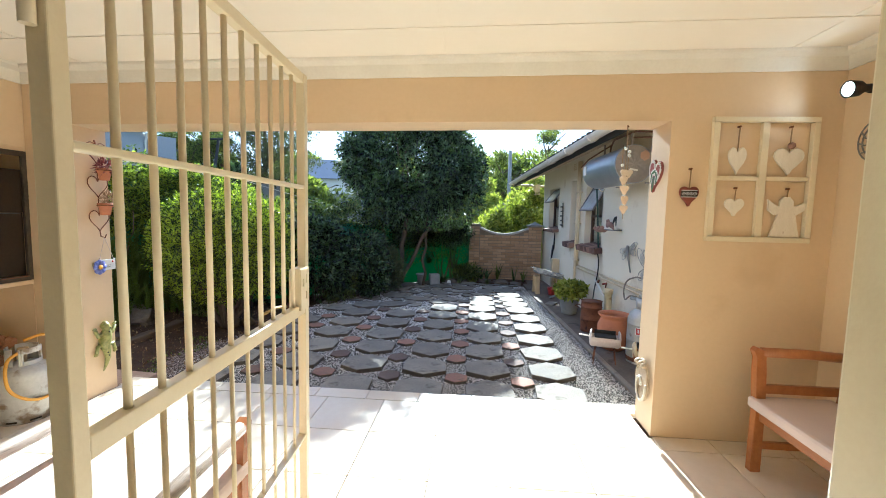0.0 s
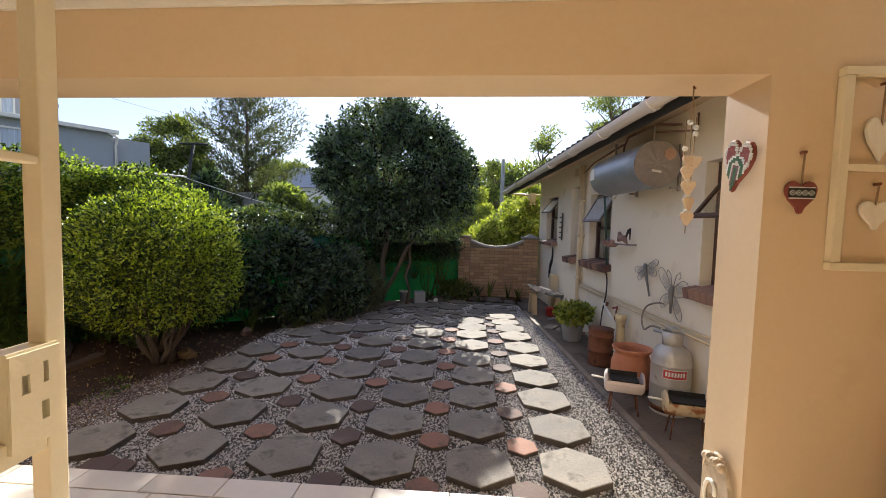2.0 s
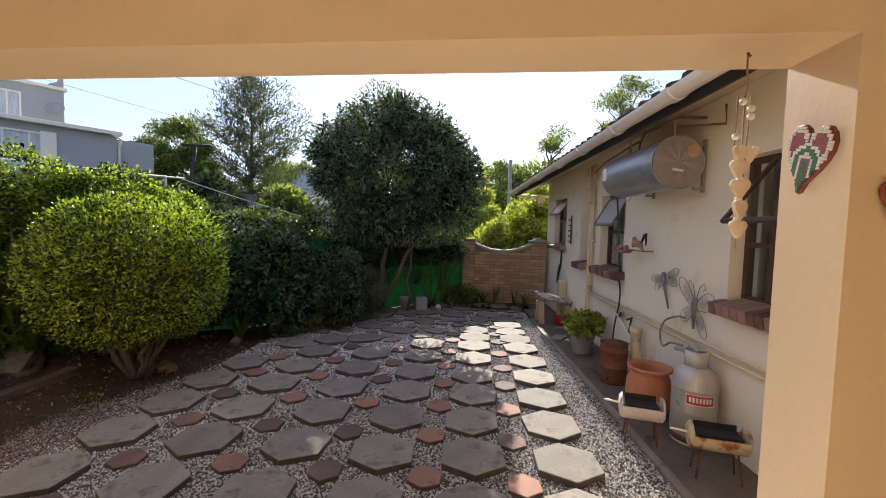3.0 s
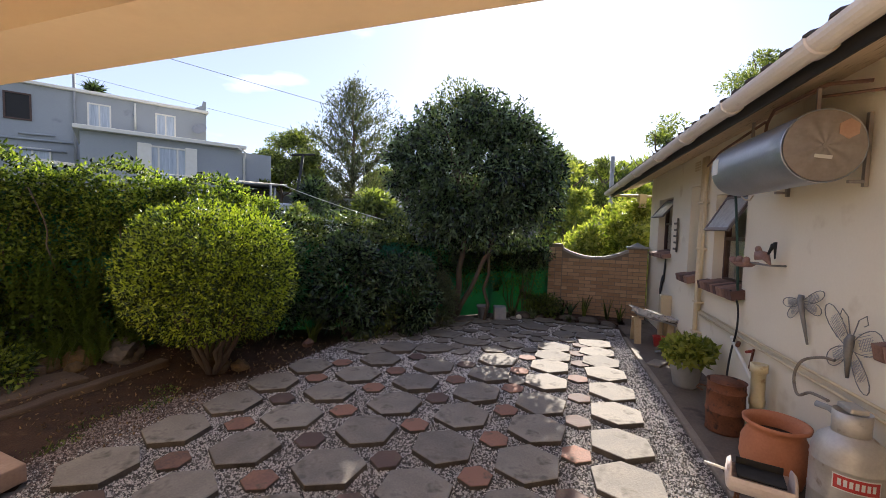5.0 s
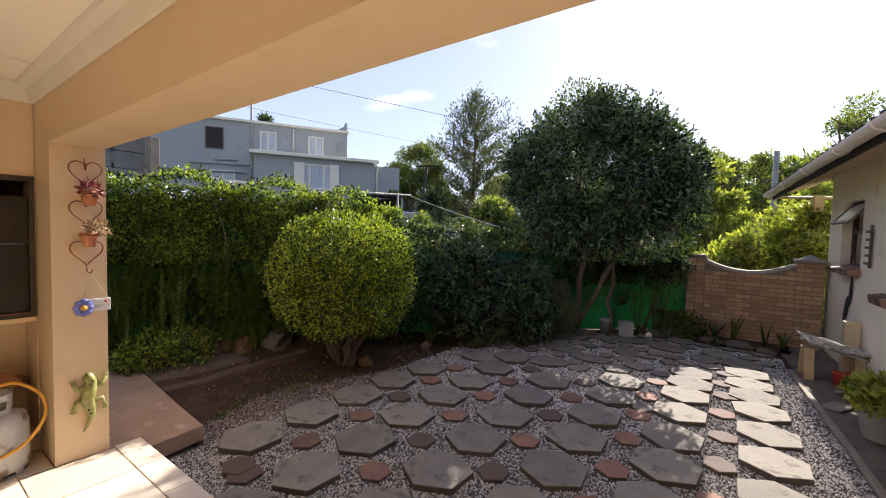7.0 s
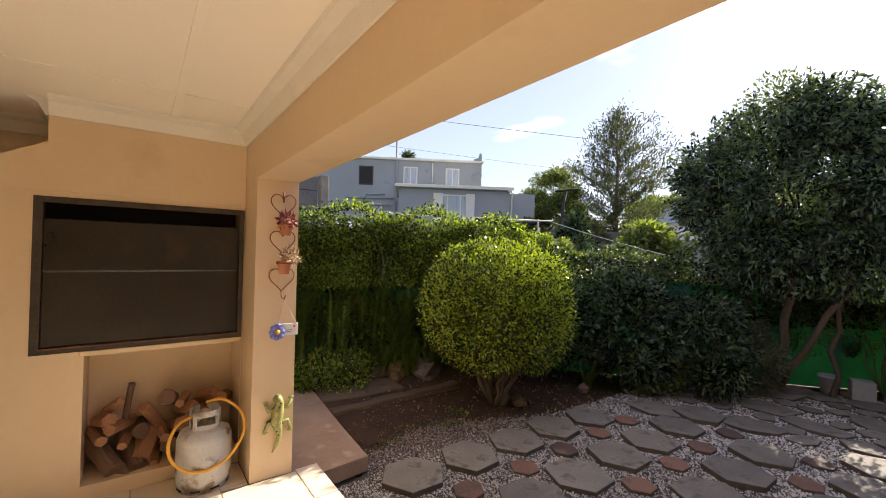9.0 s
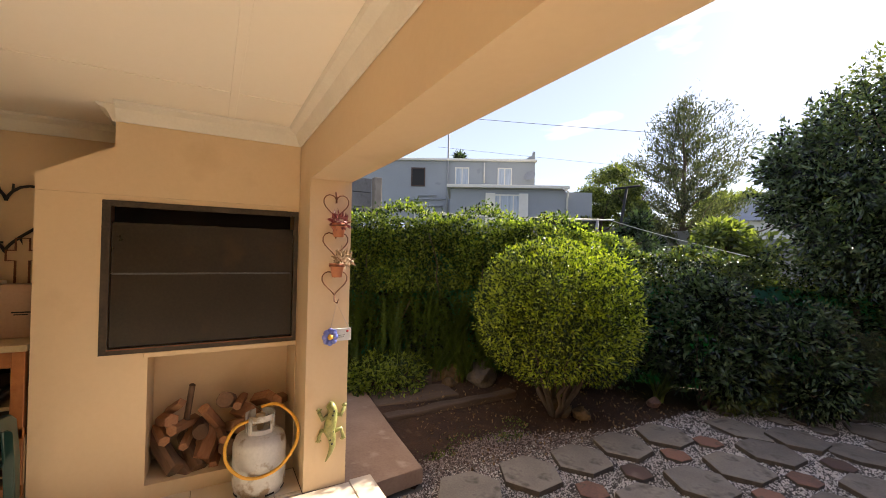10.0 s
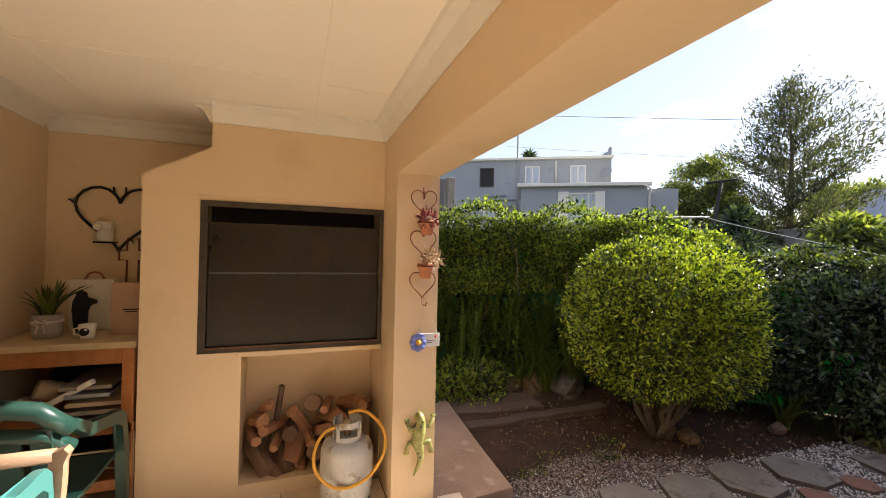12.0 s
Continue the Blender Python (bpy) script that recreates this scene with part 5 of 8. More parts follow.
def fronds(name, label, spots, length, material, seed, lift=1.0, wide=0.055, group="", cat="fern"):
    """Arching ferns: a midrib with paired leaflets."""
    rg = np.random.default_rng(seed)
    t = thing(name, label, cat, group=group)
    V, Fc, k = [], [], 0
    for (x, y, z, num) in spots:
        for _ in range(num):
            V, Fc, k = [], [], 0
            a = rg.uniform(0, 6.28); lean = rg.uniform(0.1, 0.55); L = length * rg.uniform(0.65, 1.15)
            bx, by = x + rg.normal(0, 0.06), y + rg.normal(0, 0.06)
            dx, dy = math.cos(a), math.sin(a)
            prev = None
            for i in range(34):
                u = (i + 1) / 34
                h = L * (u - 0.28 * lean * u ** 3) * lift; r = L * lean * u ** 1.8
                w = wide * math.sin(math.pi * min(1, 0.12 + u * 0.88)) * (1.0 if i % 2 else 0.3) + 0.003
                px_, py_, pz = bx + dx * r, by + dy * r, z + h
                V += [(px_, py_, pz), (px_ - dy * w, py_ + dx * w, pz + 0.014), (px_ + dy * w, py_ - dx * w, pz + 0.014)]
                if i:
                    Fc += [(k - 3, k, k + 1), (k, k - 3, k + 2)]
                k += 3
            from_np("frond", V, Fc, material, t)
    return t


fr = np.random.default_rng(33)
# ferns take the same shade-darkened green
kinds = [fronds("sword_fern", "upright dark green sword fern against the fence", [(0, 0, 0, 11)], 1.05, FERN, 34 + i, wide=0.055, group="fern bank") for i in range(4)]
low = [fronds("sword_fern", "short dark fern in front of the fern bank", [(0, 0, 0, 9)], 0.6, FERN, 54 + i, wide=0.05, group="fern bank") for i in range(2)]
for i in range(84):
    s = i / 83
    x, y = -5.62 + 0.97 * s + fr.normal(0, 0.10), 2.9 + 3.4 * s + fr.normal(0, 0.1)
    m = pose(x, y, 0.2 + 0.45 * fr.uniform(), 0, 0, fr.uniform(0, 360))
    if i < 4:
        kinds[i].matrix_basis = m
    else:
        copy_thing(kinds[i % 4], m)
    if i % 2 == 0:
        m = pose(x + 0.16, y, 0.14, 0, 0, fr.uniform(0, 360))
        if i < 4:
            low[i // 2].matrix_basis = m
        else:
            copy_thing(low[(i // 2) % 2], m)


def blades(name, label, x, y, n, L, mat, seed, w=0.035, cat="plant", z=0.02, spread=0.55):
    rg = random.Random(seed)
    bm = B()
    for i in range(n):
        a = rg.uniform(0, 6.28); ln = L * rg.uniform(0.6, 1.1); lean = rg.uniform(0.1, spread)
        prev = None
        for k in range(6):
            u = k / 5
            c = Vector((x + math.cos(a) * (0.02 + ln * lean * u ** 1.7), y + math.sin(a) * (0.02 + ln * lean * u ** 1.7), z + ln * (u - 0.25 * lean * u ** 3)))
            s = Vector((-math.sin(a), math.cos(a), 0)) * w * (1 - u ** 2) * 0.5 + Vector((-math.sin(a), math.cos(a), 0)) * 0.001
            cur = (bm.verts.new(c - s), bm.verts.new(c + Vector((math.cos(a), math.sin(a), 0)) * -0.006), bm.verts.new(c + s))
            if prev:
                bm.faces.new((prev[0], prev[1], cur[1], cur[0])); bm.faces.new((prev[1], prev[2], cur[2], cur[1]))
            prev = cur
    ob = part(name, bm, mat)
    return tagged(ob, label, cat)


blades("strap_leaf_plant", "clump of upright strappy green leaves at the brick wall", 0.62, 10.6, 16, 0.48, LEAFM, 1)
blades("strap_leaf_plant", "small strappy plant in the bed by the wall", 1.05, 10.6, 9, 0.42, LEAFM, 2, 0.05, spread=0.3)
blades("strap_leaf_plant", "tuft of narrow leaves beside the low wall", 0.2, 10.55, 10, 0.35, LEAFD, 3)
blades("strap_leaf_plant", "fleshy green rosette among the edging stones", -0.75, 10.1, 16, 0.24, LEAFG, 4, 0.07, spread=0.9)
blades("strap_leaf_plant", "leafy pale green plant at the foot of the hedge", -3.28, 7.05, 16, 0.40, LEAFM, 5, 0.10, spread=0.9)
blades("strap_leaf_plant", "low grey-green succulent on the bed's edge", 0.35, 10.15, 18, 0.14, LEAFG, 6, 0.05, spread=1.0)
rock(-3.26, 6.92, 0.0, (0.09, 0.07, 0.07), 77, TERRA, "small broken terracotta pot piece under a plant", "pot_shard")
blades("strap_leaf_plant", "low pale green fleshy rosette beside the flower bed stones", -0.35, 10.2, 20, 0.22, PALEG, 7, 0.09, spread=1.0)
blades("strap_leaf_plant", "pale grey-green succulent clump under the net", -0.1, 10.45, 22, 0.26, PALEG, 8, 0.09, spread=0.9)
blades("strap_leaf_plant", "dark arching strap-leaved clump against the brick wall", 0.35, 10.7, 18, 0.42, LEAFD, 9, 0.045, spread=0.8)
blades("strap_leaf_plant", "upright narrow-leaved tuft near the wall's corner", 1.28, 10.55, 12, 0.38, LEAFM, 10, 0.04, spread=0.5)
bm = B()
for q in range(2):
    prism(bm, [(-0.35, 10.28 + 0.3 * q), (1.35, 10.25 + 0.3 * q), (1.38, 10.54 + 0.3 * q), (-0.4, 10.57 + 0.3 * q)], 0.03 + 0.01 * q, pose(0, 0, 0.0))
setting("flower_bed", bm, SOIL, "dark damp soil bed at the foot of the brick wall")
bm = B(); box(bm, -0.12, -0.10, 0, 0.12, 0.10, 0.26, 0.02, pose(-0.95, 9.75, 0.03, 0, 0, 20)); tagged(part("grey_planter", bm, GREYW), "grey concrete block planter under the tree", "planter")
bm = B(); lathe(bm, [(0.08, 0), (0.11, 0.24), (0.13, 0.25), (0.12, 0.28), (0.10, 0.28), (0.09, 0.05), (0, 0.05)], 18, pose(-1.25, 9.6, 0.03)); tagged(part("plant_pot", bm, GREYW), "empty grey plant pot under the tree", "plant pot")
bm = B(); bmesh.ops.create_icosphere(bm, subdivisions=2, radius=0.055, matrix=pose(-0.6, 9.95, 0.06)); tagged(part("garden_ball", bm, WHITE), "small whitish blue garden stone", "stone")
rg = np.random.default_rng(70)
n = 2600
xx = rg.uniform(-4.0, -3.3, n); yy = rg.uniform(3.7, 5.1, n)
ok = (np.sin(xx * 9) * np.cos(yy * 8) + rg.normal(0, 0.35, n)) > 0.25
P = np.stack([xx[ok], yy[ok], np.full(ok.sum(), 0.01)], 1)
leaf_mesh("ground_weeds", P, np.tile((0, 0, 1.0), (len(P), 1)), 0.035, 0.02, LEAFM, None, rg, -0.3, "tiny weeds creeping over the gravel's edge", "stuff")
n = 1500
P = np.stack([rg.uniform(-4.6, -1.9, n), rg.uniform(3.9, 7.2, n), np.full(n, 0.06)], 1)
P = P[P[:, 1] < 8.5 + P[:, 0] * 0.2]; P = P[(P[:, 0] < -2.95)]
LITTER = surface("dry_fallen_leaf", (0.10, 0.055, 0.025), (0.28, 0.18, 0.08), 0.8, 3, 30, 0, island=0.9)
P[:, 2] = 0.012 + 0.15 * np.clip((-2.9 - P[:, 0] - 0.18 * (P[:, 1] - 5)) / 1.6, 0, 1) ** 2
leaf_mesh("leaf_litter", P, np.tile((0, 0, 0.6), (len(P), 1)), 0.04, 0.02, LITTER, None, rg, 0.1, "dry brown leaves scattered on the soil", "stuff")

# ---- beyond the garden ----
def far_tree(label, x, y, base, top, rad, mat, seed, n=9000, ll=0.3, lw=0.12, clumps=16, trunk=0.12, squash=1.0, name="tree", low=0.35):
    t = thing(name, label, "tree")
    rg = np.random.default_rng(seed)
    h = top - base
    bm = B()
    limb(bm, (x, y, base), (x, y, base + h * 0.8), trunk, trunk * 0.3, 0.03, seed=seed)
    for i in range(9):
        a = i * 2.4; z = base + h * (low + 0.05 * i)
        limb(bm, (x, y, z), (x + rad * 0.7 * math.cos(a), y + rad * 0.7 * math.sin(a), z + h * 0.18), trunk * 0.4, trunk * 0.1, 0.08, seed=seed + i)
    part("trunk", bm, BARK, t)
    sets = []
    for i in range(clumps):
        zz = rg.uniform(low, 1.0); w = rad * squash * math.sqrt(max(0.05, 1 - abs(zz - 0.6) ** 1.6 * 3.0))
        a = rg.uniform(0, 6.28); q = w * rg.uniform(0.1, 0.85)
        k = rad * rg.uniform(0.22, 0.42)
        sets.append(blob_points(n // clumps, (x + q * math.cos(a), y + q * math.sin(a), base + h * zz * 0.94), (k, k, k * 0.7), seed + 300 + i, shell=0.9, rough=0.3))
    leaf_mesh("crown", *merged(*sets), ll, lw, mat, t, rg, droop=0.1)
    return t


def conifer(label, x, y, base, top, rad, seed):
    t = thing("conifer", label, "tree")
    rg = np.random.default_rng(seed)
    bm = B(); limb(bm, (x, y, base), (x, y, top), 0.2, 0.02, 0.015, 10, seed=seed); part("trunk", bm, BARK, t)
    bm = B(); P, Q = [], []
    for i in range(84):
        u = i / 83
        z = base + (top - base) * (0.22 + 0.76 * u)
        r = rad * (1 - u) ** 0.70 * min(1, 0.6 + 2 * u) * rg.uniform(0.5, 1.2) + 0.15
        a = i * 2.399 + rg.normal(0, 0.3)
        e = np.array((x + r * math.cos(a), y + r * math.sin(a), z + r * rg.uniform(0.2, 0.85)))
        limb(bm, (x, y, z), e, 0.035 * (1 - u) + 0.012, 0.006, 0.08, seed=i)
        m = int(50 + 330 * (1 - u))
        tt = rg.uniform(0.25, 1.05, m)[:, None]
        p = np.array((x, y, z)) * (1 - tt) + e * tt + rg.normal(0, 0.13, (m, 3)) * (0.7 + tt)
        P.append(p); Q.append(np.tile((math.cos(a) * 0.6, math.sin(a) * 0.6, 0.8), (m, 1)))
    part("branch", bm, BARK, t)
    leaf_mesh("foliage", np.concatenate(P), np.concatenate(Q), 0.23, 0.055, LEAFC, t, rg, droop=-0.25)
    return t


LEAFF = surface("distant_tree_leaf", (0.05, 0.07, 0.018), (0.22, 0.25, 0.075), 0.45, 2, 20, 0, island=0.9, trans=0.45)
LEAFC = surface("dusty_conifer_green", (0.035, 0.044, 0.024), (0.12, 0.13, 0.07), 0.7, 2, 20, 0, island=0.9, trans=0.3)
conifer("tall wispy grey-green conifer beyond the fence", -12.0, 22.6, 0.0, 9.7, 3.9, 1)
far_tree("dark green leafy tree behind the blue-grey house", -15.2, 22.5, 0, 7.2, 2.6, LEAFF, 2, 16000, 0.19, 0.08)
far_tree("dark green tree beside the conifer", -14.4, 19.5, 0, 5.9, 1.6, LEAFF, 3, 11000, 0.16, 0.07)
far_tree("green tree between houses beyond the fence", -12.9, 20.0, 0, 5.6, 1.2, LEAFF, 4, 8000, 0.16, 0.06)
far_tree("broad tree far behind the white house", -20.5, 44, 0, 8.5, 4.5, LEAFF, 5, 7000, 0.5, 0.2)
far_tree("far green tree beyond the brick wall", -0.3, 27, 0, 6.3, 2.4, LEAFF, 6, 11000, 0.2, 0.08)
far_tree("rounded bright green tree beyond the brick wall", -0.2, 19.5, 0, 4.4, 1.4, LEAFS, 7, 7000, 0.2, 0.09)
far_tree("leafy tree past the low wall", 1.6, 25, 0, 5.6, 1.7, LEAFF, 8, 8000, 0.18, 0.07)
far_tree("feathery tree rising behind the tiled roof", 6.4, 20.0, 0, 9.0, 1.7, LEAFF, 9, 7000, 0.14, 0.05, clumps=18)
far_tree("thin-leaved tree rising over the roof", 3.35, 20.0, 0, 6.3, 1.4, LEAFF, 10, 6000, 0.14, 0.05)
far_tree("pale olive tree behind the garden tree", -4.5, 17.5, 0, 4.9, 1.7, LEAFG, 11, 7000, 0.2, 0.06)
far_tree("leafy green tree behind the net fence", -5.6, 13.5, 0, 2.85, 1.2, LEAFF, 12, 6000, 0.2, 0.09)
far_tree("dark green palm-like tree beyond the fence", -9.4, 15.2, 0, 3.5, 0.9, LEAFD, 13, 4000, 0.3, 0.06)
far_tree("line of far green trees on the skyline", -9.0, 48, 0, 8.0, 6.5, LEAFF, 14, 9000, 0.6, 0.25, clumps=30)
far_tree("distant green trees beyond the neighbouring plot", 4.0, 45, 0, 8.0, 6.5, LEAFF, 15, 9000, 0.6, 0.25, clumps=30)
far_tree("green shrub mass beside the parked car", -8.0, 12.6, 0, 2.45, 0.75, LEAFF, 16, 4000, 0.14, 0.06)
for i, (x, y, z, r) in enumerate([(1.0, 12.6, 0.9, 0.8), (1.75, 12.4, 1.1, 0.8), (0.3, 12.5, 0.7, 0.6), (1.9, 13.6, 1.35, 1.0)]):
    shrub("shrub", "sunlit yellow-green shrub behind the brick wall", (x, y, z), (r, 0.6, z + 0.35), 6500, LEAFS, 0.13, 0.055, 400 + i, 0.0)


def far_window(parent, u0, u1, z0, z1, m, dark=False, n=2):
    w = new("window"); w.parent = parent; w.matrix_basis = Matrix()
    bm = B()
    for a, b, c, d in ((u0, u1, z0, z0 + 0.07), (u0, u1, z1 - 0.07, z1)):
        box(bm, -0.01, a, c, 0.06, b, d, 0, m)
    for k in range(n + 1):
        uu = u0 + (u1 - u0 - 0.07) * k / n
        box(bm, -0.012, uu, z0 + 0.071, 0.055, uu + 0.07, z1 - 0.071, 0, m)
    part("window_frame", bm, FRAMEW if dark else WHITE, w)
    bm = B(); box(bm, -0.03, u0 + 0.03, z0 + 0.03, 0.012, u1 - 0.03, z1 - 0.03, 0, m); part("window_pane", bm, FARGLASS if not dark else DARK, w)


FARGLASS = surface("pale_curtained_glass", (0.30, 0.35, 0.40), (0.60, 0.64, 0.68), 0.35, 2, 8, 0, stretch=(1, 6, 0.3))
BU, BL = pose(-19.7, 19.7, 0, 0, 0, -32), pose(-14.9, 17.4, 0, 0, 0, -32)
bh = thing("blue_grey_house", "two-storey blue-grey rendered house with white-edged flat roofs", "house")
bm = B(); box(bm, -7, -16, -0.02, 0, 0, 7.70, m=BU); part("upper_wall", bm, BLUEH, bh)
bm = B(); box(bm, -4.0, -5.75, -0.02, 0, 0.02, 5.14, m=BL); part("lower_wall", bm, BLUEH, bh)
bm = B(); box(bm, -3.0, 0.025, -0.02, -0.05, 1.35, 5.02, m=BL); part("annex_wall", bm, BLUEH, bh)
bm = B(); box(bm, -7.2, -16, 7.70, 0.18, 0.1, 7.84, 0.02, BU); part("upper_roof", bm, WHITE, bh)
bm = B(); box(bm, -4.2, -5.95, 5.14, 0.30, 0.15, 5.30, 0.02, BL); part("lower_roof", bm, WHITE, bh)
bm = B(); prism(bm, [(-0.5, 0), (0.0, 0), (0.0, 0.5), (-0.12, 0.55), (-0.2, 0.25), (-0.5, 0.12)], 0.3, BU @ Matrix(((0, 0, 1, -0.3), (1, 0, 0, 0), (0, 1, 0, 7.84), (0, 0, 0, 1)))); part("roof_finial", bm, BLUEH, bh)
far_window(bh, -7.85, -6.95, 6.05, 7.25, BU, True, 1)
far_window(bh, -5.05, -4.15, 6.15, 7.3, BU)
far_window(bh, -2.35, -1.45, 6.15, 7.3, BU)
far_window(bh, -7.6, -6.35, 4.0, 4.87, BU)
far_window(bh, -3.96, -1.87, 3.45, 4.85, BL, n=3)
for k, (a, b) in enumerate(((-3.98, -3.5), (-2.3, -1.85))):
    bm = B(); box(bm, 0.0, a, 3.4, 0.12, b, 4.9, 0.01, BL); part("shutter", bm, WHITE, bh)
bm = B()
tube(bm, [BU @ Vector((0.1, -5.5, 3)), BU @ Vector((0.1, -5.5, 9.6))], 0.06)
part("mast", bm, GREYW, bh)
for z, a, b in ((5.2, -8.6, -5.6), (4.75, -10.0, -5.8), (5.45, -7.4, -6.2), (7.0, -3.3, -3.25)):
    bm = B(); tube(bm, [BU @ Vector((0.08, a, z)), BU @ Vector((0.08, b, z + 0.05))], 0.05); part("wall_pipe", bm, BLUEH, bh)
bm = B(); tube(bm, [BU @ Vector((0.1, -3.2, 7.6)), BU @ Vector((0.1, -3.2, 6.3))], 0.05); part("down_pipe", bm, WHITE, bh)
bm = B(); tube(bm, [BL @ Vector((0.25, -0.25, 5.2)), BL @ Vector((0.25, 0.1, 5.0)), BL @ Vector((0.05, 0.1, 4.7)), BL @ Vector((0.05, 0.1, 0))], 0.05); part("down_pipe", bm, WHITE, bh)
bm = B(); lathe(bm, [(0.0, 0), (0.2, 0.03), (0.36, 0.12)], 18, BU @ pose(0.35, -0.35, 6.7, 60, 0, 60)); part("satellite_dish", bm, GREYW, bh)
bm = B()
for i in range(12):
    box(bm, -1.6, -3.9 + i * 0.2, 5.9, -1.55, -3.75 + i * 0.2, 6.25, 0, BU)
    box(bm, 0.5, -3.9 + i * 0.14, 5.95, 0.55, -3.8 + i * 0.14, 6.1, 0, BU)
part("roof_clutter", bm, WHITE, bh)
far_tree("palm crown showing over the flat roof", -23.5, 16.4, 5, 8.55, 0.8, LEAFD, 44, 1500, 0.5, 0.06, clumps=5)

wh = thing("white_house", "low white rendered house with a grey hipped roof", "house")
WM = pose(-16.6, 37.6, 0, 0, 0, 10)
bm = B(); box(bm, -1.9, 0, 0, 5.0, 5, 4.85, m=WM); part("wall", bm, WHITEH, wh)
bm = B()
v = [bm.verts.new(WM @ Vector(p)) for p in ((-2.4, -0.5, 4.8), (5.4, -0.5, 4.8), (5.4, 5.5, 4.8), (-2.4, 5.5, 4.8), (0.2, 2.5, 6.9), (3.0, 2.5, 6.9))]
for f in ((0, 1, 5, 4), (1, 2, 5), (2, 3, 4, 5), (3, 0, 4), (3, 2, 1, 0)):
    bm.faces.new([v[i] for i in f])
part("roof", bm, ROOFG, wh)
far_window(wh, -3.5, -2.3, 3.2, 4.2, WM @ pose(0, 0, 0, 0, 0, 90) @ pose(-0.0, 0, 0, 0, 0, 180) @ pose(0.02, 0, 0), False)
bw2 = thing("block_wall", "long grey block boundary wall beyond the fence", "wall")
bm = B()
for a, b, h in (((-14.2, 22.0), (-9.6, 22.8), 3.2), ((-9.6, 22.8), (-5.0, 23.6), 2.75), ((-15.5, 19.8), (-13.4, 20.5), 3.4)):
    L = math.dist(a, b); box(bm, 0, 0, 0, L, 0.2, h, 0.02, pose(*a, 0, 0, 0, math.degrees(math.atan2(b[1] - a[1], b[0] - a[0]))))
part("panel", bm, GREYW, bw2)
pw = thing("precast_wall", "grey precast boundary wall with posts behind the low brick wall", "wall")
for i in range(5):
    x = -2.2 + i * 1.6
    bm = B(); box(bm, x, 21.9, 0, x + 0.14, 22.1, 2.5, 0.01); part("post", bm, GREYW, pw)
    for k in range(8):
        bm = B(); box(bm, x + 0.145, 21.97, k * 0.3, x + 1.595, 22.02, k * 0.3 + 0.29, 0.01); part("panel", bm, GREYW, pw)
PRECAST = surface("weathered_precast", (0.13, 0.12, 0.11), (0.22, 0.205, 0.185), 0.9, 2, 30, 0.4, stain=(0.09, 0.085, 0.075), wear=0.58)
gw = thing("garage_wall", "tall grey precast wall with a lighter post beside the fence", "wall")
for k in range(11):
    bm = B(); box(bm, -8.6, 1.5, k * 0.31, -8.5, 4.85, k * 0.31 + 0.3, 0.01, pose(0.0, 0.17, 0.0)); part("panel", bm, PRECAST, gw)
bm = B(); box(bm, -8.55, 5.04, 0, -8.35, 5.20, 3.42, 0.01); part("post", bm, CONC, gw)
car = thing("parked_car", "pale silver car parked beyond the fence", "car")
CM = pose(-10.3, 14.8, 0, 0, 0, 55)
bm = B(); prism(bm, [(-2, 0.35), (2, 0.35), (2.05, 0.75), (1.9, 0.95), (1.1, 1.02), (0.6, 1.45), (-0.9, 1.5), (-1.5, 1.05), (-2.0, 0.98)], 1.6, CM @ pose(0, 0.8, 1.0, 90, 0, 0), bevel=0.05); part("body", bm, GALV, car)
for sx in (-1.25, 1.25):
    for sy in (-0.82, 0.72):
        bm = B(); lathe(bm, [(0.2, 0), (0.32, 0.01), (0.32, 0.13), (0.2, 0.14)], 16, CM @ pose(sx, sy + 0.12, 1.32, 90, 0, 0)); part("wheel", bm, DARK, car)
bm = B(); box(bm, -2.3, -1.2, 0, 2.3, 1.2, 0.98, 0.02, CM); tagged(part("raised_driveway", bm, CONC), "concrete bank under the parked car", "driveway")
bm = B()
for i in range(10):
    t = i / 9
    bmesh.ops.create_icosphere(bm, subdivisions=2, radius=0.30 - 0.10 * abs(t - 0.4), matrix=pose(-7.35 + 0.3 * t, 3.3 + 2.2 * t, 2.36 - 0.25 * t))
box(bm, -7.6, 3.0, 0, -7.1, 5.6, 2.2, 0.02)
TARP = surface("blue_white_tarpaulin", (0.16, 0.22, 0.34), (0.48, 0.52, 0.58), 0.5, 3, 20, 0.3)
tagged(part("tarpaulin", bm, TARP), "crumpled blue and white tarpaulin over a stack behind the fence", "tarpaulin")
car2 = thing("carport", "low dark carport with grey posts against the blue-grey house", "carport")
bm = B(); box(bm, 0.3, -1.3, 3.35, 1.8, 1.1, 3.42, 0.01, BL); part("roof", bm, DARK, car2)
# black slab stands in for the shade inside the carport
bm = B(); box(bm, 0.4, -1.2, 0.0, 0.5, 1.0, 3.3, 0, BL); part("opening_shade", bm, DARK, car2)
for u in (-1.2, 1.0):
    bm = B(); tube(bm, [BL @ Vector((1.7, u, 0)), BL @ Vector((1.7, u, 3.35))], 0.05); part("post", bm, GREYW, car2)


def wire(name, label, p0, p1, r, sag, mat=GREYW):
    bm = B()
    p0, p1 = Vector(p0), Vector(p1)
    tube(bm, [p0.lerp(p1, t / 12) - Vector((0, 0, sag * 4 * (t / 12) * (1 - t / 12))) for t in range(13)], r, 5)
    tagged(part(name, bm, mat), label, "cable")


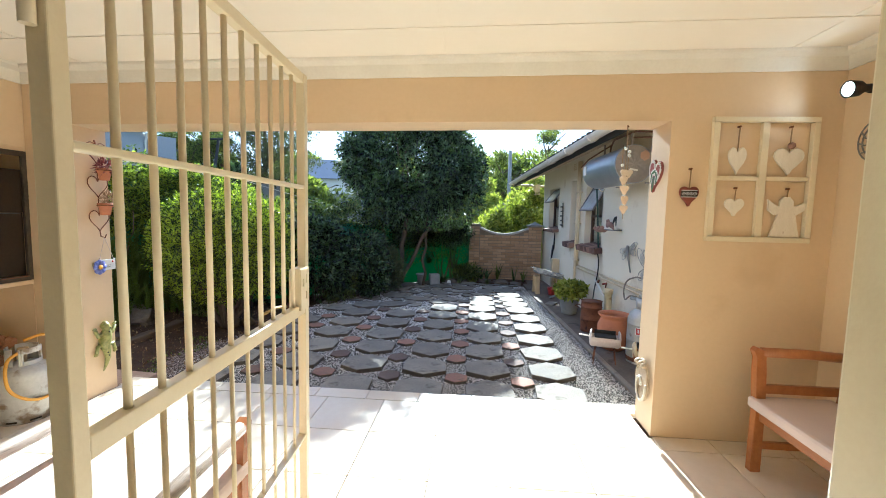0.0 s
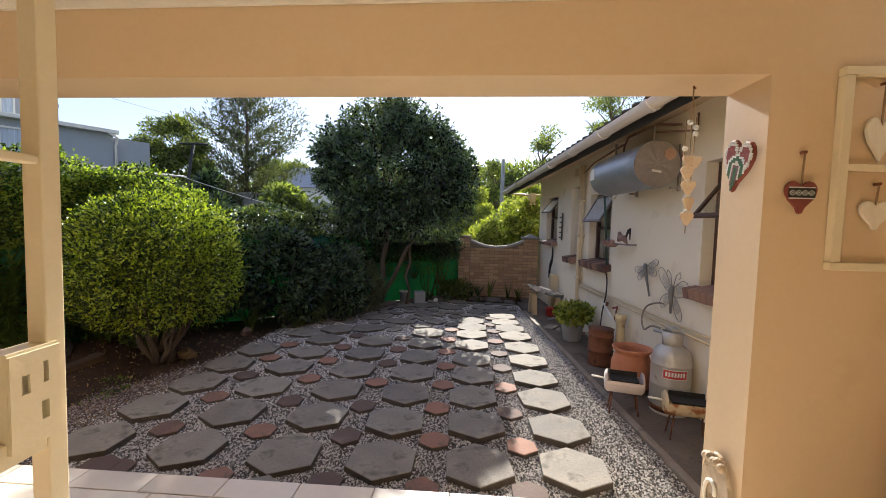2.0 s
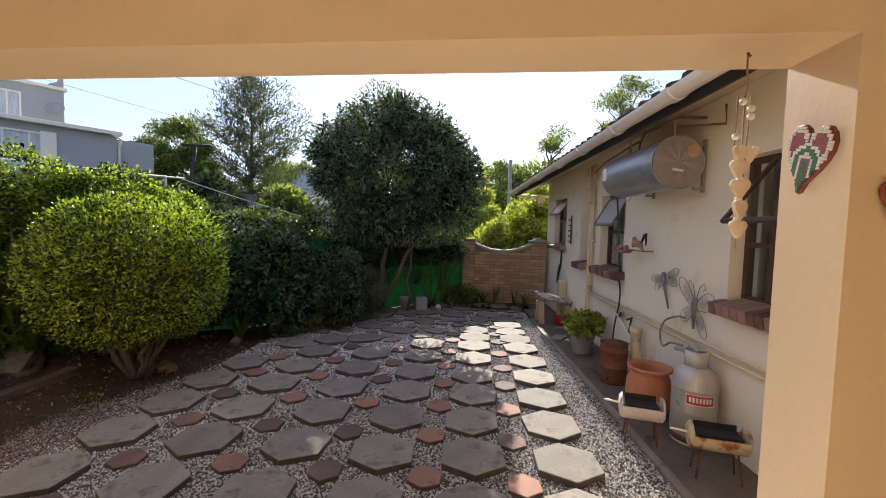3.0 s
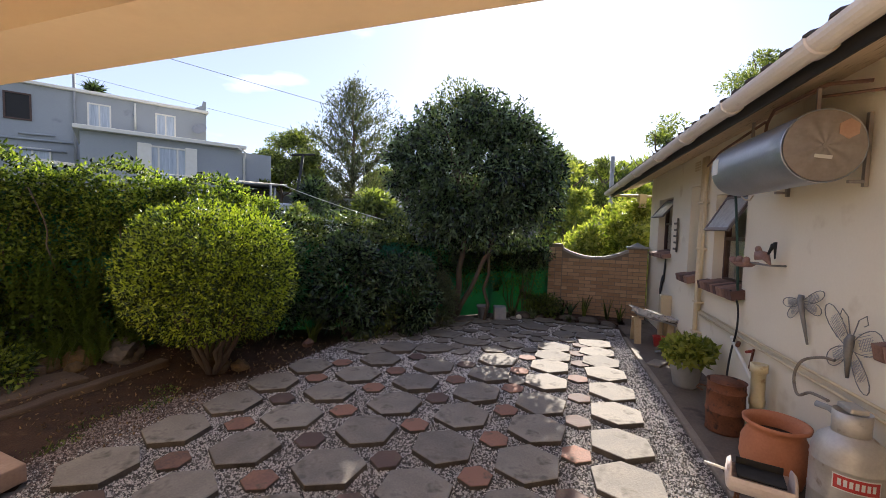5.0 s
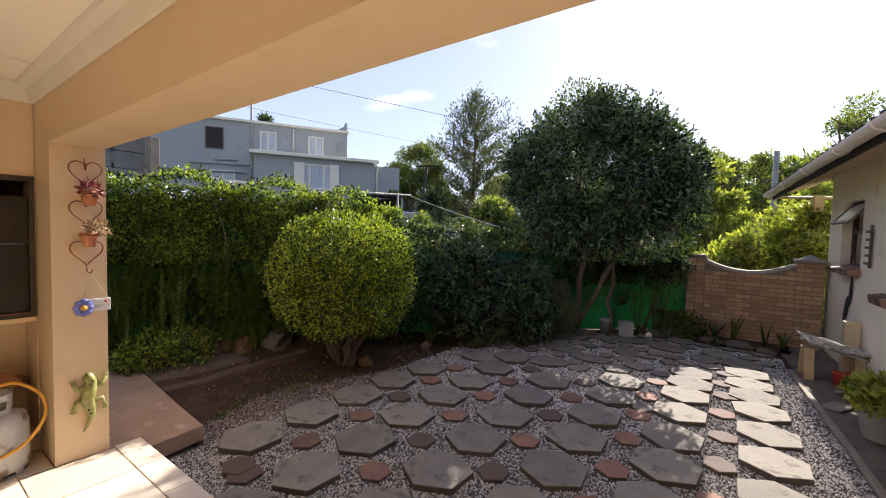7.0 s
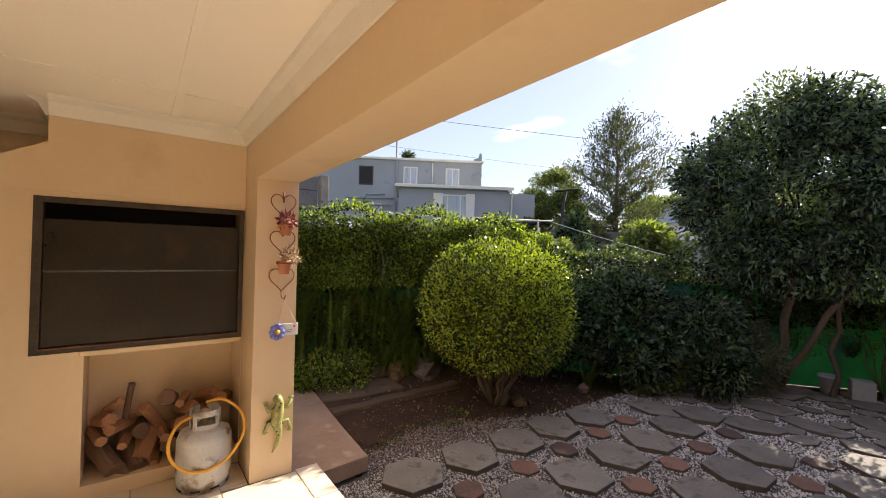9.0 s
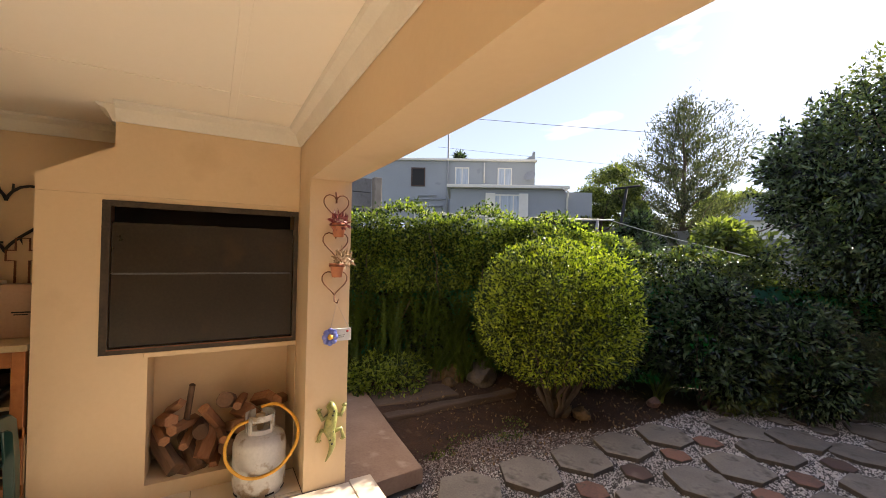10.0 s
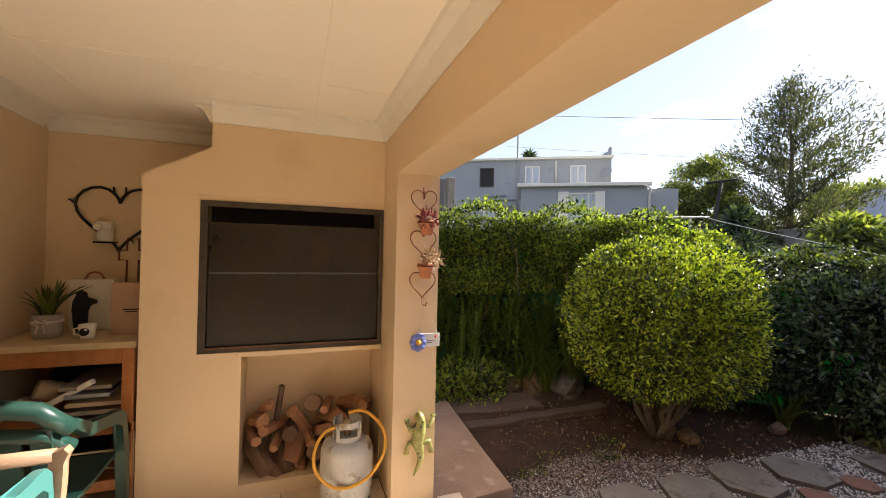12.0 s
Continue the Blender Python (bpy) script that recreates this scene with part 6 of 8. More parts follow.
wash = thing("washing_line", "rotary washing line post with a cross bar", "washing line")
bm = B(); tube(bm, [(-7.9, 11.4, 0), (-7.9, 11.4, 2.9)], 0.03); part("post", bm, GREYW, wash)
bm = B(); tube(bm, [(-8.2, 11.1, 2.85), (-7.6, 11.7, 2.85)], 0.02); part("cross_bar", bm, GREYW, wash)
for k in range(4):
    bm = B(); tube(bm, [(-8.2 + 0.2 * k, 11.1 + 0.2 * k, 2.87), (-9.0 + 0.1 * k, 7.0 + 0.3 * k, 2.80), (-9.6, 3.5 + 0.3 * k, 2.95)], 0.006, 5); part("line", bm, WHITE, wash)
wire("white_cable", "white cord slung from the washing line post to the fence", (-7.7, 11.6, 2.87), (-2.9, 9.9, 1.75), 0.007, 0.05, WHITE)
wire("power_cable", "black overhead cable crossing the sky", (-26, 17.5, 11.9), (-1.2, 61.7, 9.9), 0.017, 0.25, DARK)
wire("power_cable", "thin black overhead cable to the blue-grey house", (-25, 15.6, 9.2), (-15.3, 43.6, 8.5), 0.009, 0.1, DARK)
for x, y, h, r, lab in ((1.72, 21.5, 5.05, 0.11, "weathered grey utility pole beyond the low wall"), (-6.0, 20.0, 3.9, 0.05, "grey pole beyond the fence")):
    bm = B(); tube(bm, [(x, y, 0), (x, y, h)], [r, r * 0.8]); tagged(part("utility_pole", bm, GREYW), lab, "pole")

tp_ = thing("utility_pole", "dark leaning pole with a short cross bar near the conifer", "pole")
bm = B(); tube(bm, [(-11.15, 16.5, 0), (-11.08, 16.56, 2.9), (-10.89, 16.7, 4.65)], 0.055); part("pole", bm, DARK, tp_)
bm = B(); tube(bm, [(-11.25, 16.4, 4.63), (-10.5, 17.0, 4.72)], 0.045); part("cross_bar", bm, DARK, tp_)

# ---- security gate and door frame ----
gate = thing("security_gate", "cream-painted steel bar gate standing open with a worn lock box", "gate", pose(-0.678, 0.597, F + 0.02, 0, 0, 93.8))
GL, GT = 1.16, 1.955


def bar(bm, x0, y0, z0, x1, y1, z1):
    box(bm, x0, y0, z0, x1, y1, z1, 0.003)


for nm, x0, x1 in (("hinge_stile", 0.0, 0.035), ("lock_stile", GL - 0.04, GL)):
    bm = B(); bar(bm, x0, -0.018, 0, x1, 0.018, GT); part(nm, bm, GATE, gate)
for z, h in ((0.001, 0.035), (0.355, 0.014), (0.93, 0.045), (1.472, 0.016), (GT - 0.04, 0.038)):
    bm = B(); bar(bm, 0.036, -0.016, z, GL - 0.041, 0.017, z + h); part("rail", bm, GATE, gate)
for i in range(10):
    x = 0.045 + (GL - 0.085) * (i + 1) / 11
    bm = B(); tube(bm, [(x, 0, 0.03), (x, 0, 0.935)], 0.007, 8); tube(bm, [(x, 0, 0.972), (x, 0, GT - 0.035)], 0.0085, 8); part("bar", bm, GATE, gate)
bm = B()
wall_panel(bm, 0, 0.095, 0, 0.175, [(0.02, 0.035, 0.10, 0.135), (0.055, 0.07, 0.04, 0.075), (0.06, 0.07, 0.11, 0.15)], 0.005, lambda u, z, d: Vector((GL - 0.115 + u, -0.026 + d, 0.955 + z)))
wall_panel(bm, 0, 0.095, 0, 0.175, [(0.02, 0.035, 0.10, 0.135)], 0.005, lambda u, z, d: Vector((GL - 0.115 + u, 0.021 + d, 0.955 + z)))
box(bm, GL - 0.115, -0.0205, 0.955, GL - 0.110, 0.0205, 1.13); box(bm, GL - 0.115, -0.0205, 1.13, GL - 0.02, 0.0205, 1.135)
part("lock_box", bm, GATE, gate)
bm = B(); tube(bm, [(GL - 0.16, 0.02, 0.985), (GL - 0.20, 0.05, 0.985), (GL - 0.30, 0.055, 0.985)], 0.006); part("pull_handle", bm, surface("worn_brass", (0.35, 0.24, 0.10), (0.5, 0.36, 0.16), 0.35, 8, 50, 0.1, metal=0.8), gate)
for z in (0.25, 1.65):
    bm = B(); tube(bm, [(-0.012, 0.0, z), (-0.012, 0.0, z + 0.1)], 0.011); part("hinge", bm, GATE, gate)
df_ = thing("door_frame", "cream enamelled steel door frame with worn strike holes", "door frame")
for x0, x1, nm in ((-0.85, -0.81, "jamb"), (0.515, 0.56, "jamb")):
    bm = B(); box(bm, x0, 0.43, F, x1, 0.596, 2.385, 0.006); part(nm, bm, GATE, df_)
bm = B(); box(bm, -0.85, 0.43, 2.386, 0.56, 0.60, 2.425, 0.006); part("head", bm, GATE, df_)
bm = B(); box(bm, 0.5125, 0.50, 1.215, 0.5175, 0.535, 1.24, 0.001); part("strike_plate", bm, DARK, df_)
bm = B(); tube(bm, [(0.510, 0.55, 1.225), (0.52, 0.55, 1.225)], 0.012, 10); part("screw_hole", bm, DARK, df_)


# ---- seats ----
def seat(name, label, m, L, rise=0.22, arm=0.69, depth=0.60, seat_z=0.36, wood=WOOD, cushion=True, arms=None, back=True):
    """Slatted wooden seat; local x its length, y forward, z up."""
    t = thing(name, label, "bench" if L > 0.8 else "chair", m)
    for x in (0.0, L - 0.045):
        bm = B(); prism(bm, [(depth - 0.055, 0), (depth, 0), (depth - 0.002, seat_z), (depth + 0.012, arm - 0.12), (depth + 0.01, arm - 0.04), (depth + 0.03, arm), (depth + 0.015, arm + 0.02), (depth - 0.03, arm + 0.005), (depth - 0.04, arm - 0.12), (depth - 0.05, seat_z)], 0.045, Matrix(((0, 0, 1, x), (1, 0, 0, 0), (0, 1, 0, 0), (0, 0, 0, 1))), bevel=0.004); part("front_leg", bm, wood, t)
        bm = B(); prism(bm, [(0.02, 0), (0.07, 0), (0.08, seat_z), (0.02, arm + rise), (-0.03, arm + rise), (0.02, seat_z)], 0.045, Matrix(((0, 0, 1, x), (1, 0, 0, 0), (0, 1, 0, 0), (0, 0, 0, 1))), bevel=0.004); part("back_leg", bm, wood, t)
        bm = B(); tube(bm, [(x + 0.0225, 0.0, arm - 0.03), (x + 0.0225, depth * 0.5, arm - 0.012), (x + 0.0225, depth - 0.02, arm - 0.01)], 0.027, 12); part("armrest", bm, arms or wood, t)
        bm = B(); box(bm, x + 0.01, 0.05, arm - 0.24, x + 0.035, depth - 0.045, arm - 0.19, 0.004); part("side_rail", bm, wood, t)
        bm = B(); box(bm, x + 0.01, 0.06, 0.13, x + 0.035, depth - 0.052, 0.17, 0.004); part("stretcher", bm, wood, t)
    bm = B(); box(bm, 0.046, depth - 0.05, seat_z - 0.06, L - 0.046, depth - 0.02, seat_z, 0.004); part("seat_rail", bm, wood, t)
    for k in range(5):
        bm = B(); box(bm, 0.046, 0.08 + k * (depth - 0.14) / 5, seat_z - 0.02, L - 0.046, 0.08 + (k + 0.8) * (depth - 0.14) / 5, seat_z - 0.002, 0.003); part("seat_slat", bm, wood, t)
    bm = B(); box(bm, 0.046, -0.02, arm + rise - 0.09, L - 0.046, 0.01, arm + rise - 0.02, 0.006); part("top_rail", bm, wood, t)
    for k in range(max(3, int(L / 0.11))):
        xx = 0.08 + k * (L - 0.16) / max(2, int(L / 0.11) - 1)
        bm = B(); box(bm, xx - 0.02, -0.004, seat_z, xx + 0.02, 0.012, arm + rise - 0.09, 0.003, pose(0, 0, 0, 0, 0, 0)); part("back_slat", bm, wood, t)
    if cushion:
        bm = B(); box(bm, -0.005, 0.10, seat_z + 0.001, L + 0.005, depth + 0.02, seat_z + 0.065, 0.018)
        c = part("seat_cushion", bm, CUSH, None); c.matrix_basis = m; tagged(c, "thin pale pink canvas cushion lying on a wooden seat", "cushion")
        if back:
            bm = B(); box(bm, 0.05, 0.02, 0, L - 0.05, 0.09, 0.42, 0.025, pose(0, 0, seat_z + 0.07, 9, 0, 0) @ pose(0, 0.03, 0))
            c = part("back_cushion", bm, CUSH, None); c.matrix_basis = m; tagged(c, "pale pink canvas back cushion propped on a wooden seat", "cushion")
    return t


seat("wooden_bench", "orange-brown varnished wooden bench with curved arms against the wall", pose(2.09, 1.08, F, 0, 0, 90), 1.25, depth=0.52)
# armrests paler than the other wood: sunlight on them is in the colour
seat("wooden_armchair", "orange-brown wooden armchair with shiny worn arms coloured pale as sunlit, behind the gate", pose(-1.62, 0.86, F), 0.76, rise=0.10, arm=0.565, arms=surface("sunlit_pale_varnish", (0.24, 0.19, 0.155), (0.40, 0.33, 0.28), 0.28, 6, 60, 0.25, stretch=(6, 1, 6), stain=(0.14, 0.10, 0.08), wear=0.62), back=False)
seat("wooden_armchair", "weathered pale wooden armchair beside plastic chairs", pose(-2.42, 0.63, F), 0.66, arm=0.69, wood=WOODW)


def plastic_chair(label, mat, m):
    t = thing("plastic_chair", label, "chair", m)
    for sx in (-1, 1):
        bm = B(); prism(bm, [(0.28, 0), (0.33, 0), (0.30, 0.42), (0.26, 0.62), (0.20, 0.66), (-0.10, 0.70), (-0.22, 0.78), (-0.24, 0.74), (-0.10, 0.65), (0.16, 0.61), (0.22, 0.57), (0.24, 0.42)], 0.045, Matrix(((0, 0, 1, sx * 0.27 - 0.0225), (1, 0, 0, 0), (0, 1, 0, 0), (0, 0, 0, 1))), bevel=0.01); part("arm", bm, mat, t)
        bm = B(); prism(bm, [(-0.30, 0), (-0.25, 0), (-0.18, 0.40), (-0.24, 0.42)], 0.04, Matrix(((0, 0, 1, sx * 0.22 - 0.02), (1, 0, 0, 0), (0, 1, 0, 0), (0, 0, 0, 1))), bevel=0.008); part("back_leg", bm, mat, t)
    bm = B()
    prism(bm, [(0.27, 0.37), (0.25, 0.42), (0.0, 0.40), (-0.20, 0.40), (-0.20, 0.38), (0.0, 0.38), (0.24, 0.40)], 0.50, Matrix(((0, 0, 1, -0.25), (1, 0, 0, 0), (0, 1, 0, 0), (0, 0, 0, 1))))
    part("seat", bm, mat, t)
    for k in range(5):
        x = -0.2 + k * 0.1
        bm = B(); box(bm, x - 0.036, -0.238, 0.40, x + 0.036, -0.222, 0.80, 0.004, pose(0, 0, 0, 8, 0, 0) @ pose(0, 0.06, 0)); part("back_slat", bm, mat, t)
    bm = B(); tube(bm, [(-0.27, -0.23, 0.74), (-0.2, -0.30, 0.84), (0, -0.32, 0.88), (0.2, -0.30, 0.84), (0.27, -0.23, 0.74)], 0.036, 10); part("top_rail", bm, mat, t)
    bm = B(); tube(bm, [(-0.27, -0.21, 0.66), (-0.2, -0.275, 0.735), (0, -0.295, 0.765), (0.2, -0.275, 0.735), (0.27, -0.21, 0.66)], 0.028, 10); part("middle_rail", bm, mat, t)
    return t


GREENP = surface("dark_green_plastic", (0.010, 0.044, 0.036), (0.017, 0.062, 0.050), 0.35, 5, 60, 0.05)
TURQ = surface("turquoise_plastic", (0.045, 0.20, 0.20), (0.07, 0.26, 0.26), 0.35, 5, 60, 0.05)
plastic_chair("dark green moulded plastic chair in front of the storage table", GREENP, pose(-2.74, 0.95, F, 0, 0, 88))
plastic_chair("turquoise moulded plastic chair tucked beside the wooden chair", TURQ, pose(-2.05, 0.98, F + 0.02, 0, 0, 100))

# ---- storage table in the alcove ----
tb_ = thing("storage_table", "rough wooden storage table with a worn stone-look top and open shelves", "table")
TOP = surface("worn_travertine_laminate", (0.42, 0.30, 0.16), (0.58, 0.44, 0.26), 0.5, 6, 60, 0.3, stain=(0.25, 0.15, 0.07), wear=0.66)
bm = B(); box(bm, -3.685, 0.585, 1.285, -3.075, 1.255, 1.32, 0.004); part("tabletop", bm, TOP, tb_)
for y in (0.60, 1.19):
    for x in (-3.66, -3.14):
        bm = B(); box(bm, x, y, F, x + 0.055, y + 0.055, 1.284, 0.004); part("leg", bm, WOOD, tb_)
for x in (-3.66, -3.125):
    bm = B(); box(bm, x, 0.656, 1.20, x + 0.03, 1.189, 1.284, 0.003); part("apron", bm, WOOD, tb_)
for z in (0.86, 0.56):
    bm = B(); box(bm, -3.64, 0.60, z, -3.10, 1.245, z + 0.02, 0.003); part("shelf", bm, WOOD, tb_)
    bm = B(); box(bm, -3.10, 0.60, z - 0.035, -3.085, 1.25, z + 0.022, 0.003); part("shelf_edge", bm, WOOD, tb_)
bm = B(); box(bm, -3.684, 0.59, F, -3.67, 1.25, 1.28); part("back_panel", bm, DARK, tb_)
rnd = random.Random(3)
for i in range(5):
    bm = B(); box(bm, -3.5, 0, 0, -3.12, 0.20 + 0.03 * (i % 3), 0.022, 0.003, pose(0, 0.92 + 0.02 * (i % 2), 0.882 + i * 0.045, 0, 0, rnd.uniform(-1, 1)))
    tagged(part("wooden_board", bm, [GREYW, CONC, TOP][i % 3]), "stacked grey offcut board on the table's shelf", "board", "boards on the shelf")
for i, (c, col, lab) in enumerate((((-3.3, 0.70, 0.94), CUSH, "crumpled pink cloth bundle on a shelf"), ((-3.35, 0.80, 0.96), TPOT, "round tan basket lid on a shelf"))):
    bm = B(); bmesh.ops.create_icosphere(bm, subdivisions=3, radius=0.065, matrix=pose(*c))
    for v in bm.verts:
        v.co += Vector((1, 1, 1)) * 0.02 * noise.noise(v.co * 22)
    tagged(part("bundle", bm, col), lab, "bundle")
bm = B(); lathe(bm, [(0.0, 0), (0.05, 0), (0.05, 0.11), (0.045, 0.115), (0, 0.115)], 20, pose(-3.28, 0.86, 1.02, 70, 0, 30)); tagged(part("tin", bm, TOP), "striped cream tin lying on the shelf", "tin")
bm = B(); box(bm, 0, 0, 0, 0.05, 0.28, 0.03, 0.008, pose(-3.2, 0.82, 0.95, 30, 0, -10)); tagged(part("white_tool", bm, WHITE), "white plastic hand tool lying on the shelf", "tool")
bm = B(); box(bm, -3.55, 0.64, 0.582, -3.2, 1.0, 0.68, 0.01); tagged(part("dark_crate", bm, DARK), "dark crate pushed back on the shelf", "crate")
for i in range(3):
    bm = B(); tube(bm, [(-3.2 + 0.03 * i, 0.62, 0.60 + 0.03 * i), (-3.14, 0.9, 0.66 + 0.03 * i), (-3.16, 1.15, 0.61 + 0.05 * i)], 0.006); tagged(part("cable", bm, YC), "loose yellowed cable lying on the lower shelf", "cable")
bm = B(); box(bm, -3.13, 1.225, F, -3.105, 1.25, 0.83, 0.003); tagged(part("wooden_lath", bm, TOP), "pale lath leaning in the gap beside the chimney", "lath")

# things on the table
pot = thing("potted_plant", "spiky green plant in a grey jute pot tied with cord", "potted plant", pose(-3.30, 0.775, 1.32))
bm = B(); lathe(bm, [(0, 0), (0.058, 0.0), (0.068, 0.04), (0.062, 0.09), (0.066, 0.10), (0.064, 0.125), (0.056, 0.13), (0.05, 0.10), (0, 0.10)], 24); part("pot", bm, surface("grey_jute", (0.28, 0.25, 0.22), (0.40, 0.36, 0.31), 0.9, 10, 120, 0.6), pot)
bm = B(); lathe(bm, [(0.066, 0.085), (0.071, 0.09), (0.066, 0.096)], 24)
for s in (-1, 1):
    tube(bm, [(0.066, 0.0, 0.09), (0.075, s * 0.02, 0.105), (0.075, s * 0.035, 0.085), (0.070, s * 0.012, 0.075), (0.07, s * 0.02, 0.03)], 0.004, 6)
part("cord", bm, CUSH, pot)
b = blades("leaves", "", 0, 0, 36, 0.22, LEAFM, 12, 0.028, z=0.10, spread=0.9); b.parent = pot
del b["category"]
bm = B(); box(bm, -3.60, 0.78, 1.32, -3.50, 1.0, 1.61, 0.008); box(bm, -3.605, 0.775, 1.60, -3.495, 1.005, 1.625, 0.004)
tagged(part("white_box", bm, WHITE), "tall white tin box with a lid on the table", "box")
bm = B(); tube(bm, [(-3.55, 0.84, 1.625), (-3.55, 0.86, 1.66), (-3.55, 0.89, 1.67), (-3.55, 0.92, 1.66), (-3.55, 0.94, 1.625)], 0.007); tagged(part("wicker_handle", bm, WOOD), "wooden hoop handle behind the white box", "handle")
bm = B(); prism(bm, [(-0.032, 0), (0.028, 0), (0.022, 0.12), (0.03, 0.15), (0.075, 0.165), (0.075, 0.185), (0.028, 0.19), (0.018, 0.20), (0.026, 0.225), (0.0, 0.245), (-0.026, 0.225), (-0.018, 0.20), (-0.04, 0.18), (-0.045, 0.12), (-0.03, 0.11)], 0.03, Matrix(((0, 0, 1, -3.44), (1, 0, 0, 0.875), (0, 1, 0, 1.325), (0, 0, 0, 1))), bevel=0.008)
tagged(part("figurine", bm, DARK), "small dark plain figurine standing before the white box", "figurine")
mug = thing("mug", "small cream cup with a dark round crest", "cup", pose(-3.22, 0.985, 1.32))
bm = B(); lathe(bm, [(0, 0), (0.028, 0), (0.034, 0.02), (0.040, 0.078), (0.037, 0.078), (0.03, 0.02), (0, 0.01)], 24); part("cup_body", bm, WHITE, mug)
bm = B(); lathe(bm, [(0.022, 0), (0.022, 0.003), (0.019, 0.003), (0.019, 0)], 20, pose(0.037, 0.0, 0.042, 0, 90, 10)); part("crest", bm, DARK, mug)
bm = B(); tube(bm, [(0.0, -0.036, 0.06), (0.0, -0.06, 0.055), (0.0, -0.058, 0.025), (0.0, -0.034, 0.02)], 0.005); part("handle", bm, WHITE, mug)
KRAFT = surface("pinkish_kraft_card", (0.42, 0.27, 0.18), (0.52, 0.35, 0.25), 0.7, 3, 60, 0.1)
bm = B(); box(bm, -3.42, 1.06, 1.32, -3.30, 1.25, 1.62, 0.004); tagged(part("paper_parcel", bm, KRAFT), "tall brown kraft carton standing on the table", "carton")
bm = B(); box(bm, -3.2995, 1.12, 1.46, -3.2985, 1.20, 1.468); box(bm, -3.2995, 1.13, 1.448, -3.2985, 1.19, 1.454); tagged(part("carton_print", bm, DARK), "faint dark printed lines on a carton", "print")
bm = B(); m = pose(-3.40, 1.13, 1.62)
tube(bm, [m @ Vector((0, -0.03, 0)), m @ Vector((0, -0.03, 0.13)), m @ Vector((0, -0.07, 0.13)), m @ Vector((0, -0.07, 0.19)), m @ Vector((0, -0.03, 0.19)), m @ Vector((0, -0.03, 0.26)), m @ Vector((0, 0.03, 0.26)), m @ Vector((0, 0.03, 0.19)), m @ Vector((0, 0.07, 0.19)), m @ Vector((0, 0.07, 0.13)), m @ Vector((0, 0.03, 0.13)), m @ Vector((0, 0.03, 0))], 0.006)
tagged(part("wire_cross", bm, RUST), "open wire cross standing on a carton", "cross ornament")


def heart(n=28, s=1.0, tall=1.0):
    pts = []
    for k in range(n):
        t = 2 * math.pi * k / n
        x = 16 * math.sin(t) ** 3
        y = 13 * math.cos(t) - 5 * math.cos(2 * t) - 2 * math.cos(3 * t) - math.cos(4 * t)
        pts.append((-x / 32 * s, (y + 2.5) / 30 * s * tall))
    return pts


# wall heart with owl
wm = Matrix(((0, 0, 1, -3.684), (1, 0, 0, 0.97), (0, 1, 0, 2.005), (0, 0, 0, 1)))
hw = thing("iron_heart", "large dark iron barbed heart hung on the alcove wall", "wall ornament")
bm = B(); hpts = heart(36, 0.47, 0.92); tube(bm, [wm @ Vector((x, y, 0.02)) for x, y in hpts + hpts[:1]], 0.009, 8, caps=False); part("heart_ring", bm, DARK, hw)
for k in (3, 9, 14, 22, 27, 33):
    x, y = hpts[k]; s = Vector((x, y, 0)).normalized()
    bm = B(); tube(bm, [wm @ Vector((x, y, 0.02)), wm @ Vector((x + s.x * 0.03, y + s.y * 0.03 + 0.015, 0.03)), wm @ Vector((x + s.x * 0.045, y + s.y * 0.04 - 0.005, 0.03))], [0.007, 0.006, 0.001], 6); part("thorn", bm, DARK, hw)
bm = B(); lathe(bm, [(0, 0), (0.038, 0.0), (0.045, 0.03), (0.042, 0.07), (0.048, 0.10), (0.04, 0.125), (0, 0.12)], 20, pose(-3.625, 0.91, 1.862))
for s in (-1, 1):
    lathe(bm, [(0.024, 0), (0.024, 0.012), (0.012, 0.014), (0.011, 0.002), (0, 0.002)], 18, pose(-3.58, 0.91 + s * 0.024, 1.955, 0, 90, 0)); tube(bm, [(-3.62, 0.91 + s * 0.035, 1.97), (-3.62, 0.91 + s * 0.042, 2.0)], [0.012, 0.002], 6)
tagged(part("white_owl", bm, WHITE), "small white ceramic owl perched in the iron heart", "owl figurine")
bm = B(); box(bm, -3.68, 0.86, 1.850, -3.58, 0.96, 1.861, 0.002); tagged(part("perch", bm, DARK), "small dark iron perch shelf", "bracket")

# ---- braai door ----
br = thing("braai", "black steel built-in barbecue with a two-part pull-down shutter", "built-in barbecue")
DPL = surface("smoked_plaster_edge", (0.025, 0.02, 0.014), (0.085, 0.062, 0.042), 0.8, 9, 60, 0.5)
bm = B()
wall_panel(bm, 1.541, 2.599, 1.226, 2.109, [(1.580, 2.572, 1.26, 2.075)], 0.02, lambda u, z, d: (-3.082 - d, u, z)); part("frame", bm, DPL, br)
bm = B(); box(bm, -3.120, 1.582, 1.262, -3.100, 2.570, 1.69, 0.004); part("lower_shutter", bm, BLACKM, br)
bm = B(); box(bm, -3.114, 1.582, 1.694, -3.096, 2.570, 1.985, 0.004); part("upper_shutter", bm, BLACKM, br)
bm = B(); box(bm, -3.0995, 1.59, 1.684, -3.0935, 2.562, 1.6935, 0.002); part("shutter_lip", bm, surface("polished_edge", (0.09, 0.10, 0.12), (0.16, 0.17, 0.19), 0.3, 5, 50, 0, metal=0.8), br)
bm = B(); box(bm, -3.42, 1.545, 1.23, -3.40, 2.595, 2.105); part("firebox_back", bm, DARK, br)
bm = B(); box(bm, -3.098, 1.575, 1.250, -3.081, 2.575, 1.2585, 0.003); part("rusty_trim", bm, RUST, br)
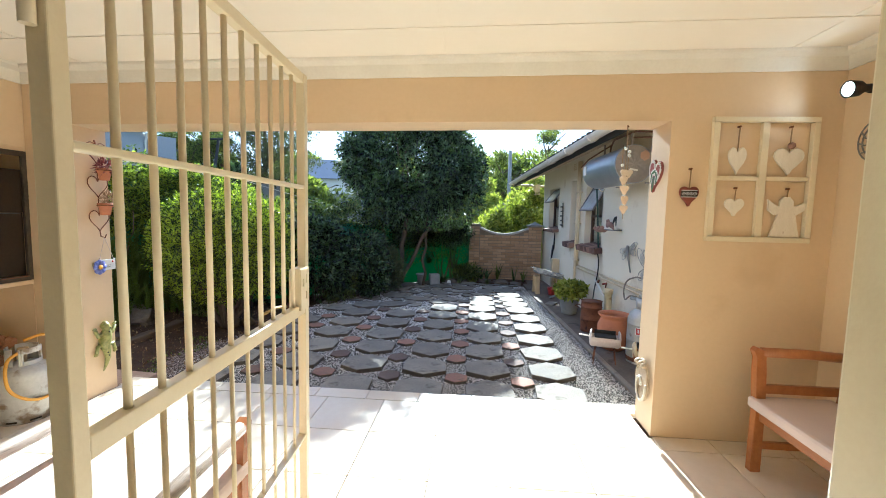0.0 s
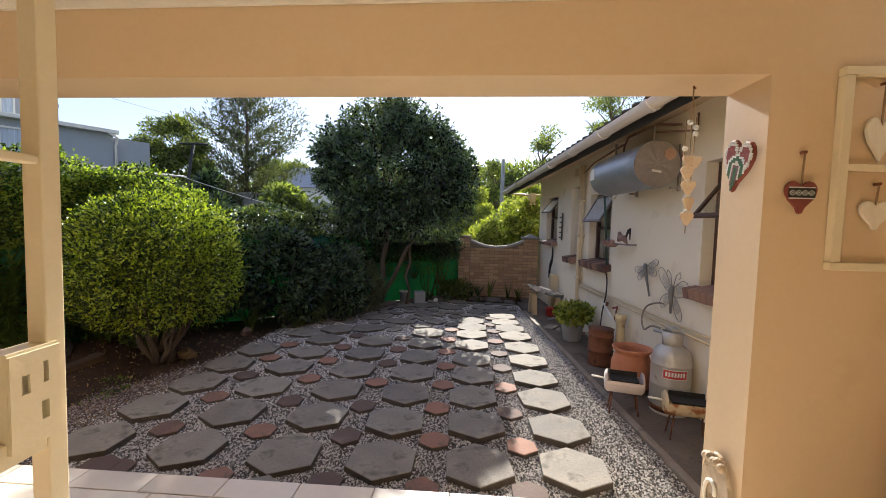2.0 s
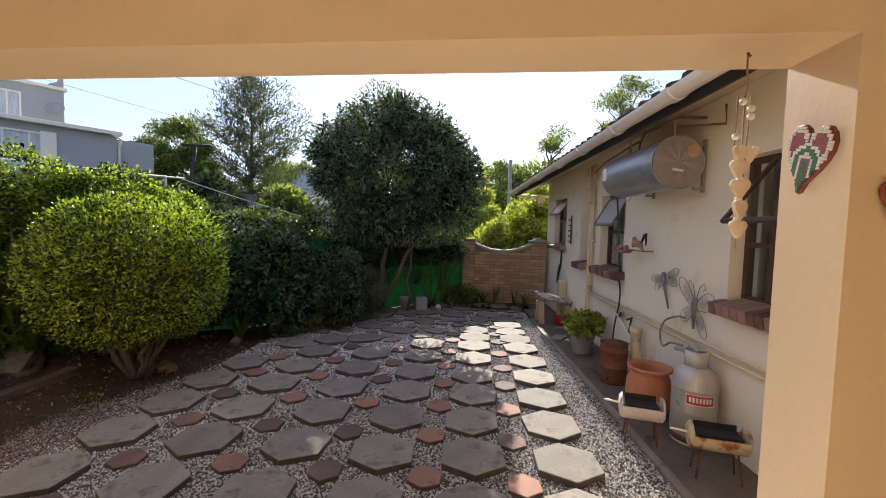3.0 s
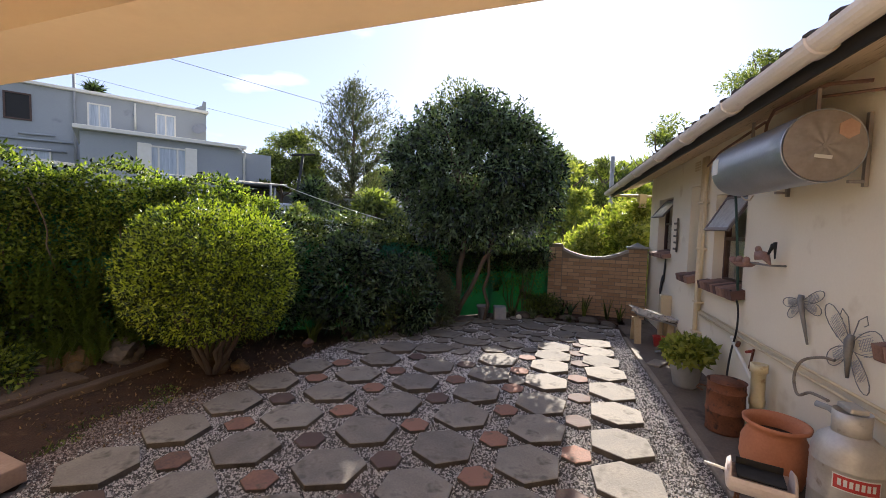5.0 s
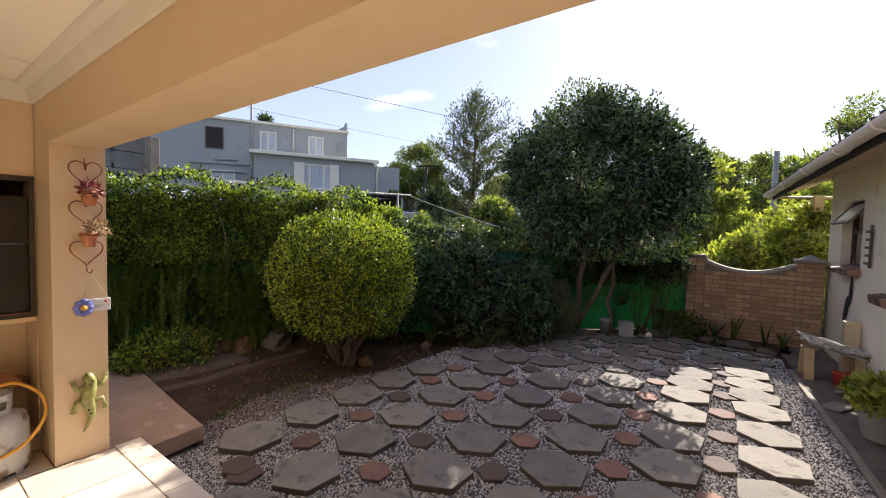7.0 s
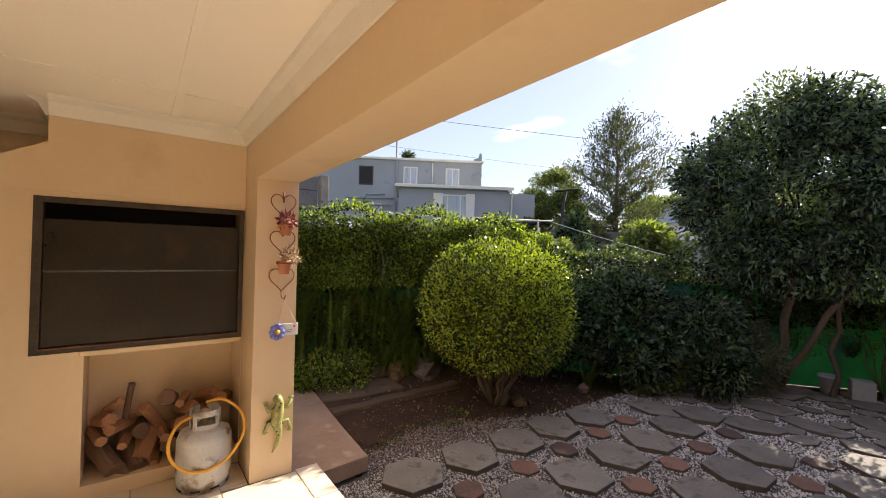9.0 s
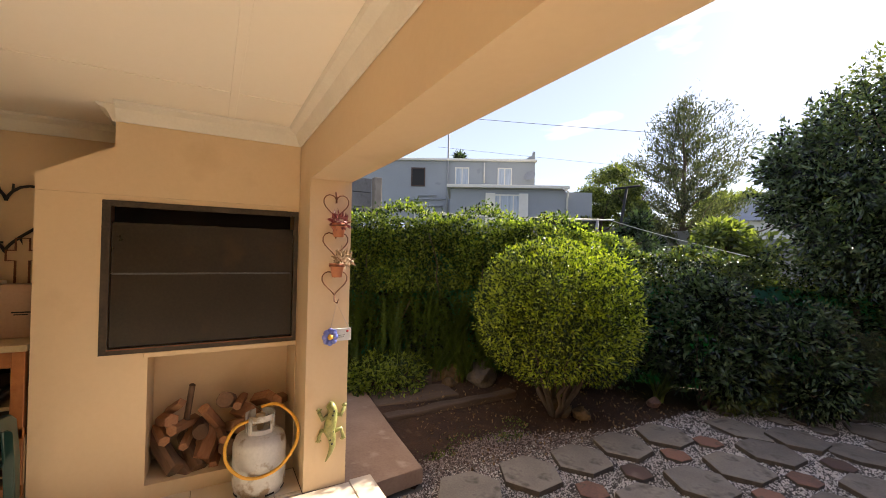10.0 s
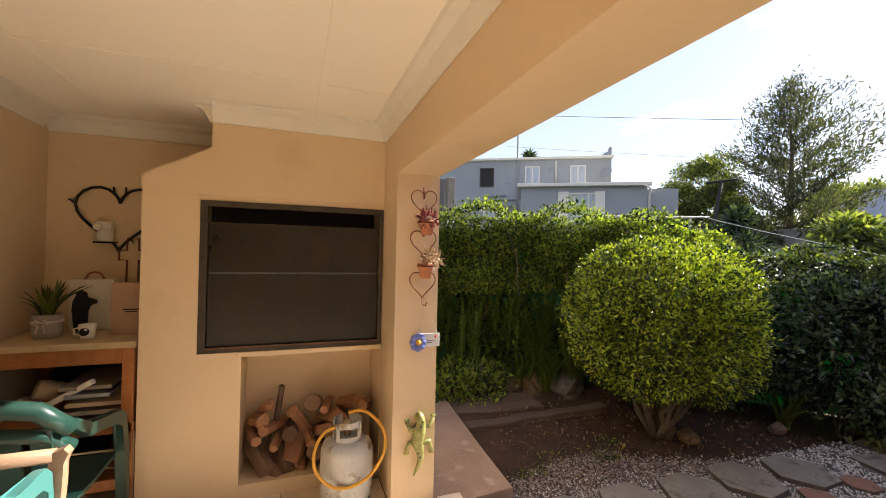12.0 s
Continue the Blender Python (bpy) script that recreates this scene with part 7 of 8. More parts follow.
bm = B(); box(bm, -3.11, 1.75, 1.197, -3.076, 2.595, 1.2255, 0.004); setting("niche_lintel", bm, PLASTER)

# firewood
rnd = random.Random(9)
LOGBARK = surface("brown_log_bark", (0.10, 0.055, 0.032), (0.24, 0.14, 0.085), 0.85, 9, 60, 0.7, stretch=(1, 1, 0.25), obrand=0.5)
LOGIN = surface("split_wood_face", (0.26, 0.11, 0.05), (0.46, 0.24, 0.13), 0.8, 8, 60, 0.4, stretch=(1, 1, 0.3))


def log(y, z, r, L, tilt, yaw, bark=True, x=-3.27):
    bm = B()
    n = 11 if bark else rnd.choice([4, 5, 6])
    pts = [(r * rnd.uniform(0.85, 1.08) * math.cos(k * 2 * math.pi / n), r * rnd.uniform(0.85, 1.08) * math.sin(k * 2 * math.pi / n)) for k in range(n)]
    prism(bm, pts, L, bevel=r * 0.12)
    ob = part("log", bm, LOGBARK if bark else LOGIN)
    ob.matrix_basis = pose(x, y, z, 0, tilt, yaw) @ pose(0, 0, -L / 2)
    tagged(ob, "dark bark-covered log in the firewood niche" if bark else "split reddish firewood piece in the niche", "log", "firewood logs")


for y, z, r, L, t, w, b in ((1.85, 0.55, 0.052, 0.34, 118, 30, 1), (1.90, 0.47, 0.052, 0.34, 112, 38, 1), (2.0, 0.52, 0.05, 0.30, 120, 20, 1), (2.08, 0.54, 0.07, 0.22, 128, -24, 0), (1.83, 0.66, 0.035, 0.22, 95, 15, 0), (1.98, 0.62, 0.032, 0.24, 100, -12, 0), (2.16, 0.62, 0.03, 0.26, 96, 8, 0), (2.28, 0.80, 0.032, 0.22, 88, -14, 0), (2.02, 0.44, 0.03, 0.24, 98, 12, 0), (2.14, 0.45, 0.032, 0.24, 92, -8, 0), (1.90, 0.82, 0.028, 0.2, 60, 30, 0), (2.37, 0.66, 0.034, 0.24, 92, 6, 0), (2.12, 0.70, 0.04, 0.28, 40, -40, 0), (1.86, 0.74, 0.045, 0.2, 75, 20, 0), (1.95, 0.70, 0.04, 0.24, 85, -30, 0), (1.97, 0.76, 0.02, 0.42, 14, 30, 1),
                            (2.22, 0.52, 0.06, 0.25, 75, -8, 1), (2.25, 0.63, 0.055, 0.24, 70, 12, 0), (2.31, 0.72, 0.07, 0.22, 80, 20, 0), (2.20, 0.82, 0.055, 0.2, 70, -10, 1), (2.36, 0.56, 0.06, 0.25, 80, 3, 0), (2.45, 0.66, 0.06, 0.24, 75, -14, 0), (2.50, 0.52, 0.055, 0.24, 80, 6, 1), (2.42, 0.80, 0.05, 0.2, 70, 26, 0), (2.53, 0.77, 0.045, 0.22, 75, -20, 0), (2.05, 0.66, 0.05, 0.25, 82, 0, 1)):
    log(y, z, r, L, t, w, bool(b))


# ---- gas cylinders ----
def hose(name, pts, r, mat, label):
    bm = B(); tube(bm, smooth_path(pts), r, 10); tagged(part(name, bm, mat), label, "hose")


GREYCYL = surface("chipped_grey_cylinder_paint", (0.48, 0.47, 0.44), (0.64, 0.62, 0.58), 0.6, 7, 60, 0.3, stain=(0.26, 0.19, 0.12), wear=0.54)
gc = thing("gas_cylinder", "squat grey gas cylinder with chipped paint and a shrouded valve", "gas cylinder", pose(-2.93, 2.375, F))
bm = B(); lathe(bm, [(0.14, 0.0), (0.143, 0.03), (0.146, 0.035), (0.153, 0.06), (0.154, 0.18), (0.156, 0.185), (0.154, 0.19), (0.153, 0.30), (0.138, 0.34), (0.08, 0.366), (0.02, 0.372), (0, 0.373)], 32); part("tank", bm, GREYCYL, gc)
bm = B()
pts = []
for a0, a1 in ((-0.9, 0.9), (1.35, 2.9), (3.4, 4.95)):
    for z0, z1 in (((0.355, 0.39), (0.44, 0.475)) if a0 == -0.9 else ((0.355, 0.475),)):
        n = 10
        vs = [[bm.verts.new((rr * math.cos(a0 + (a1 - a0) * k / n), rr * math.sin(a0 + (a1 - a0) * k / n), z)) for k in range(n + 1)] for rr in (0.080, 0.086) for z in (z0, z1)]
        for k in range(n):
            for p, q in ((0, 1), (1, 3), (3, 2), (2, 0)):
                bm.faces.new((vs[p][k], vs[p][k + 1], vs[q][k + 1], vs[q][k]))
        for k in (0, n):
            bm.faces.new((vs[0][k], vs[1][k], vs[3][k], vs[2][k]))
for a in (-0.9, 0.9, -0.75, 0.75):
    tube(bm, [(0.083 * math.cos(a), 0.083 * math.sin(a), 0.36), (0.083 * math.cos(a), 0.083 * math.sin(a), 0.47)], 0.007, 6)
part("valve_shroud", bm, GREYCYL, gc)
bm = B(); lathe(bm, [(0.018, 0.37), (0.02, 0.43), (0.028, 0.44), (0.028, 0.465), (0, 0.47)], 16); tube(bm, [(0, 0, 0.42), (0.03, -0.05, 0.42)], 0.012); part("valve", bm, TOP, gc)
YEL = surface("yellow_orange_rubber", (0.62, 0.30, 0.03), (0.75, 0.40, 0.05), 0.5, 8, 50, 0.1)
hose("gas_hose", [(-2.93, 2.38, 0.86), (-2.87, 2.47, 0.88), (-2.80, 2.56, 0.80), (-2.77, 2.57, 0.68), (-2.77, 2.49, 0.55), (-2.77, 2.38, 0.50), (-2.77, 2.27, 0.52), (-2.80, 2.19, 0.60), (-2.82, 2.18, 0.70), (-2.86, 2.23, 0.78), (-2.89, 2.31, 0.80)], 0.0095, YEL, "yellow-orange rubber gas hose coiled round a cylinder")

GM = pose(2.035, 4.93, 0.0)
gc2 = thing("gas_cylinder", "tall dull silver gas cylinder with a red and white sticker", "gas cylinder", GM)
SILV = surface("dull_silver_paint", (0.42, 0.39, 0.35), (0.56, 0.53, 0.48), 0.42, 5, 60, 0.2, metal=0.35, stain=(0.20, 0.13, 0.09), wear=0.66)
bm = B(); lathe(bm, [(0.15, 0.0), (0.165, 0.01), (0.165, 0.05), (0.15, 0.055), (0.172, 0.09), (0.175, 0.12), (0.175, 0.30), (0.177, 0.305), (0.175, 0.31), (0.175, 0.49), (0.178, 0.495), (0.175, 0.50), (0.173, 0.55), (0.15, 0.62), (0.10, 0.665), (0.07, 0.68), (0, 0.682)], 36); part("tank", bm, SILV, gc2)
bm = B(); lathe(bm, [(0.088, 0.655), (0.09, 0.80), (0.086, 0.80), (0.084, 0.66)], 28); part("valve_shroud", bm, SILV, gc2)
bm = B(); box(bm, -0.045, -0.07, 0.80, 0.045, 0.07, 0.835, 0.01); part("shroud_top", bm, SILV, gc2)
bm = B(); lathe(bm, [(0.168, 0.0), (0.1735, 0.03), (0.1738, 0.05)], 36, pose(0, 0, 0.055)); part("rusty_band", bm, RUST, gc2)
SGN = 205


def curved_patch(bm, r, a0, a1, z0, z1, n=10):
    v = [[bm.verts.new((r * math.cos(radians(a0 + (a1 - a0) * k / n)), r * math.sin(radians(a0 + (a1 - a0) * k / n)), z)) for k in range(n + 1)] for z in (z0, z1)]
    for k in range(n):
        bm.faces.new((v[0][k], v[0][k + 1], v[1][k + 1], v[1][k]))


bm = B()
for a in (-80, -35, 8, 50):
    curved_patch(bm, 0.1475, a, a + 22, 0.016, 0.028, 4)
part("foot_slot", bm, DARK, gc)
STRED = surface("red_sticker", (0.45, 0.03, 0.03), (0.55, 0.06, 0.05), 0.4, 5, 50, 0)
STWH = surface("white_sticker", (0.7, 0.7, 0.68), (0.8, 0.8, 0.78), 0.4, 5, 50, 0)
bm = B(); curved_patch(bm, 0.1765, 222, 292, 0.385, 0.475); part("sticker", bm, STWH, gc2, "white sticker band")
bm = B(); curved_patch(bm, 0.1772, 224, 290, 0.392, 0.468); part("sticker_field", bm, STRED, gc2, "red sticker field")
bm = B()
for k in range(7):
    a = 230 + k * 8
    curved_patch(bm, 0.1779, a, a + 5.2, 0.412, 0.452, 2)
part("sticker_lettering", bm, STWH, gc2, "plain white lettering shapes")
bm = B()
for i in range(3):
    curved_patch(bm, 0.1765, 225, 260, 0.20 - i * 0.035, 0.206 - i * 0.035)
part("printed_lines", bm, DARK, gc2)
hose("gas_hose", [hp(0.42, 0.97, 0.02), hp(0.48, 0.97, 0.07), hp(0.60, 0.90, 0.12), hp(0.66, 0.76, 0.13), hp(0.56, 0.66, 0.15), hp(0.38, 0.74, 0.17), hp(0.14, 0.78, 0.2)], 0.010, CONC, "brown gas hose looping down from the wall to the cylinder")
bm = B(); tube(bm, [(2.035, 4.93, 0.72), (1.97, 5.02, 0.77), (1.93, 5.08, 0.77)], 0.02); tagged(part("regulator", bm, GREYW), "small grey gas regulator on the cylinder valve", "regulator")

# ---- things along the strip ----
lp = thing("clay_pot", "large round terracotta pot with a wide rim", "plant pot", pose(1.85, 5.38, 0.03))
bm = B(); lathe(bm, [(0.12, 0), (0.17, 0.05), (0.205, 0.20), (0.20, 0.32), (0.165, 0.40), (0.16, 0.42), (0.195, 0.445), (0.20, 0.47), (0.185, 0.472), (0.15, 0.43), (0.18, 0.30), (0.17, 0.1), (0, 0.05)], 36); part("pot_body", bm, TPOT, lp)
bm = B(); lathe(bm, [(0.17, 0.36), (0, 0.365)], 24); part("dark_soil", bm, SOIL, lp)
dm = thing("rusty_drum", "rusted iron drum with a loose lid and wire handle", "drum", pose(1.79, 6.20, 0.03) @ Matrix.Scale(0.92, 4))
bm = B(); lathe(bm, [(0.15, 0), (0.165, 0.01), (0.16, 0.03), (0.165, 0.2), (0.172, 0.205), (0.165, 0.21), (0.163, 0.40), (0.172, 0.405), (0.165, 0.41), (0.16, 0.49), (0.172, 0.50), (0.155, 0.50), (0.15, 0.38), (0, 0.36)], 28); part("drum_body", bm, RUST, dm)
bm = B(); lathe(bm, [(0, 0), (0.14, 0.0), (0.145, 0.015), (0, 0.02)], 24, pose(0.0, 0.0, 0.47, 8, 5, 0)); part("lid", bm, RUST, dm)
bm = B(); tube(bm, [(-0.16, 0, 0.42), (-0.24, -0.02, 0.44), (-0.27, -0.05, 0.42), (-0.22, -0.08, 0.40)], 0.006); part("wire_handle", bm, RUST, dm)
gp = thing("potted_plant", "bright green leafy plant in a tapered grey concrete pot", "potted plant", pose(1.71, 7.28, 0.03))
bm = B(); lathe(bm, [(0.12, 0), (0.13, 0.02), (0.17, 0.27), (0.185, 0.275), (0.185, 0.31), (0.165, 0.31), (0.15, 0.26), (0, 0.25)], 28); part("pot", bm, GREYW, gp)
P = blob_points(700, (0, -0.02, 0.42), (0.26, 0.24, 0.15), 601, shell=0.7, rough=0.25, low=-0.8)
leaf_mesh("leaves", *P, 0.095, 0.07, LEAFS, gp, np.random.default_rng(7), 0.1)
bm = B()
for i in range(10):
    a = i * 0.63; limb(bm, (0.04 * math.cos(a), 0.04 * math.sin(a), 0.25), (0.22 * math.cos(a), 0.22 * math.sin(a), 0.47), 0.006, 0.003, seed=i)
part("stems", bm, LEAFM, gp)


def small_braai(label, m, mat, L, r, leg):
    t = thing("portable_braai", label, "portable barbecue", m)
    bm = B()
    n = 12
    for rr in (r, r - 0.006):
        v = [[bm.verts.new((x, rr * math.cos(math.pi + math.pi * 1.15 * (k / n) - 0.24), rr * math.sin(math.pi + math.pi * 1.15 * (k / n) - 0.24) + leg + r)) for k in range(n + 1)] for x in (-L / 2, -L / 2 + 0.03, L / 2 - 0.03, L / 2)]
        for a, b in zip(v, v[1:]):
            for k in range(n):
                bm.faces.new((a[k], a[k + 1], b[k + 1], b[k]))
    for x in (-L / 2, L / 2):
        lathe(bm, [(r, 0), (r * 0.8, 0.02 if x > 0 else -0.02), (0, 0.03 if x > 0 else -0.03)], 20, pose(x, 0, leg + r, 0, 90, 0))
    part("bowl", bm, mat, t)
    bm = B(); box(bm, -L / 2 + 0.03, -r * 0.75, leg + r + 0.02, L / 2 - 0.03, r * 0.75, leg + r + 0.035, 0.003)
    box(bm, -L / 2 + 0.03, r * 0.7, leg + r + 0.03, L / 2 - 0.03, r * 0.78, leg + r * 1.75, 0.003); part("black_grate", bm, DARK, t)
    for sx in (-1, 1):
        for sy in (-1, 1):
            bm = B(); tube(bm, [(sx * L * 0.34, sy * r * 0.4, leg + r * 0.3), (sx * L * 0.42, sy * r * 0.75, 0)], 0.007); part("leg", bm, RUST, t)
    bm = B(); tube(bm, [(-L / 2, 0.0, leg + r * 1.1), (-L / 2 - 0.14, 0.0, leg + r * 1.2)], 0.009); part("handle", bm, WHITE, t)
    return t


PINKW = surface("sooty_pinkish_enamel", (0.58, 0.46, 0.41), (0.72, 0.61, 0.55), 0.5, 5, 60, 0.15, stain=(0.20, 0.10, 0.07), wear=0.66)
OXRUST = surface("flaking_rust_over_cream", (0.50, 0.38, 0.22), (0.62, 0.50, 0.33), 0.75, 7, 60, 0.5, stain=(0.30, 0.10, 0.03), wear=0.50)
small_braai("small pinkish-white cylindrical barbecue on thin legs", pose(1.58, 4.86, 0.0, 0, 0, -14), PINKW, 0.30, 0.105, 0.21)
small_braai("small rust-eaten half-drum barbecue on thin legs", pose(1.93, 4.40, 0.03, 0, 0, -12), OXRUST, 0.34, 0.10, 0.19)
pb = thing("plank_bench", "low plank seat on splayed legs under a silvery plastic sheet", "bench", pose(1.60, 9.15, 0.02, 0, 0, 6) @ Matrix.Scale(1.12, 4))
bm = B(); box(bm, -0.3, -0.16, 0.36, 0.42, 0.16, 0.39, 0.004, pose(0, 0, 0, 0, 14, 0)); part("plank", bm, GREYW, pb)
bm = B(); box(bm, -0.36, -0.20, 0.395, 0.44, 0.21, 0.402, 0, pose(0, 0, 0, 0, 14, 0))
bmesh.ops.subdivide_edges(bm, edges=[e for e in bm.edges if e.calc_length() > 0.1], cuts=10, use_grid_fill=True)
for v in bm.verts:
    v.co.z += 0.03 * noise.noise(v.co * 9) + 0.02
part("dark_sheet", bm, surface("dusty_dark_sheet", (0.07, 0.065, 0.06), (0.16, 0.15, 0.14), 0.4, 7, 50, 0.4), pb)
bm = B(); box(bm, -0.40, -0.01, 0.40, 0.46, 0.0, 0.47, 0, pose(-0.01, -0.2, 0, 0, 14, 0)); box(bm, -0.40, -0.01, 0.461, 0.46, 0.10, 0.468, 0, pose(-0.01, -0.2, 0, 0, 14, 0))
bmesh.ops.subdivide_edges(bm, edges=[e for e in bm.edges if e.calc_length() > 0.3], cuts=16, use_grid_fill=True)
for v in bm.verts:
    v.co += Vector((0, 1, 1)) * 0.035 * noise.noise(v.co * 11)
part("plastic_sheet", bm, surface("silvery_plastic_sheet", (0.30, 0.29, 0.28), (0.68, 0.66, 0.63), 0.22, 16, 50, 0.6, stain=(0.10, 0.095, 0.09), wear=0.58), pb)
for x in (-0.18, 0.25):
    for s in (-1, 1):
        bm = B(); box(bm, -0.045, -0.02, 0, 0.045, 0.02, 0.36, 0.004, pose(x, 0, 0) @ pose(0, s * 0.13, 0, s * 10, 0, 0)); part("leg", bm, TOP, pb)
bm = B(); lathe(bm, [(0.08, 0), (0.10, 0.15), (0.11, 0.16), (0.09, 0.15), (0, 0.12)], 18, pose(1.72, 8.95, 0.03)); tagged(part("red_pot", bm, STRED), "small bright red plant pot under the plank seat", "plant pot")
bm = B(); box(bm, 0, 0, 0, 0.035, 0.9, 0.03, 0.004, pose(1.72, 7.75, 0.30, -18, 0, 8)); tagged(part("loose_lath", bm, GREYW), "grey lath leaning behind the potted plant", "lath")
bm = B(); box(bm, 0, 0, 0, 0.18, 0.3, 0.03, 0.01, pose(1.38, 7.9, 0.03, 0, 0, -30)); tagged(part("broken_slab", bm, CONC), "broken piece of pale stone on the strip", "stone")

# ---- ornaments on the north wall ----
ROPE = surface("jute_string", (0.25, 0.16, 0.08), (0.38, 0.26, 0.14), 0.9, 20, 100, 0.3)
DIST = surface("distressed_white_wood", (0.74, 0.67, 0.54), (0.84, 0.78, 0.66), 0.8, 12, 60, 0.3, stain=(0.34, 0.22, 0.12), wear=0.66, stretch=(3, 3, 1))
wf = thing("window_frame_ornament", "old cream window frame with four empty panes hung on the wall", "wall ornament")
FX0, FX1, FZ0, FZ1 = 1.395, 1.985, 1.62, 2.355


def fp(x, z, d=0.0):
    return Vector((x, 2.604 - d, z))


for a, b, c, d in ((FX0, FX1, FZ0, FZ0 + 0.03), (FX0, FX1, FZ1 - 0.03, FZ1), (FX0, FX0 + 0.035, FZ0 + 0.031, FZ1 - 0.031), (FX1 - 0.035, FX1, FZ0 + 0.031, FZ1 - 0.031)):
    bm = B(); box(bm, a, 2.572, c, b, 2.604, d, 0.003); part("frame_bar", bm, GATE, wf)
mx, mz = (FX0 + FX1) / 2, (FZ0 + FZ1) / 2 + 0.01
bm = B(); box(bm, mx - 0.02, 2.576, FZ0 + 0.031, mx + 0.02, 2.602, FZ1 - 0.031, 0.003); part("mullion", bm, GATE, wf)
for a, b in ((FX0 + 0.036, mx - 0.021), (mx + 0.021, FX1 - 0.036)):
    bm = B(); box(bm, a, 2.578, mz - 0.012, b, 2.600, mz + 0.012, 0.003); part("glazing_bar", bm, GATE, wf)


def hung(name, label, x, z, s, tall, top, mat, pts=None, y=2.598, th=0.014, cat="heart ornament"):
    t = thing(name, label, cat)
    m = Matrix(((1, 0, 0, x), (0, 0, -1, y), (0, 1, 0, z), (0, 0, 0, 1)))
    bm = B(); prism(bm, pts or heart(28, s, tall), th, m, bevel=0.004); part("plaque", bm, mat, t)
    bm = B(); tube(bm, [(x, y - 0.008, z + s * 0.3), (x + 0.002, y - 0.012, top)], 0.0035, 6); part("string", bm, ROPE, t)
    bm = B(); tube(bm, [(x, y + 0.004, top), (x, y - 0.02, top)], 0.006); part("nail", bm, RUST, t)
    return t, m


hung("wooden_heart", "narrow distressed white wooden heart on a string", 1.545, 2.10, 0.105, 1.6, 2.30, DIST)
hung("wooden_heart", "plump cream wooden heart with a rust-coloured bead", 1.835, 2.10, 0.17, 0.95, 2.30, DIST)
hung("wooden_heart", "small pale wooden heart on a short string", 1.55, 1.825, 0.115, 0.95, 1.94, DIST)
ang = [(-0.10, -0.13), (0.03, -0.13), (0.10, -0.13), (0.055, 0.02), (0.07, 0.01), (0.12, 0.04), (0.135, 0.10), (0.06, 0.06), (0.04, 0.065), (0.045, 0.10), (0.02, 0.125), (-0.02, 0.125), (-0.045, 0.10), (-0.04, 0.065), (-0.06, 0.06), (-0.125, 0.11), (-0.12, 0.04), (-0.075, 0.01), (-0.045, 0.02)]
hung("wooden_angel", "distressed cream wooden winged cut-out shape", 1.845, 1.775, 0.3, 1.0, 1.94, DIST, [(x * 0.86, y * 0.94) for x, y in ang], cat="wall ornament")
bm = B(); bmesh.ops.create_icosphere(bm, subdivisions=2, radius=0.02, matrix=pose(1.835, 2.575, 2.19)); tagged(part("wooden_bead", bm, TERRA), "rust-coloured wooden bead on a heart's string", "bead")
REDW = surface("dark_red_wood", (0.17, 0.035, 0.025), (0.26, 0.065, 0.045), 0.6, 8, 60, 0.2)
t, m = hung("red_heart", "dark red wooden heart with a white zigzag pattern", 1.285, 1.885, 0.115, 1.1, 2.05, REDW)
bm = B()
for z in (0.035, -0.005):
    box(bm, -0.046, z, 0.0145, 0.046, z + 0.004, 0.016, 0, m)
for k in range(4):
    x = -0.033 + k * 0.022
    tube(bm, [m @ Vector((x + q, 0.017 + w, 0.0155)) for q, w in ((-0.011, 0), (0, 0.010), (0.011, 0), (0, -0.010), (-0.011, 0))], 0.0016, 4, caps=False)
    box(bm, x - 0.002, 0.015, 0.0145, x + 0.002, 0.019, 0.0165, 0, m)
part("painted_pattern", bm, STWH, t)
bm = B(); box(bm, -0.048, -0.001, 0.0141, 0.048, 0.035, 0.0146, 0, m); part("dark_band", bm, DARK, t)

# mosaic heart and spiral on the pier's reveal
rm = Matrix(((0, 0, -1, 1.148), (-1, 0, 0, 2.725), (0, 1, 0, 2.015), (0, 0, 0, 1))) @ pose(0, 0, 0, 0, 0, -14)
mh = thing("mosaic_heart", "red, green and white mosaic heart fixed to the pier", "heart ornament")
bm = B(); prism(bm, heart(30, 0.178, 1.2), 0.016, rm, bevel=0.004); part("base_plate", bm, REDW, mh)
MG, MW = surface("green_mosaic", (0.03, 0.10, 0.04), (0.08, 0.20, 0.08), 0.4, 10, 60, 0, obrand=0.5), surface("white_mosaic", (0.6, 0.56, 0.48), (0.75, 0.7, 0.62), 0.4, 10, 60, 0)
MR, MP = surface("red_mosaic", (0.22, 0.03, 0.025), (0.34, 0.07, 0.05), 0.4, 10, 60, 0), surface("plum_mosaic", (0.13, 0.06, 0.07), (0.22, 0.12, 0.12), 0.4, 10, 60, 0)
outline = heart(60, 0.17, 1.2)
rings = [("inner_green_tessera", MG), ("red_tessera", MP), ("cream_tessera", MW), ("green_tessera", MG), ("white_tessera", STWH), ("lobe_tessera", MR), ("rim_tessera", MW)]
beds = {nm: B() for nm, _ in rings}
beds["lobe_tessera_b"] = B()


def inside(x, y):
    c = False
    for (x0, y0), (x1, y1) in zip(outline, outline[1:] + outline[:1]):
        if (y0 > y) != (y1 > y) and x < x0 + (y - y0) / (y1 - y0) * (x1 - x0):
            c = not c
    return c


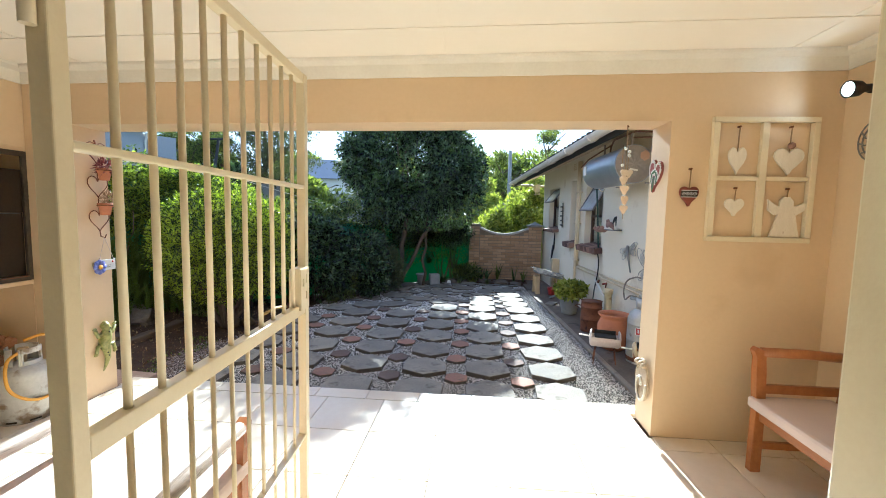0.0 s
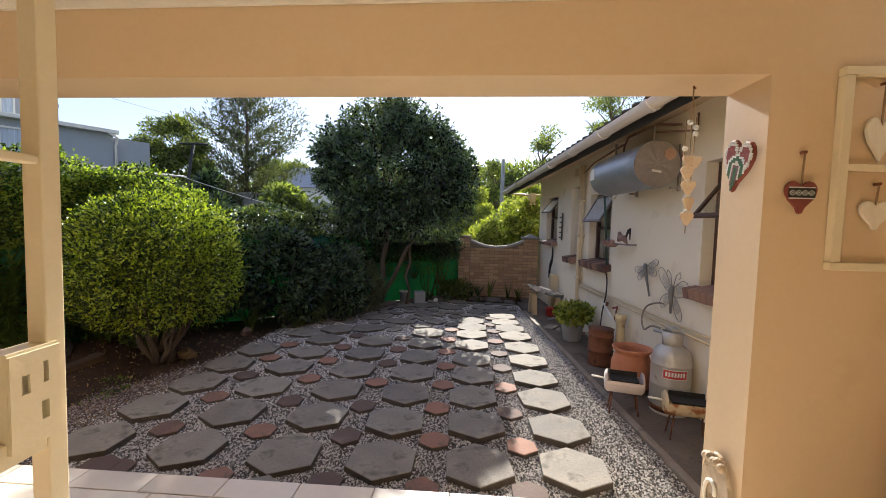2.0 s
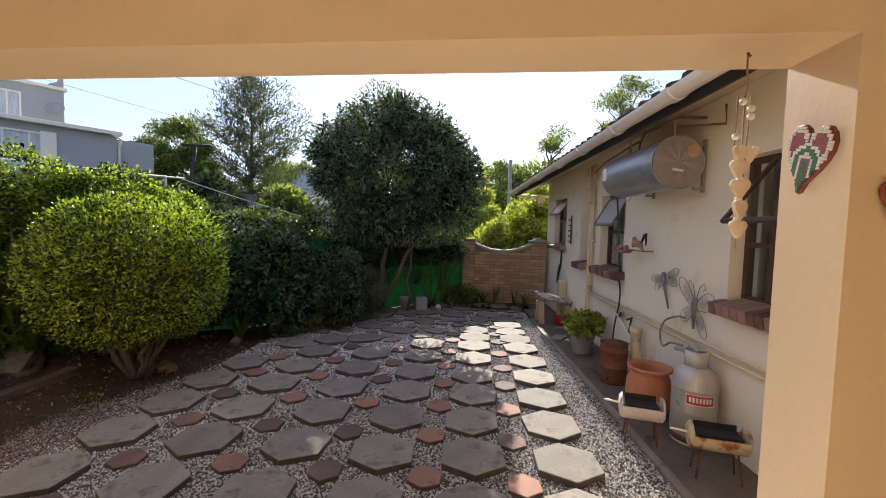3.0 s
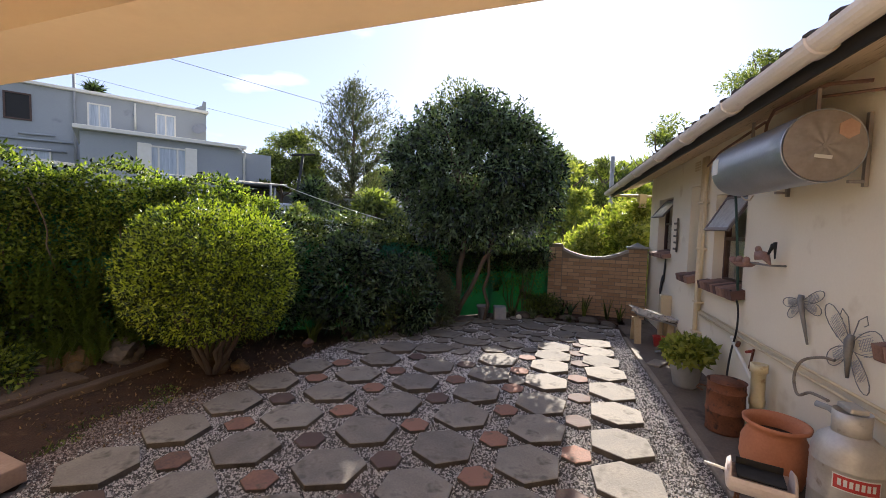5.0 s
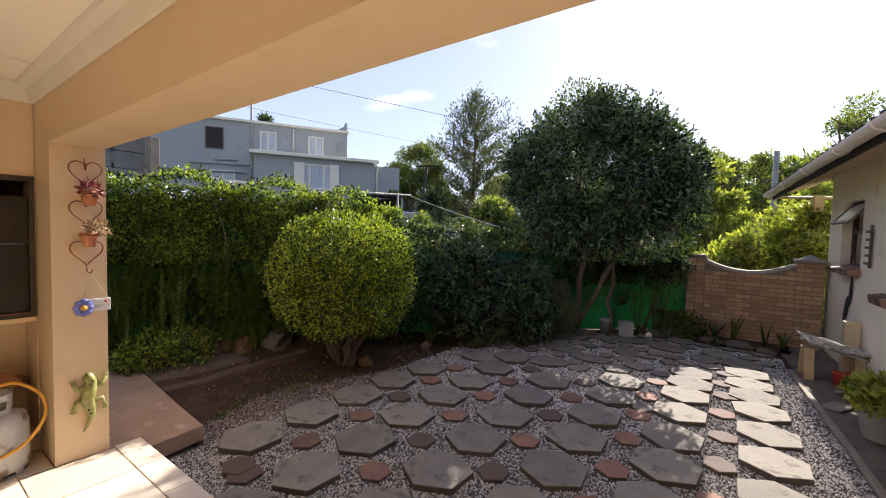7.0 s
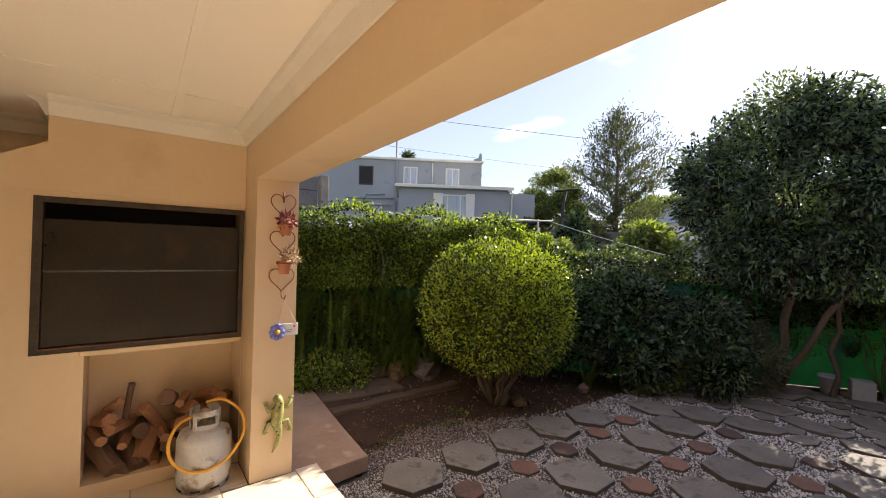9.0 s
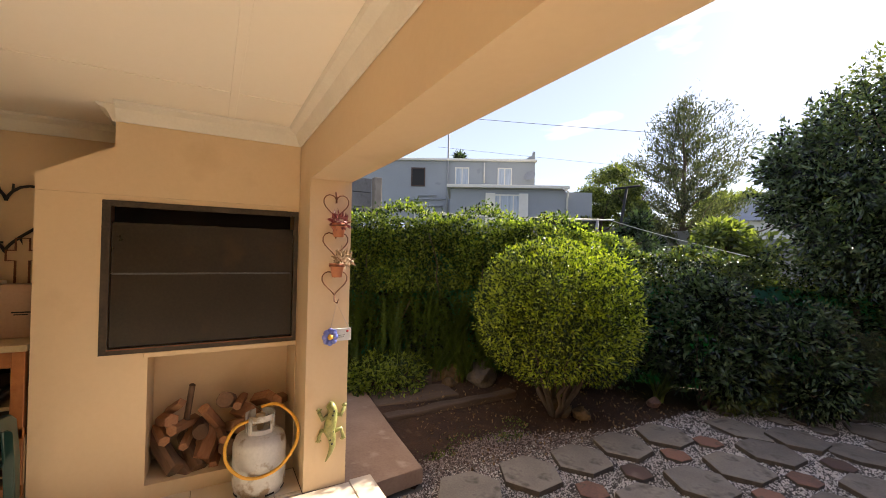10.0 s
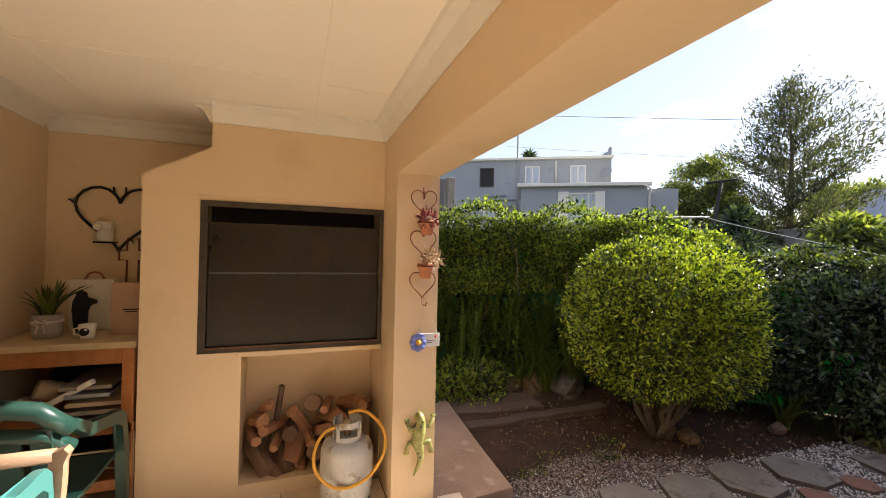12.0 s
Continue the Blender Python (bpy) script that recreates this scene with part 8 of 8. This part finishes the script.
for i in range(-11, 12):
    for j in range(-14, 12):
        x, y = i * 0.0092, j * 0.0092
        if not inside(x, y):
            continue
        d = math.hypot(x - 0.004, max(0, y + 0.012))
        edge = min(math.hypot(x - q[0], y - q[1]) for q in outline)
        nm = ("inner_green_tessera" if d < 0.010 else "red_tessera" if d < 0.021 else "cream_tessera" if d < 0.031 else "green_tessera" if d < 0.050 else "white_tessera" if d < 0.059 else "rim_tessera" if edge < 0.016 else "lobe_tessera")
        box(beds[nm + ("_b" if nm == "lobe_tessera" and x > 0 else "")], -0.004, -0.004, 0, 0.004, 0.004, 0.004, 0, rm @ pose(x, y, 0.0155, 0, 0, (i * 37 + j * 53) % 17 - 8))
for nm, mat in rings:
    part(nm, beds[nm], mat, mh)
part("lobe_tessera", beds["lobe_tessera_b"], MR, mh)
sp = thing("spiral_ornament", "cream and brown glazed ceramic spiral plaque low on the pier", "wall ornament")
CERA = surface("cream_brown_glaze", (0.30, 0.20, 0.10), (0.66, 0.56, 0.42), 0.3, 9, 40, 0.2)
rm2 = Matrix(((0, 0, -1, 1.147), (-1, 0, 0, 2.715), (0, 1, 0, 0.68), (0, 0, 0, 1)))
bm = B(); prism(bm, [(0.09 * math.cos(k * math.pi / 12), 0.145 * math.sin(k * math.pi / 12)) for k in range(24)], 0.02, rm2, bevel=0.006); part("plaque", bm, CERA, sp)
bm = B(); tube(bm, [rm2 @ Vector(((0.015 + 0.0085 * k * 0.7) * math.cos(k * 0.5), -0.03 + (0.02 + 0.0085 * k) * math.sin(k * 0.5), 0.026)) for k in range(14)], 0.008, 8); part("spiral_coil", bm, WHITE, sp)
for k in range(5):
    bm = B(); bmesh.ops.create_icosphere(bm, subdivisions=2, radius=0.02, matrix=rm2 @ pose(-0.05 + 0.025 * k, 0.11 + 0.01 * (k % 2), 0.028)); part("petal", bm, CERA, sp)

# shell and heart chime
ch = thing("hanging_chime", "string of pale pottery hearts and glass beads hanging in the opening", "chime")
CX, CY = 0.955, 2.735
bm = B(); tube(bm, [(CX, CY, 2.34), (CX, CY, 2.29), (CX + 0.005, CY, 2.25), (CX, CY, 2.20)], 0.003); tube(bm, [(CX - 0.02, CY, 2.21), (CX - 0.022, CY, 2.05)], 0.0022); tube(bm, [(CX + 0.018, CY, 2.21), (CX + 0.004, CY, 1.80)], 0.0022); tube(bm, [(CX, CY, 2.21), (CX, CY, 1.74)], 0.0022); part("cord", bm, ROPE, ch)
POT = surface("pale_fired_clay", (0.66, 0.50, 0.35), (0.82, 0.70, 0.55), 0.8, 9, 60, 0.3)
for i, (dx, z, s, r_) in enumerate(((-0.01, 2.03, 0.075, 15), (0.025, 2.03, 0.07, -30), (-0.01, 1.985, 0.08, 5), (0.0, 1.925, 0.085, -12), (0.0, 1.86, 0.085, 20), (0.0, 1.80, 0.08, -6))):
    bm = B(); prism(bm, heart(20, s * 0.68, 1.1), 0.012, pose(CX + dx, CY, z, 90, 0, r_), bevel=0.004); part("clay_heart", bm, POT, ch)
for z, dx in ((2.17, 0.02), (2.145, 0.02), (2.085, -0.02), (1.955, 0), (1.893, 0), (1.832, 0), (2.19, -0.005)):
    bm = B(); bmesh.ops.create_icosphere(bm, subdivisions=2, radius=0.011, matrix=pose(CX + dx, CY, z)); part("bead", bm, STWH, ch)
bm = B(); tube(bm, [(CX, CY, 2.345), (CX, CY, 2.33), (CX + 0.008, CY, 2.325)], 0.004); part("hook", bm, RUST, ch)

# ---- ornaments on the column ----
cm = Matrix(((0, 0, 1, -2.747), (1, 0, 0, 2.765), (0, 1, 0, 0), (0, 0, 0, 1)))
hh = thing("wire_heart_hanger", "rusty wire of three hearts holding two small pots on the column", "wall planter")
bm = B()
for z in (2.125, 1.885, 1.64):
    h_ = [(x, y * 1.0 + z) for x, y in heart(26, 0.16, 1.0)]
    tube(bm, [cm @ Vector((x, y, 0.02)) for x, y in h_ + h_[:1]], 0.0035, 6, caps=False)
tube(bm, [cm @ Vector((0, 2.22, 0.008)), cm @ Vector((0.0, 2.18, 0.02)), cm @ Vector((0, 2.15, 0.02))], 0.006)
tube(bm, [cm @ Vector((0, 1.575, 0.02)), cm @ Vector((0.0, 1.53, 0.025)), cm @ Vector((0.012, 1.52, 0.045)), cm @ Vector((0.02, 1.545, 0.05))], 0.004)
tube(bm, [cm @ Vector((0, 2.06, 0.02)), cm @ Vector((0, 1.93, 0.02))], 0.0035); tube(bm, [cm @ Vector((0, 1.82, 0.02)), cm @ Vector((0, 1.68, 0.02))], 0.0035)
part("heart_wires", bm, RUST, hh)
for z, nm in ((1.965, 1), (1.715, 2)):
    bm = B(); lathe(bm, [(0.045, z + 0.045), (0.049, z + 0.045)], 20, cm @ Matrix(((1, 0, 0, 0.012 if nm == 1 else 0.0), (0, 0, 1, 0), (0, -1, 0, 0.075), (0, 0, 0, 1))))
    tube(bm, [cm @ Vector((0.048 * math.cos(a), z + 0.04, 0.07 + 0.048 * math.sin(a))) for a in [k * math.pi / 8 for k in range(17)]], 0.003, 6, caps=False); part("pot_ring", bm, RUST, hh)
PURP = surface("dark_red_succulent", (0.16, 0.03, 0.03), (0.34, 0.10, 0.09), 0.45, 9, 40, 0, island=0.8)
PALE = surface("pale_tan_succulent", (0.36, 0.24, 0.13), (0.55, 0.42, 0.27), 0.6, 9, 40, 0, island=0.8)
for z, dy, mat, lab in ((1.935, 0.005, PURP, "dark red spiky succulent in a small terracotta pot on the column"), (1.685, 0.0, PALE, "pale tan rosette succulent leaning from a small terracotta pot")):
    c = cm @ Vector((dy, z, 0.07))
    t = thing("potted_succulent", lab, "potted plant", pose(*c))
    bm = B(); lathe(bm, [(0, 0), (0.030, 0), (0.040, 0.06), (0.047, 0.062), (0.048, 0.085), (0.042, 0.086), (0.038, 0.06), (0, 0.06)], 20); part("pot", bm, TPOT, t)
    n = 60
    off = np.array((0.01, 0.0, 0.095)) if mat is PURP else np.array((0.01, 0.035, 0.115))
    P = blob_points(n * 2, off, (0.042, 0.042, 0.03), 700, shell=0.3)
    leaf_mesh("rosette", *P, 0.05, 0.014, mat, t, np.random.default_rng(4), -0.2)
sg = thing("flower_sign", "small white plaque with a blue ceramic flower hung by a cord", "wall ornament")
bm = B(); box(bm, -0.03, 1.275, 0.012, 0.115, 1.355, 0.02, 0.003, cm); part("plaque", bm, STWH, sg)
FLB = surface("blue_violet_glaze", (0.10, 0.12, 0.42), (0.22, 0.26, 0.62), 0.3, 9, 40, 0)
for k in range(8):
    a = k * math.pi / 4
    bm = B(); lathe(bm, [(0, 0.01), (0.018, 0.006), (0.021, 0)], 12, cm @ pose(-0.02 + 0.032 * math.cos(a), 1.305 + 0.036 * math.sin(a), 0.022)); part("petal", bm, FLB, sg)
bm = B(); lathe(bm, [(0, 0.014), (0.014, 0.01), (0.018, 0.004)], 14, cm @ pose(-0.02, 1.305, 0.026)); part("flower_centre", bm, YEL, sg)
bm = B(); lathe(bm, [(0.008, 0), (0, 0.006)], 10, cm @ pose(0.09, 1.335, 0.021)); part("ladybird_dot", bm, STRED, sg)
bm = B(); box(bm, 0.03, 1.31, 0.0202, 0.075, 1.313, 0.021, 0, cm); box(bm, 0.035, 1.298, 0.0202, 0.068, 1.301, 0.021, 0, cm); part("script_lines", bm, DARK, sg)
bm = B(); tube(bm, [cm @ Vector((-0.02, 1.35, 0.02)), cm @ Vector((0.012, 1.52, 0.04)), cm @ Vector((0.10, 1.355, 0.02))], 0.0022); part("cord", bm, CUSH, sg)
gk = thing("gecko_ornament", "green and yellow mottled pottery gecko on the column", "wall ornament")
GK = surface("green_yellow_glaze", (0.13, 0.15, 0.035), (0.46, 0.42, 0.15), 0.35, 30, 80, 0.2)
bm = B()
spine = [(0.0, 0.895), (-0.005, 0.87), (0.012, 0.835), (0.0, 0.78), (-0.012, 0.72), (0.006, 0.67), (0.012, 0.62), (-0.005, 0.57), (-0.03, 0.525)]
tube(bm, [cm @ Vector((x, z, 0.02)) for x, z in spine], [0.012, 0.030, 0.027, 0.040, 0.037, 0.026, 0.019, 0.012, 0.004], 10); part("body", bm, GK, gk)
for k in range(9):
    z_ = 0.845 - 0.026 * k
    bm = B(); lathe(bm, [(0.0065, 0), (0.005, 0.003), (0, 0.0045)], 8, cm @ pose(0.010 * math.cos(k * 1.4), z_, 0.052 - 0.0012 * k)); part("dark_spot", bm, DARK, gk)
for pts in ([(0.01, 0.82), (0.062, 0.80), (0.085, 0.85)], [(0.0, 0.815), (-0.055, 0.79), (-0.075, 0.84)], [(0.0, 0.70), (0.065, 0.715), (0.08, 0.66)], [(-0.01, 0.715), (-0.06, 0.72), (-0.075, 0.67)]):
    bm = B(); tube(bm, [cm @ Vector((x, z, 0.016)) for x, z in pts], [0.016, 0.013, 0.012], 8)
    x, z = pts[-1]
    for k in range(4):
        a = -0.8 + k * 0.55 + (math.pi / 2 if pts[-1][1] > pts[-2][1] else -math.pi / 2)
        tube(bm, [cm @ Vector((x, z, 0.014)), cm @ Vector((x + 0.022 * math.cos(a), z + 0.022 * math.sin(a), 0.012))], [0.006, 0.004], 6)
    part("leg", bm, GK, gk)

# ---- east wall ----
fl = thing("security_light", "small black cylinder spotlight with its white lamp lit", "wall lamp")
fm = look((2.06, 2.42, 2.47), (1.84, 2.40, 2.45))
bm = B(); lathe(bm, [(0, 0.10), (0.02, 0.10), (0.022, 0.0), (0.04, -0.03), (0.045, -0.085), (0.04, -0.09), (0.036, -0.08)], 24, fm); part("housing", bm, DARK, fl)
bm = B(); tube(bm, [fm @ Vector((0, 0, 0.02)), (2.10, 2.43, 2.46), (2.128, 2.43, 2.46)], 0.014); part("bracket", bm, DARK, fl)
LAMP = bpy.data.materials.new("lit_lamp"); LAMP.use_nodes = True
p = LAMP.node_tree.nodes["Principled BSDF"]; p.inputs["Emission Color"].default_value = (0.92, 0.97, 1.0, 1); p.inputs["Emission Strength"].default_value = 14.0
bm = B(); lathe(bm, [(0.0, -0.084), (0.037, -0.082)], 24, fm); part("lens", bm, LAMP, fl)
md = thing("mandala_disc", "round fretwork metal disc on the east wall", "wall ornament")
em = Matrix(((0, 0, -1, 2.127), (-1, 0, 0, 2.37), (0, 1, 0, 2.19), (0, 0, 0, 1)))
bm = B()
for rr in (0.03, 0.06, 0.09, 0.115):
    tube(bm, [em @ Vector((rr * math.cos(a), rr * math.sin(a), 0.01)) for a in [k * math.pi / 12 for k in range(25)]], 0.004, 6, caps=False)
for k in range(12):
    a = k * math.pi / 6
    tube(bm, [em @ Vector((0.03 * math.cos(a), 0.03 * math.sin(a), 0.01)), em @ Vector((0.075 * math.cos(a + 0.25), 0.075 * math.sin(a + 0.25), 0.01)), em @ Vector((0.115 * math.cos(a), 0.115 * math.sin(a), 0.01))], 0.004, 6)
part("fretwork", bm, WIRE, md)

# bricks of the garden wall
bmesh_brick = {}


def brick_obj(L, parent, m):
    key = round(L, 3)
    if key not in bmesh_brick:
        bm = B(); box(bm, 0, 0, 0, L, 0.02, 0.062, 0.003)
        me = bpy.data.meshes.new("brick"); bm.to_mesh(me); bm.free(); me.materials.append(BRICK)
        bmesh_brick[key] = me
    ob = new("brick", bmesh_brick[key]); ob.parent = parent; ob.matrix_basis = m


for r in range(20):
    z = 0.01 + r * 0.0755
    if z + 0.062 < 1.49:
        brick_obj(0.128, bwo, pose(-0.138, 10.897, z)); brick_obj(0.128, bwo, pose(0.002, 10.897, z))
    if z + 0.062 < 1.46:
        for x, L in (((1.425, 0.20), (1.637, 0.128)) if r % 2 else ((1.425, 0.09), (1.527, 0.235))):
            brick_obj(L, bwo, pose(x, 10.892, z))
    x = 0.15 - (0.115 if r % 2 else 0)
    while x < 1.42:
        x0, x1 = max(x, 0.15), min(x + 0.22, 1.418)
        if x1 - x0 > 0.03 and z + 0.062 < min(top_at(max(x0, 0.16)), top_at(min(x1, 1.39))) - 0.02:
            brick_obj(x1 - x0, bwo, pose(x0, 10.903, z))
        x += 0.232
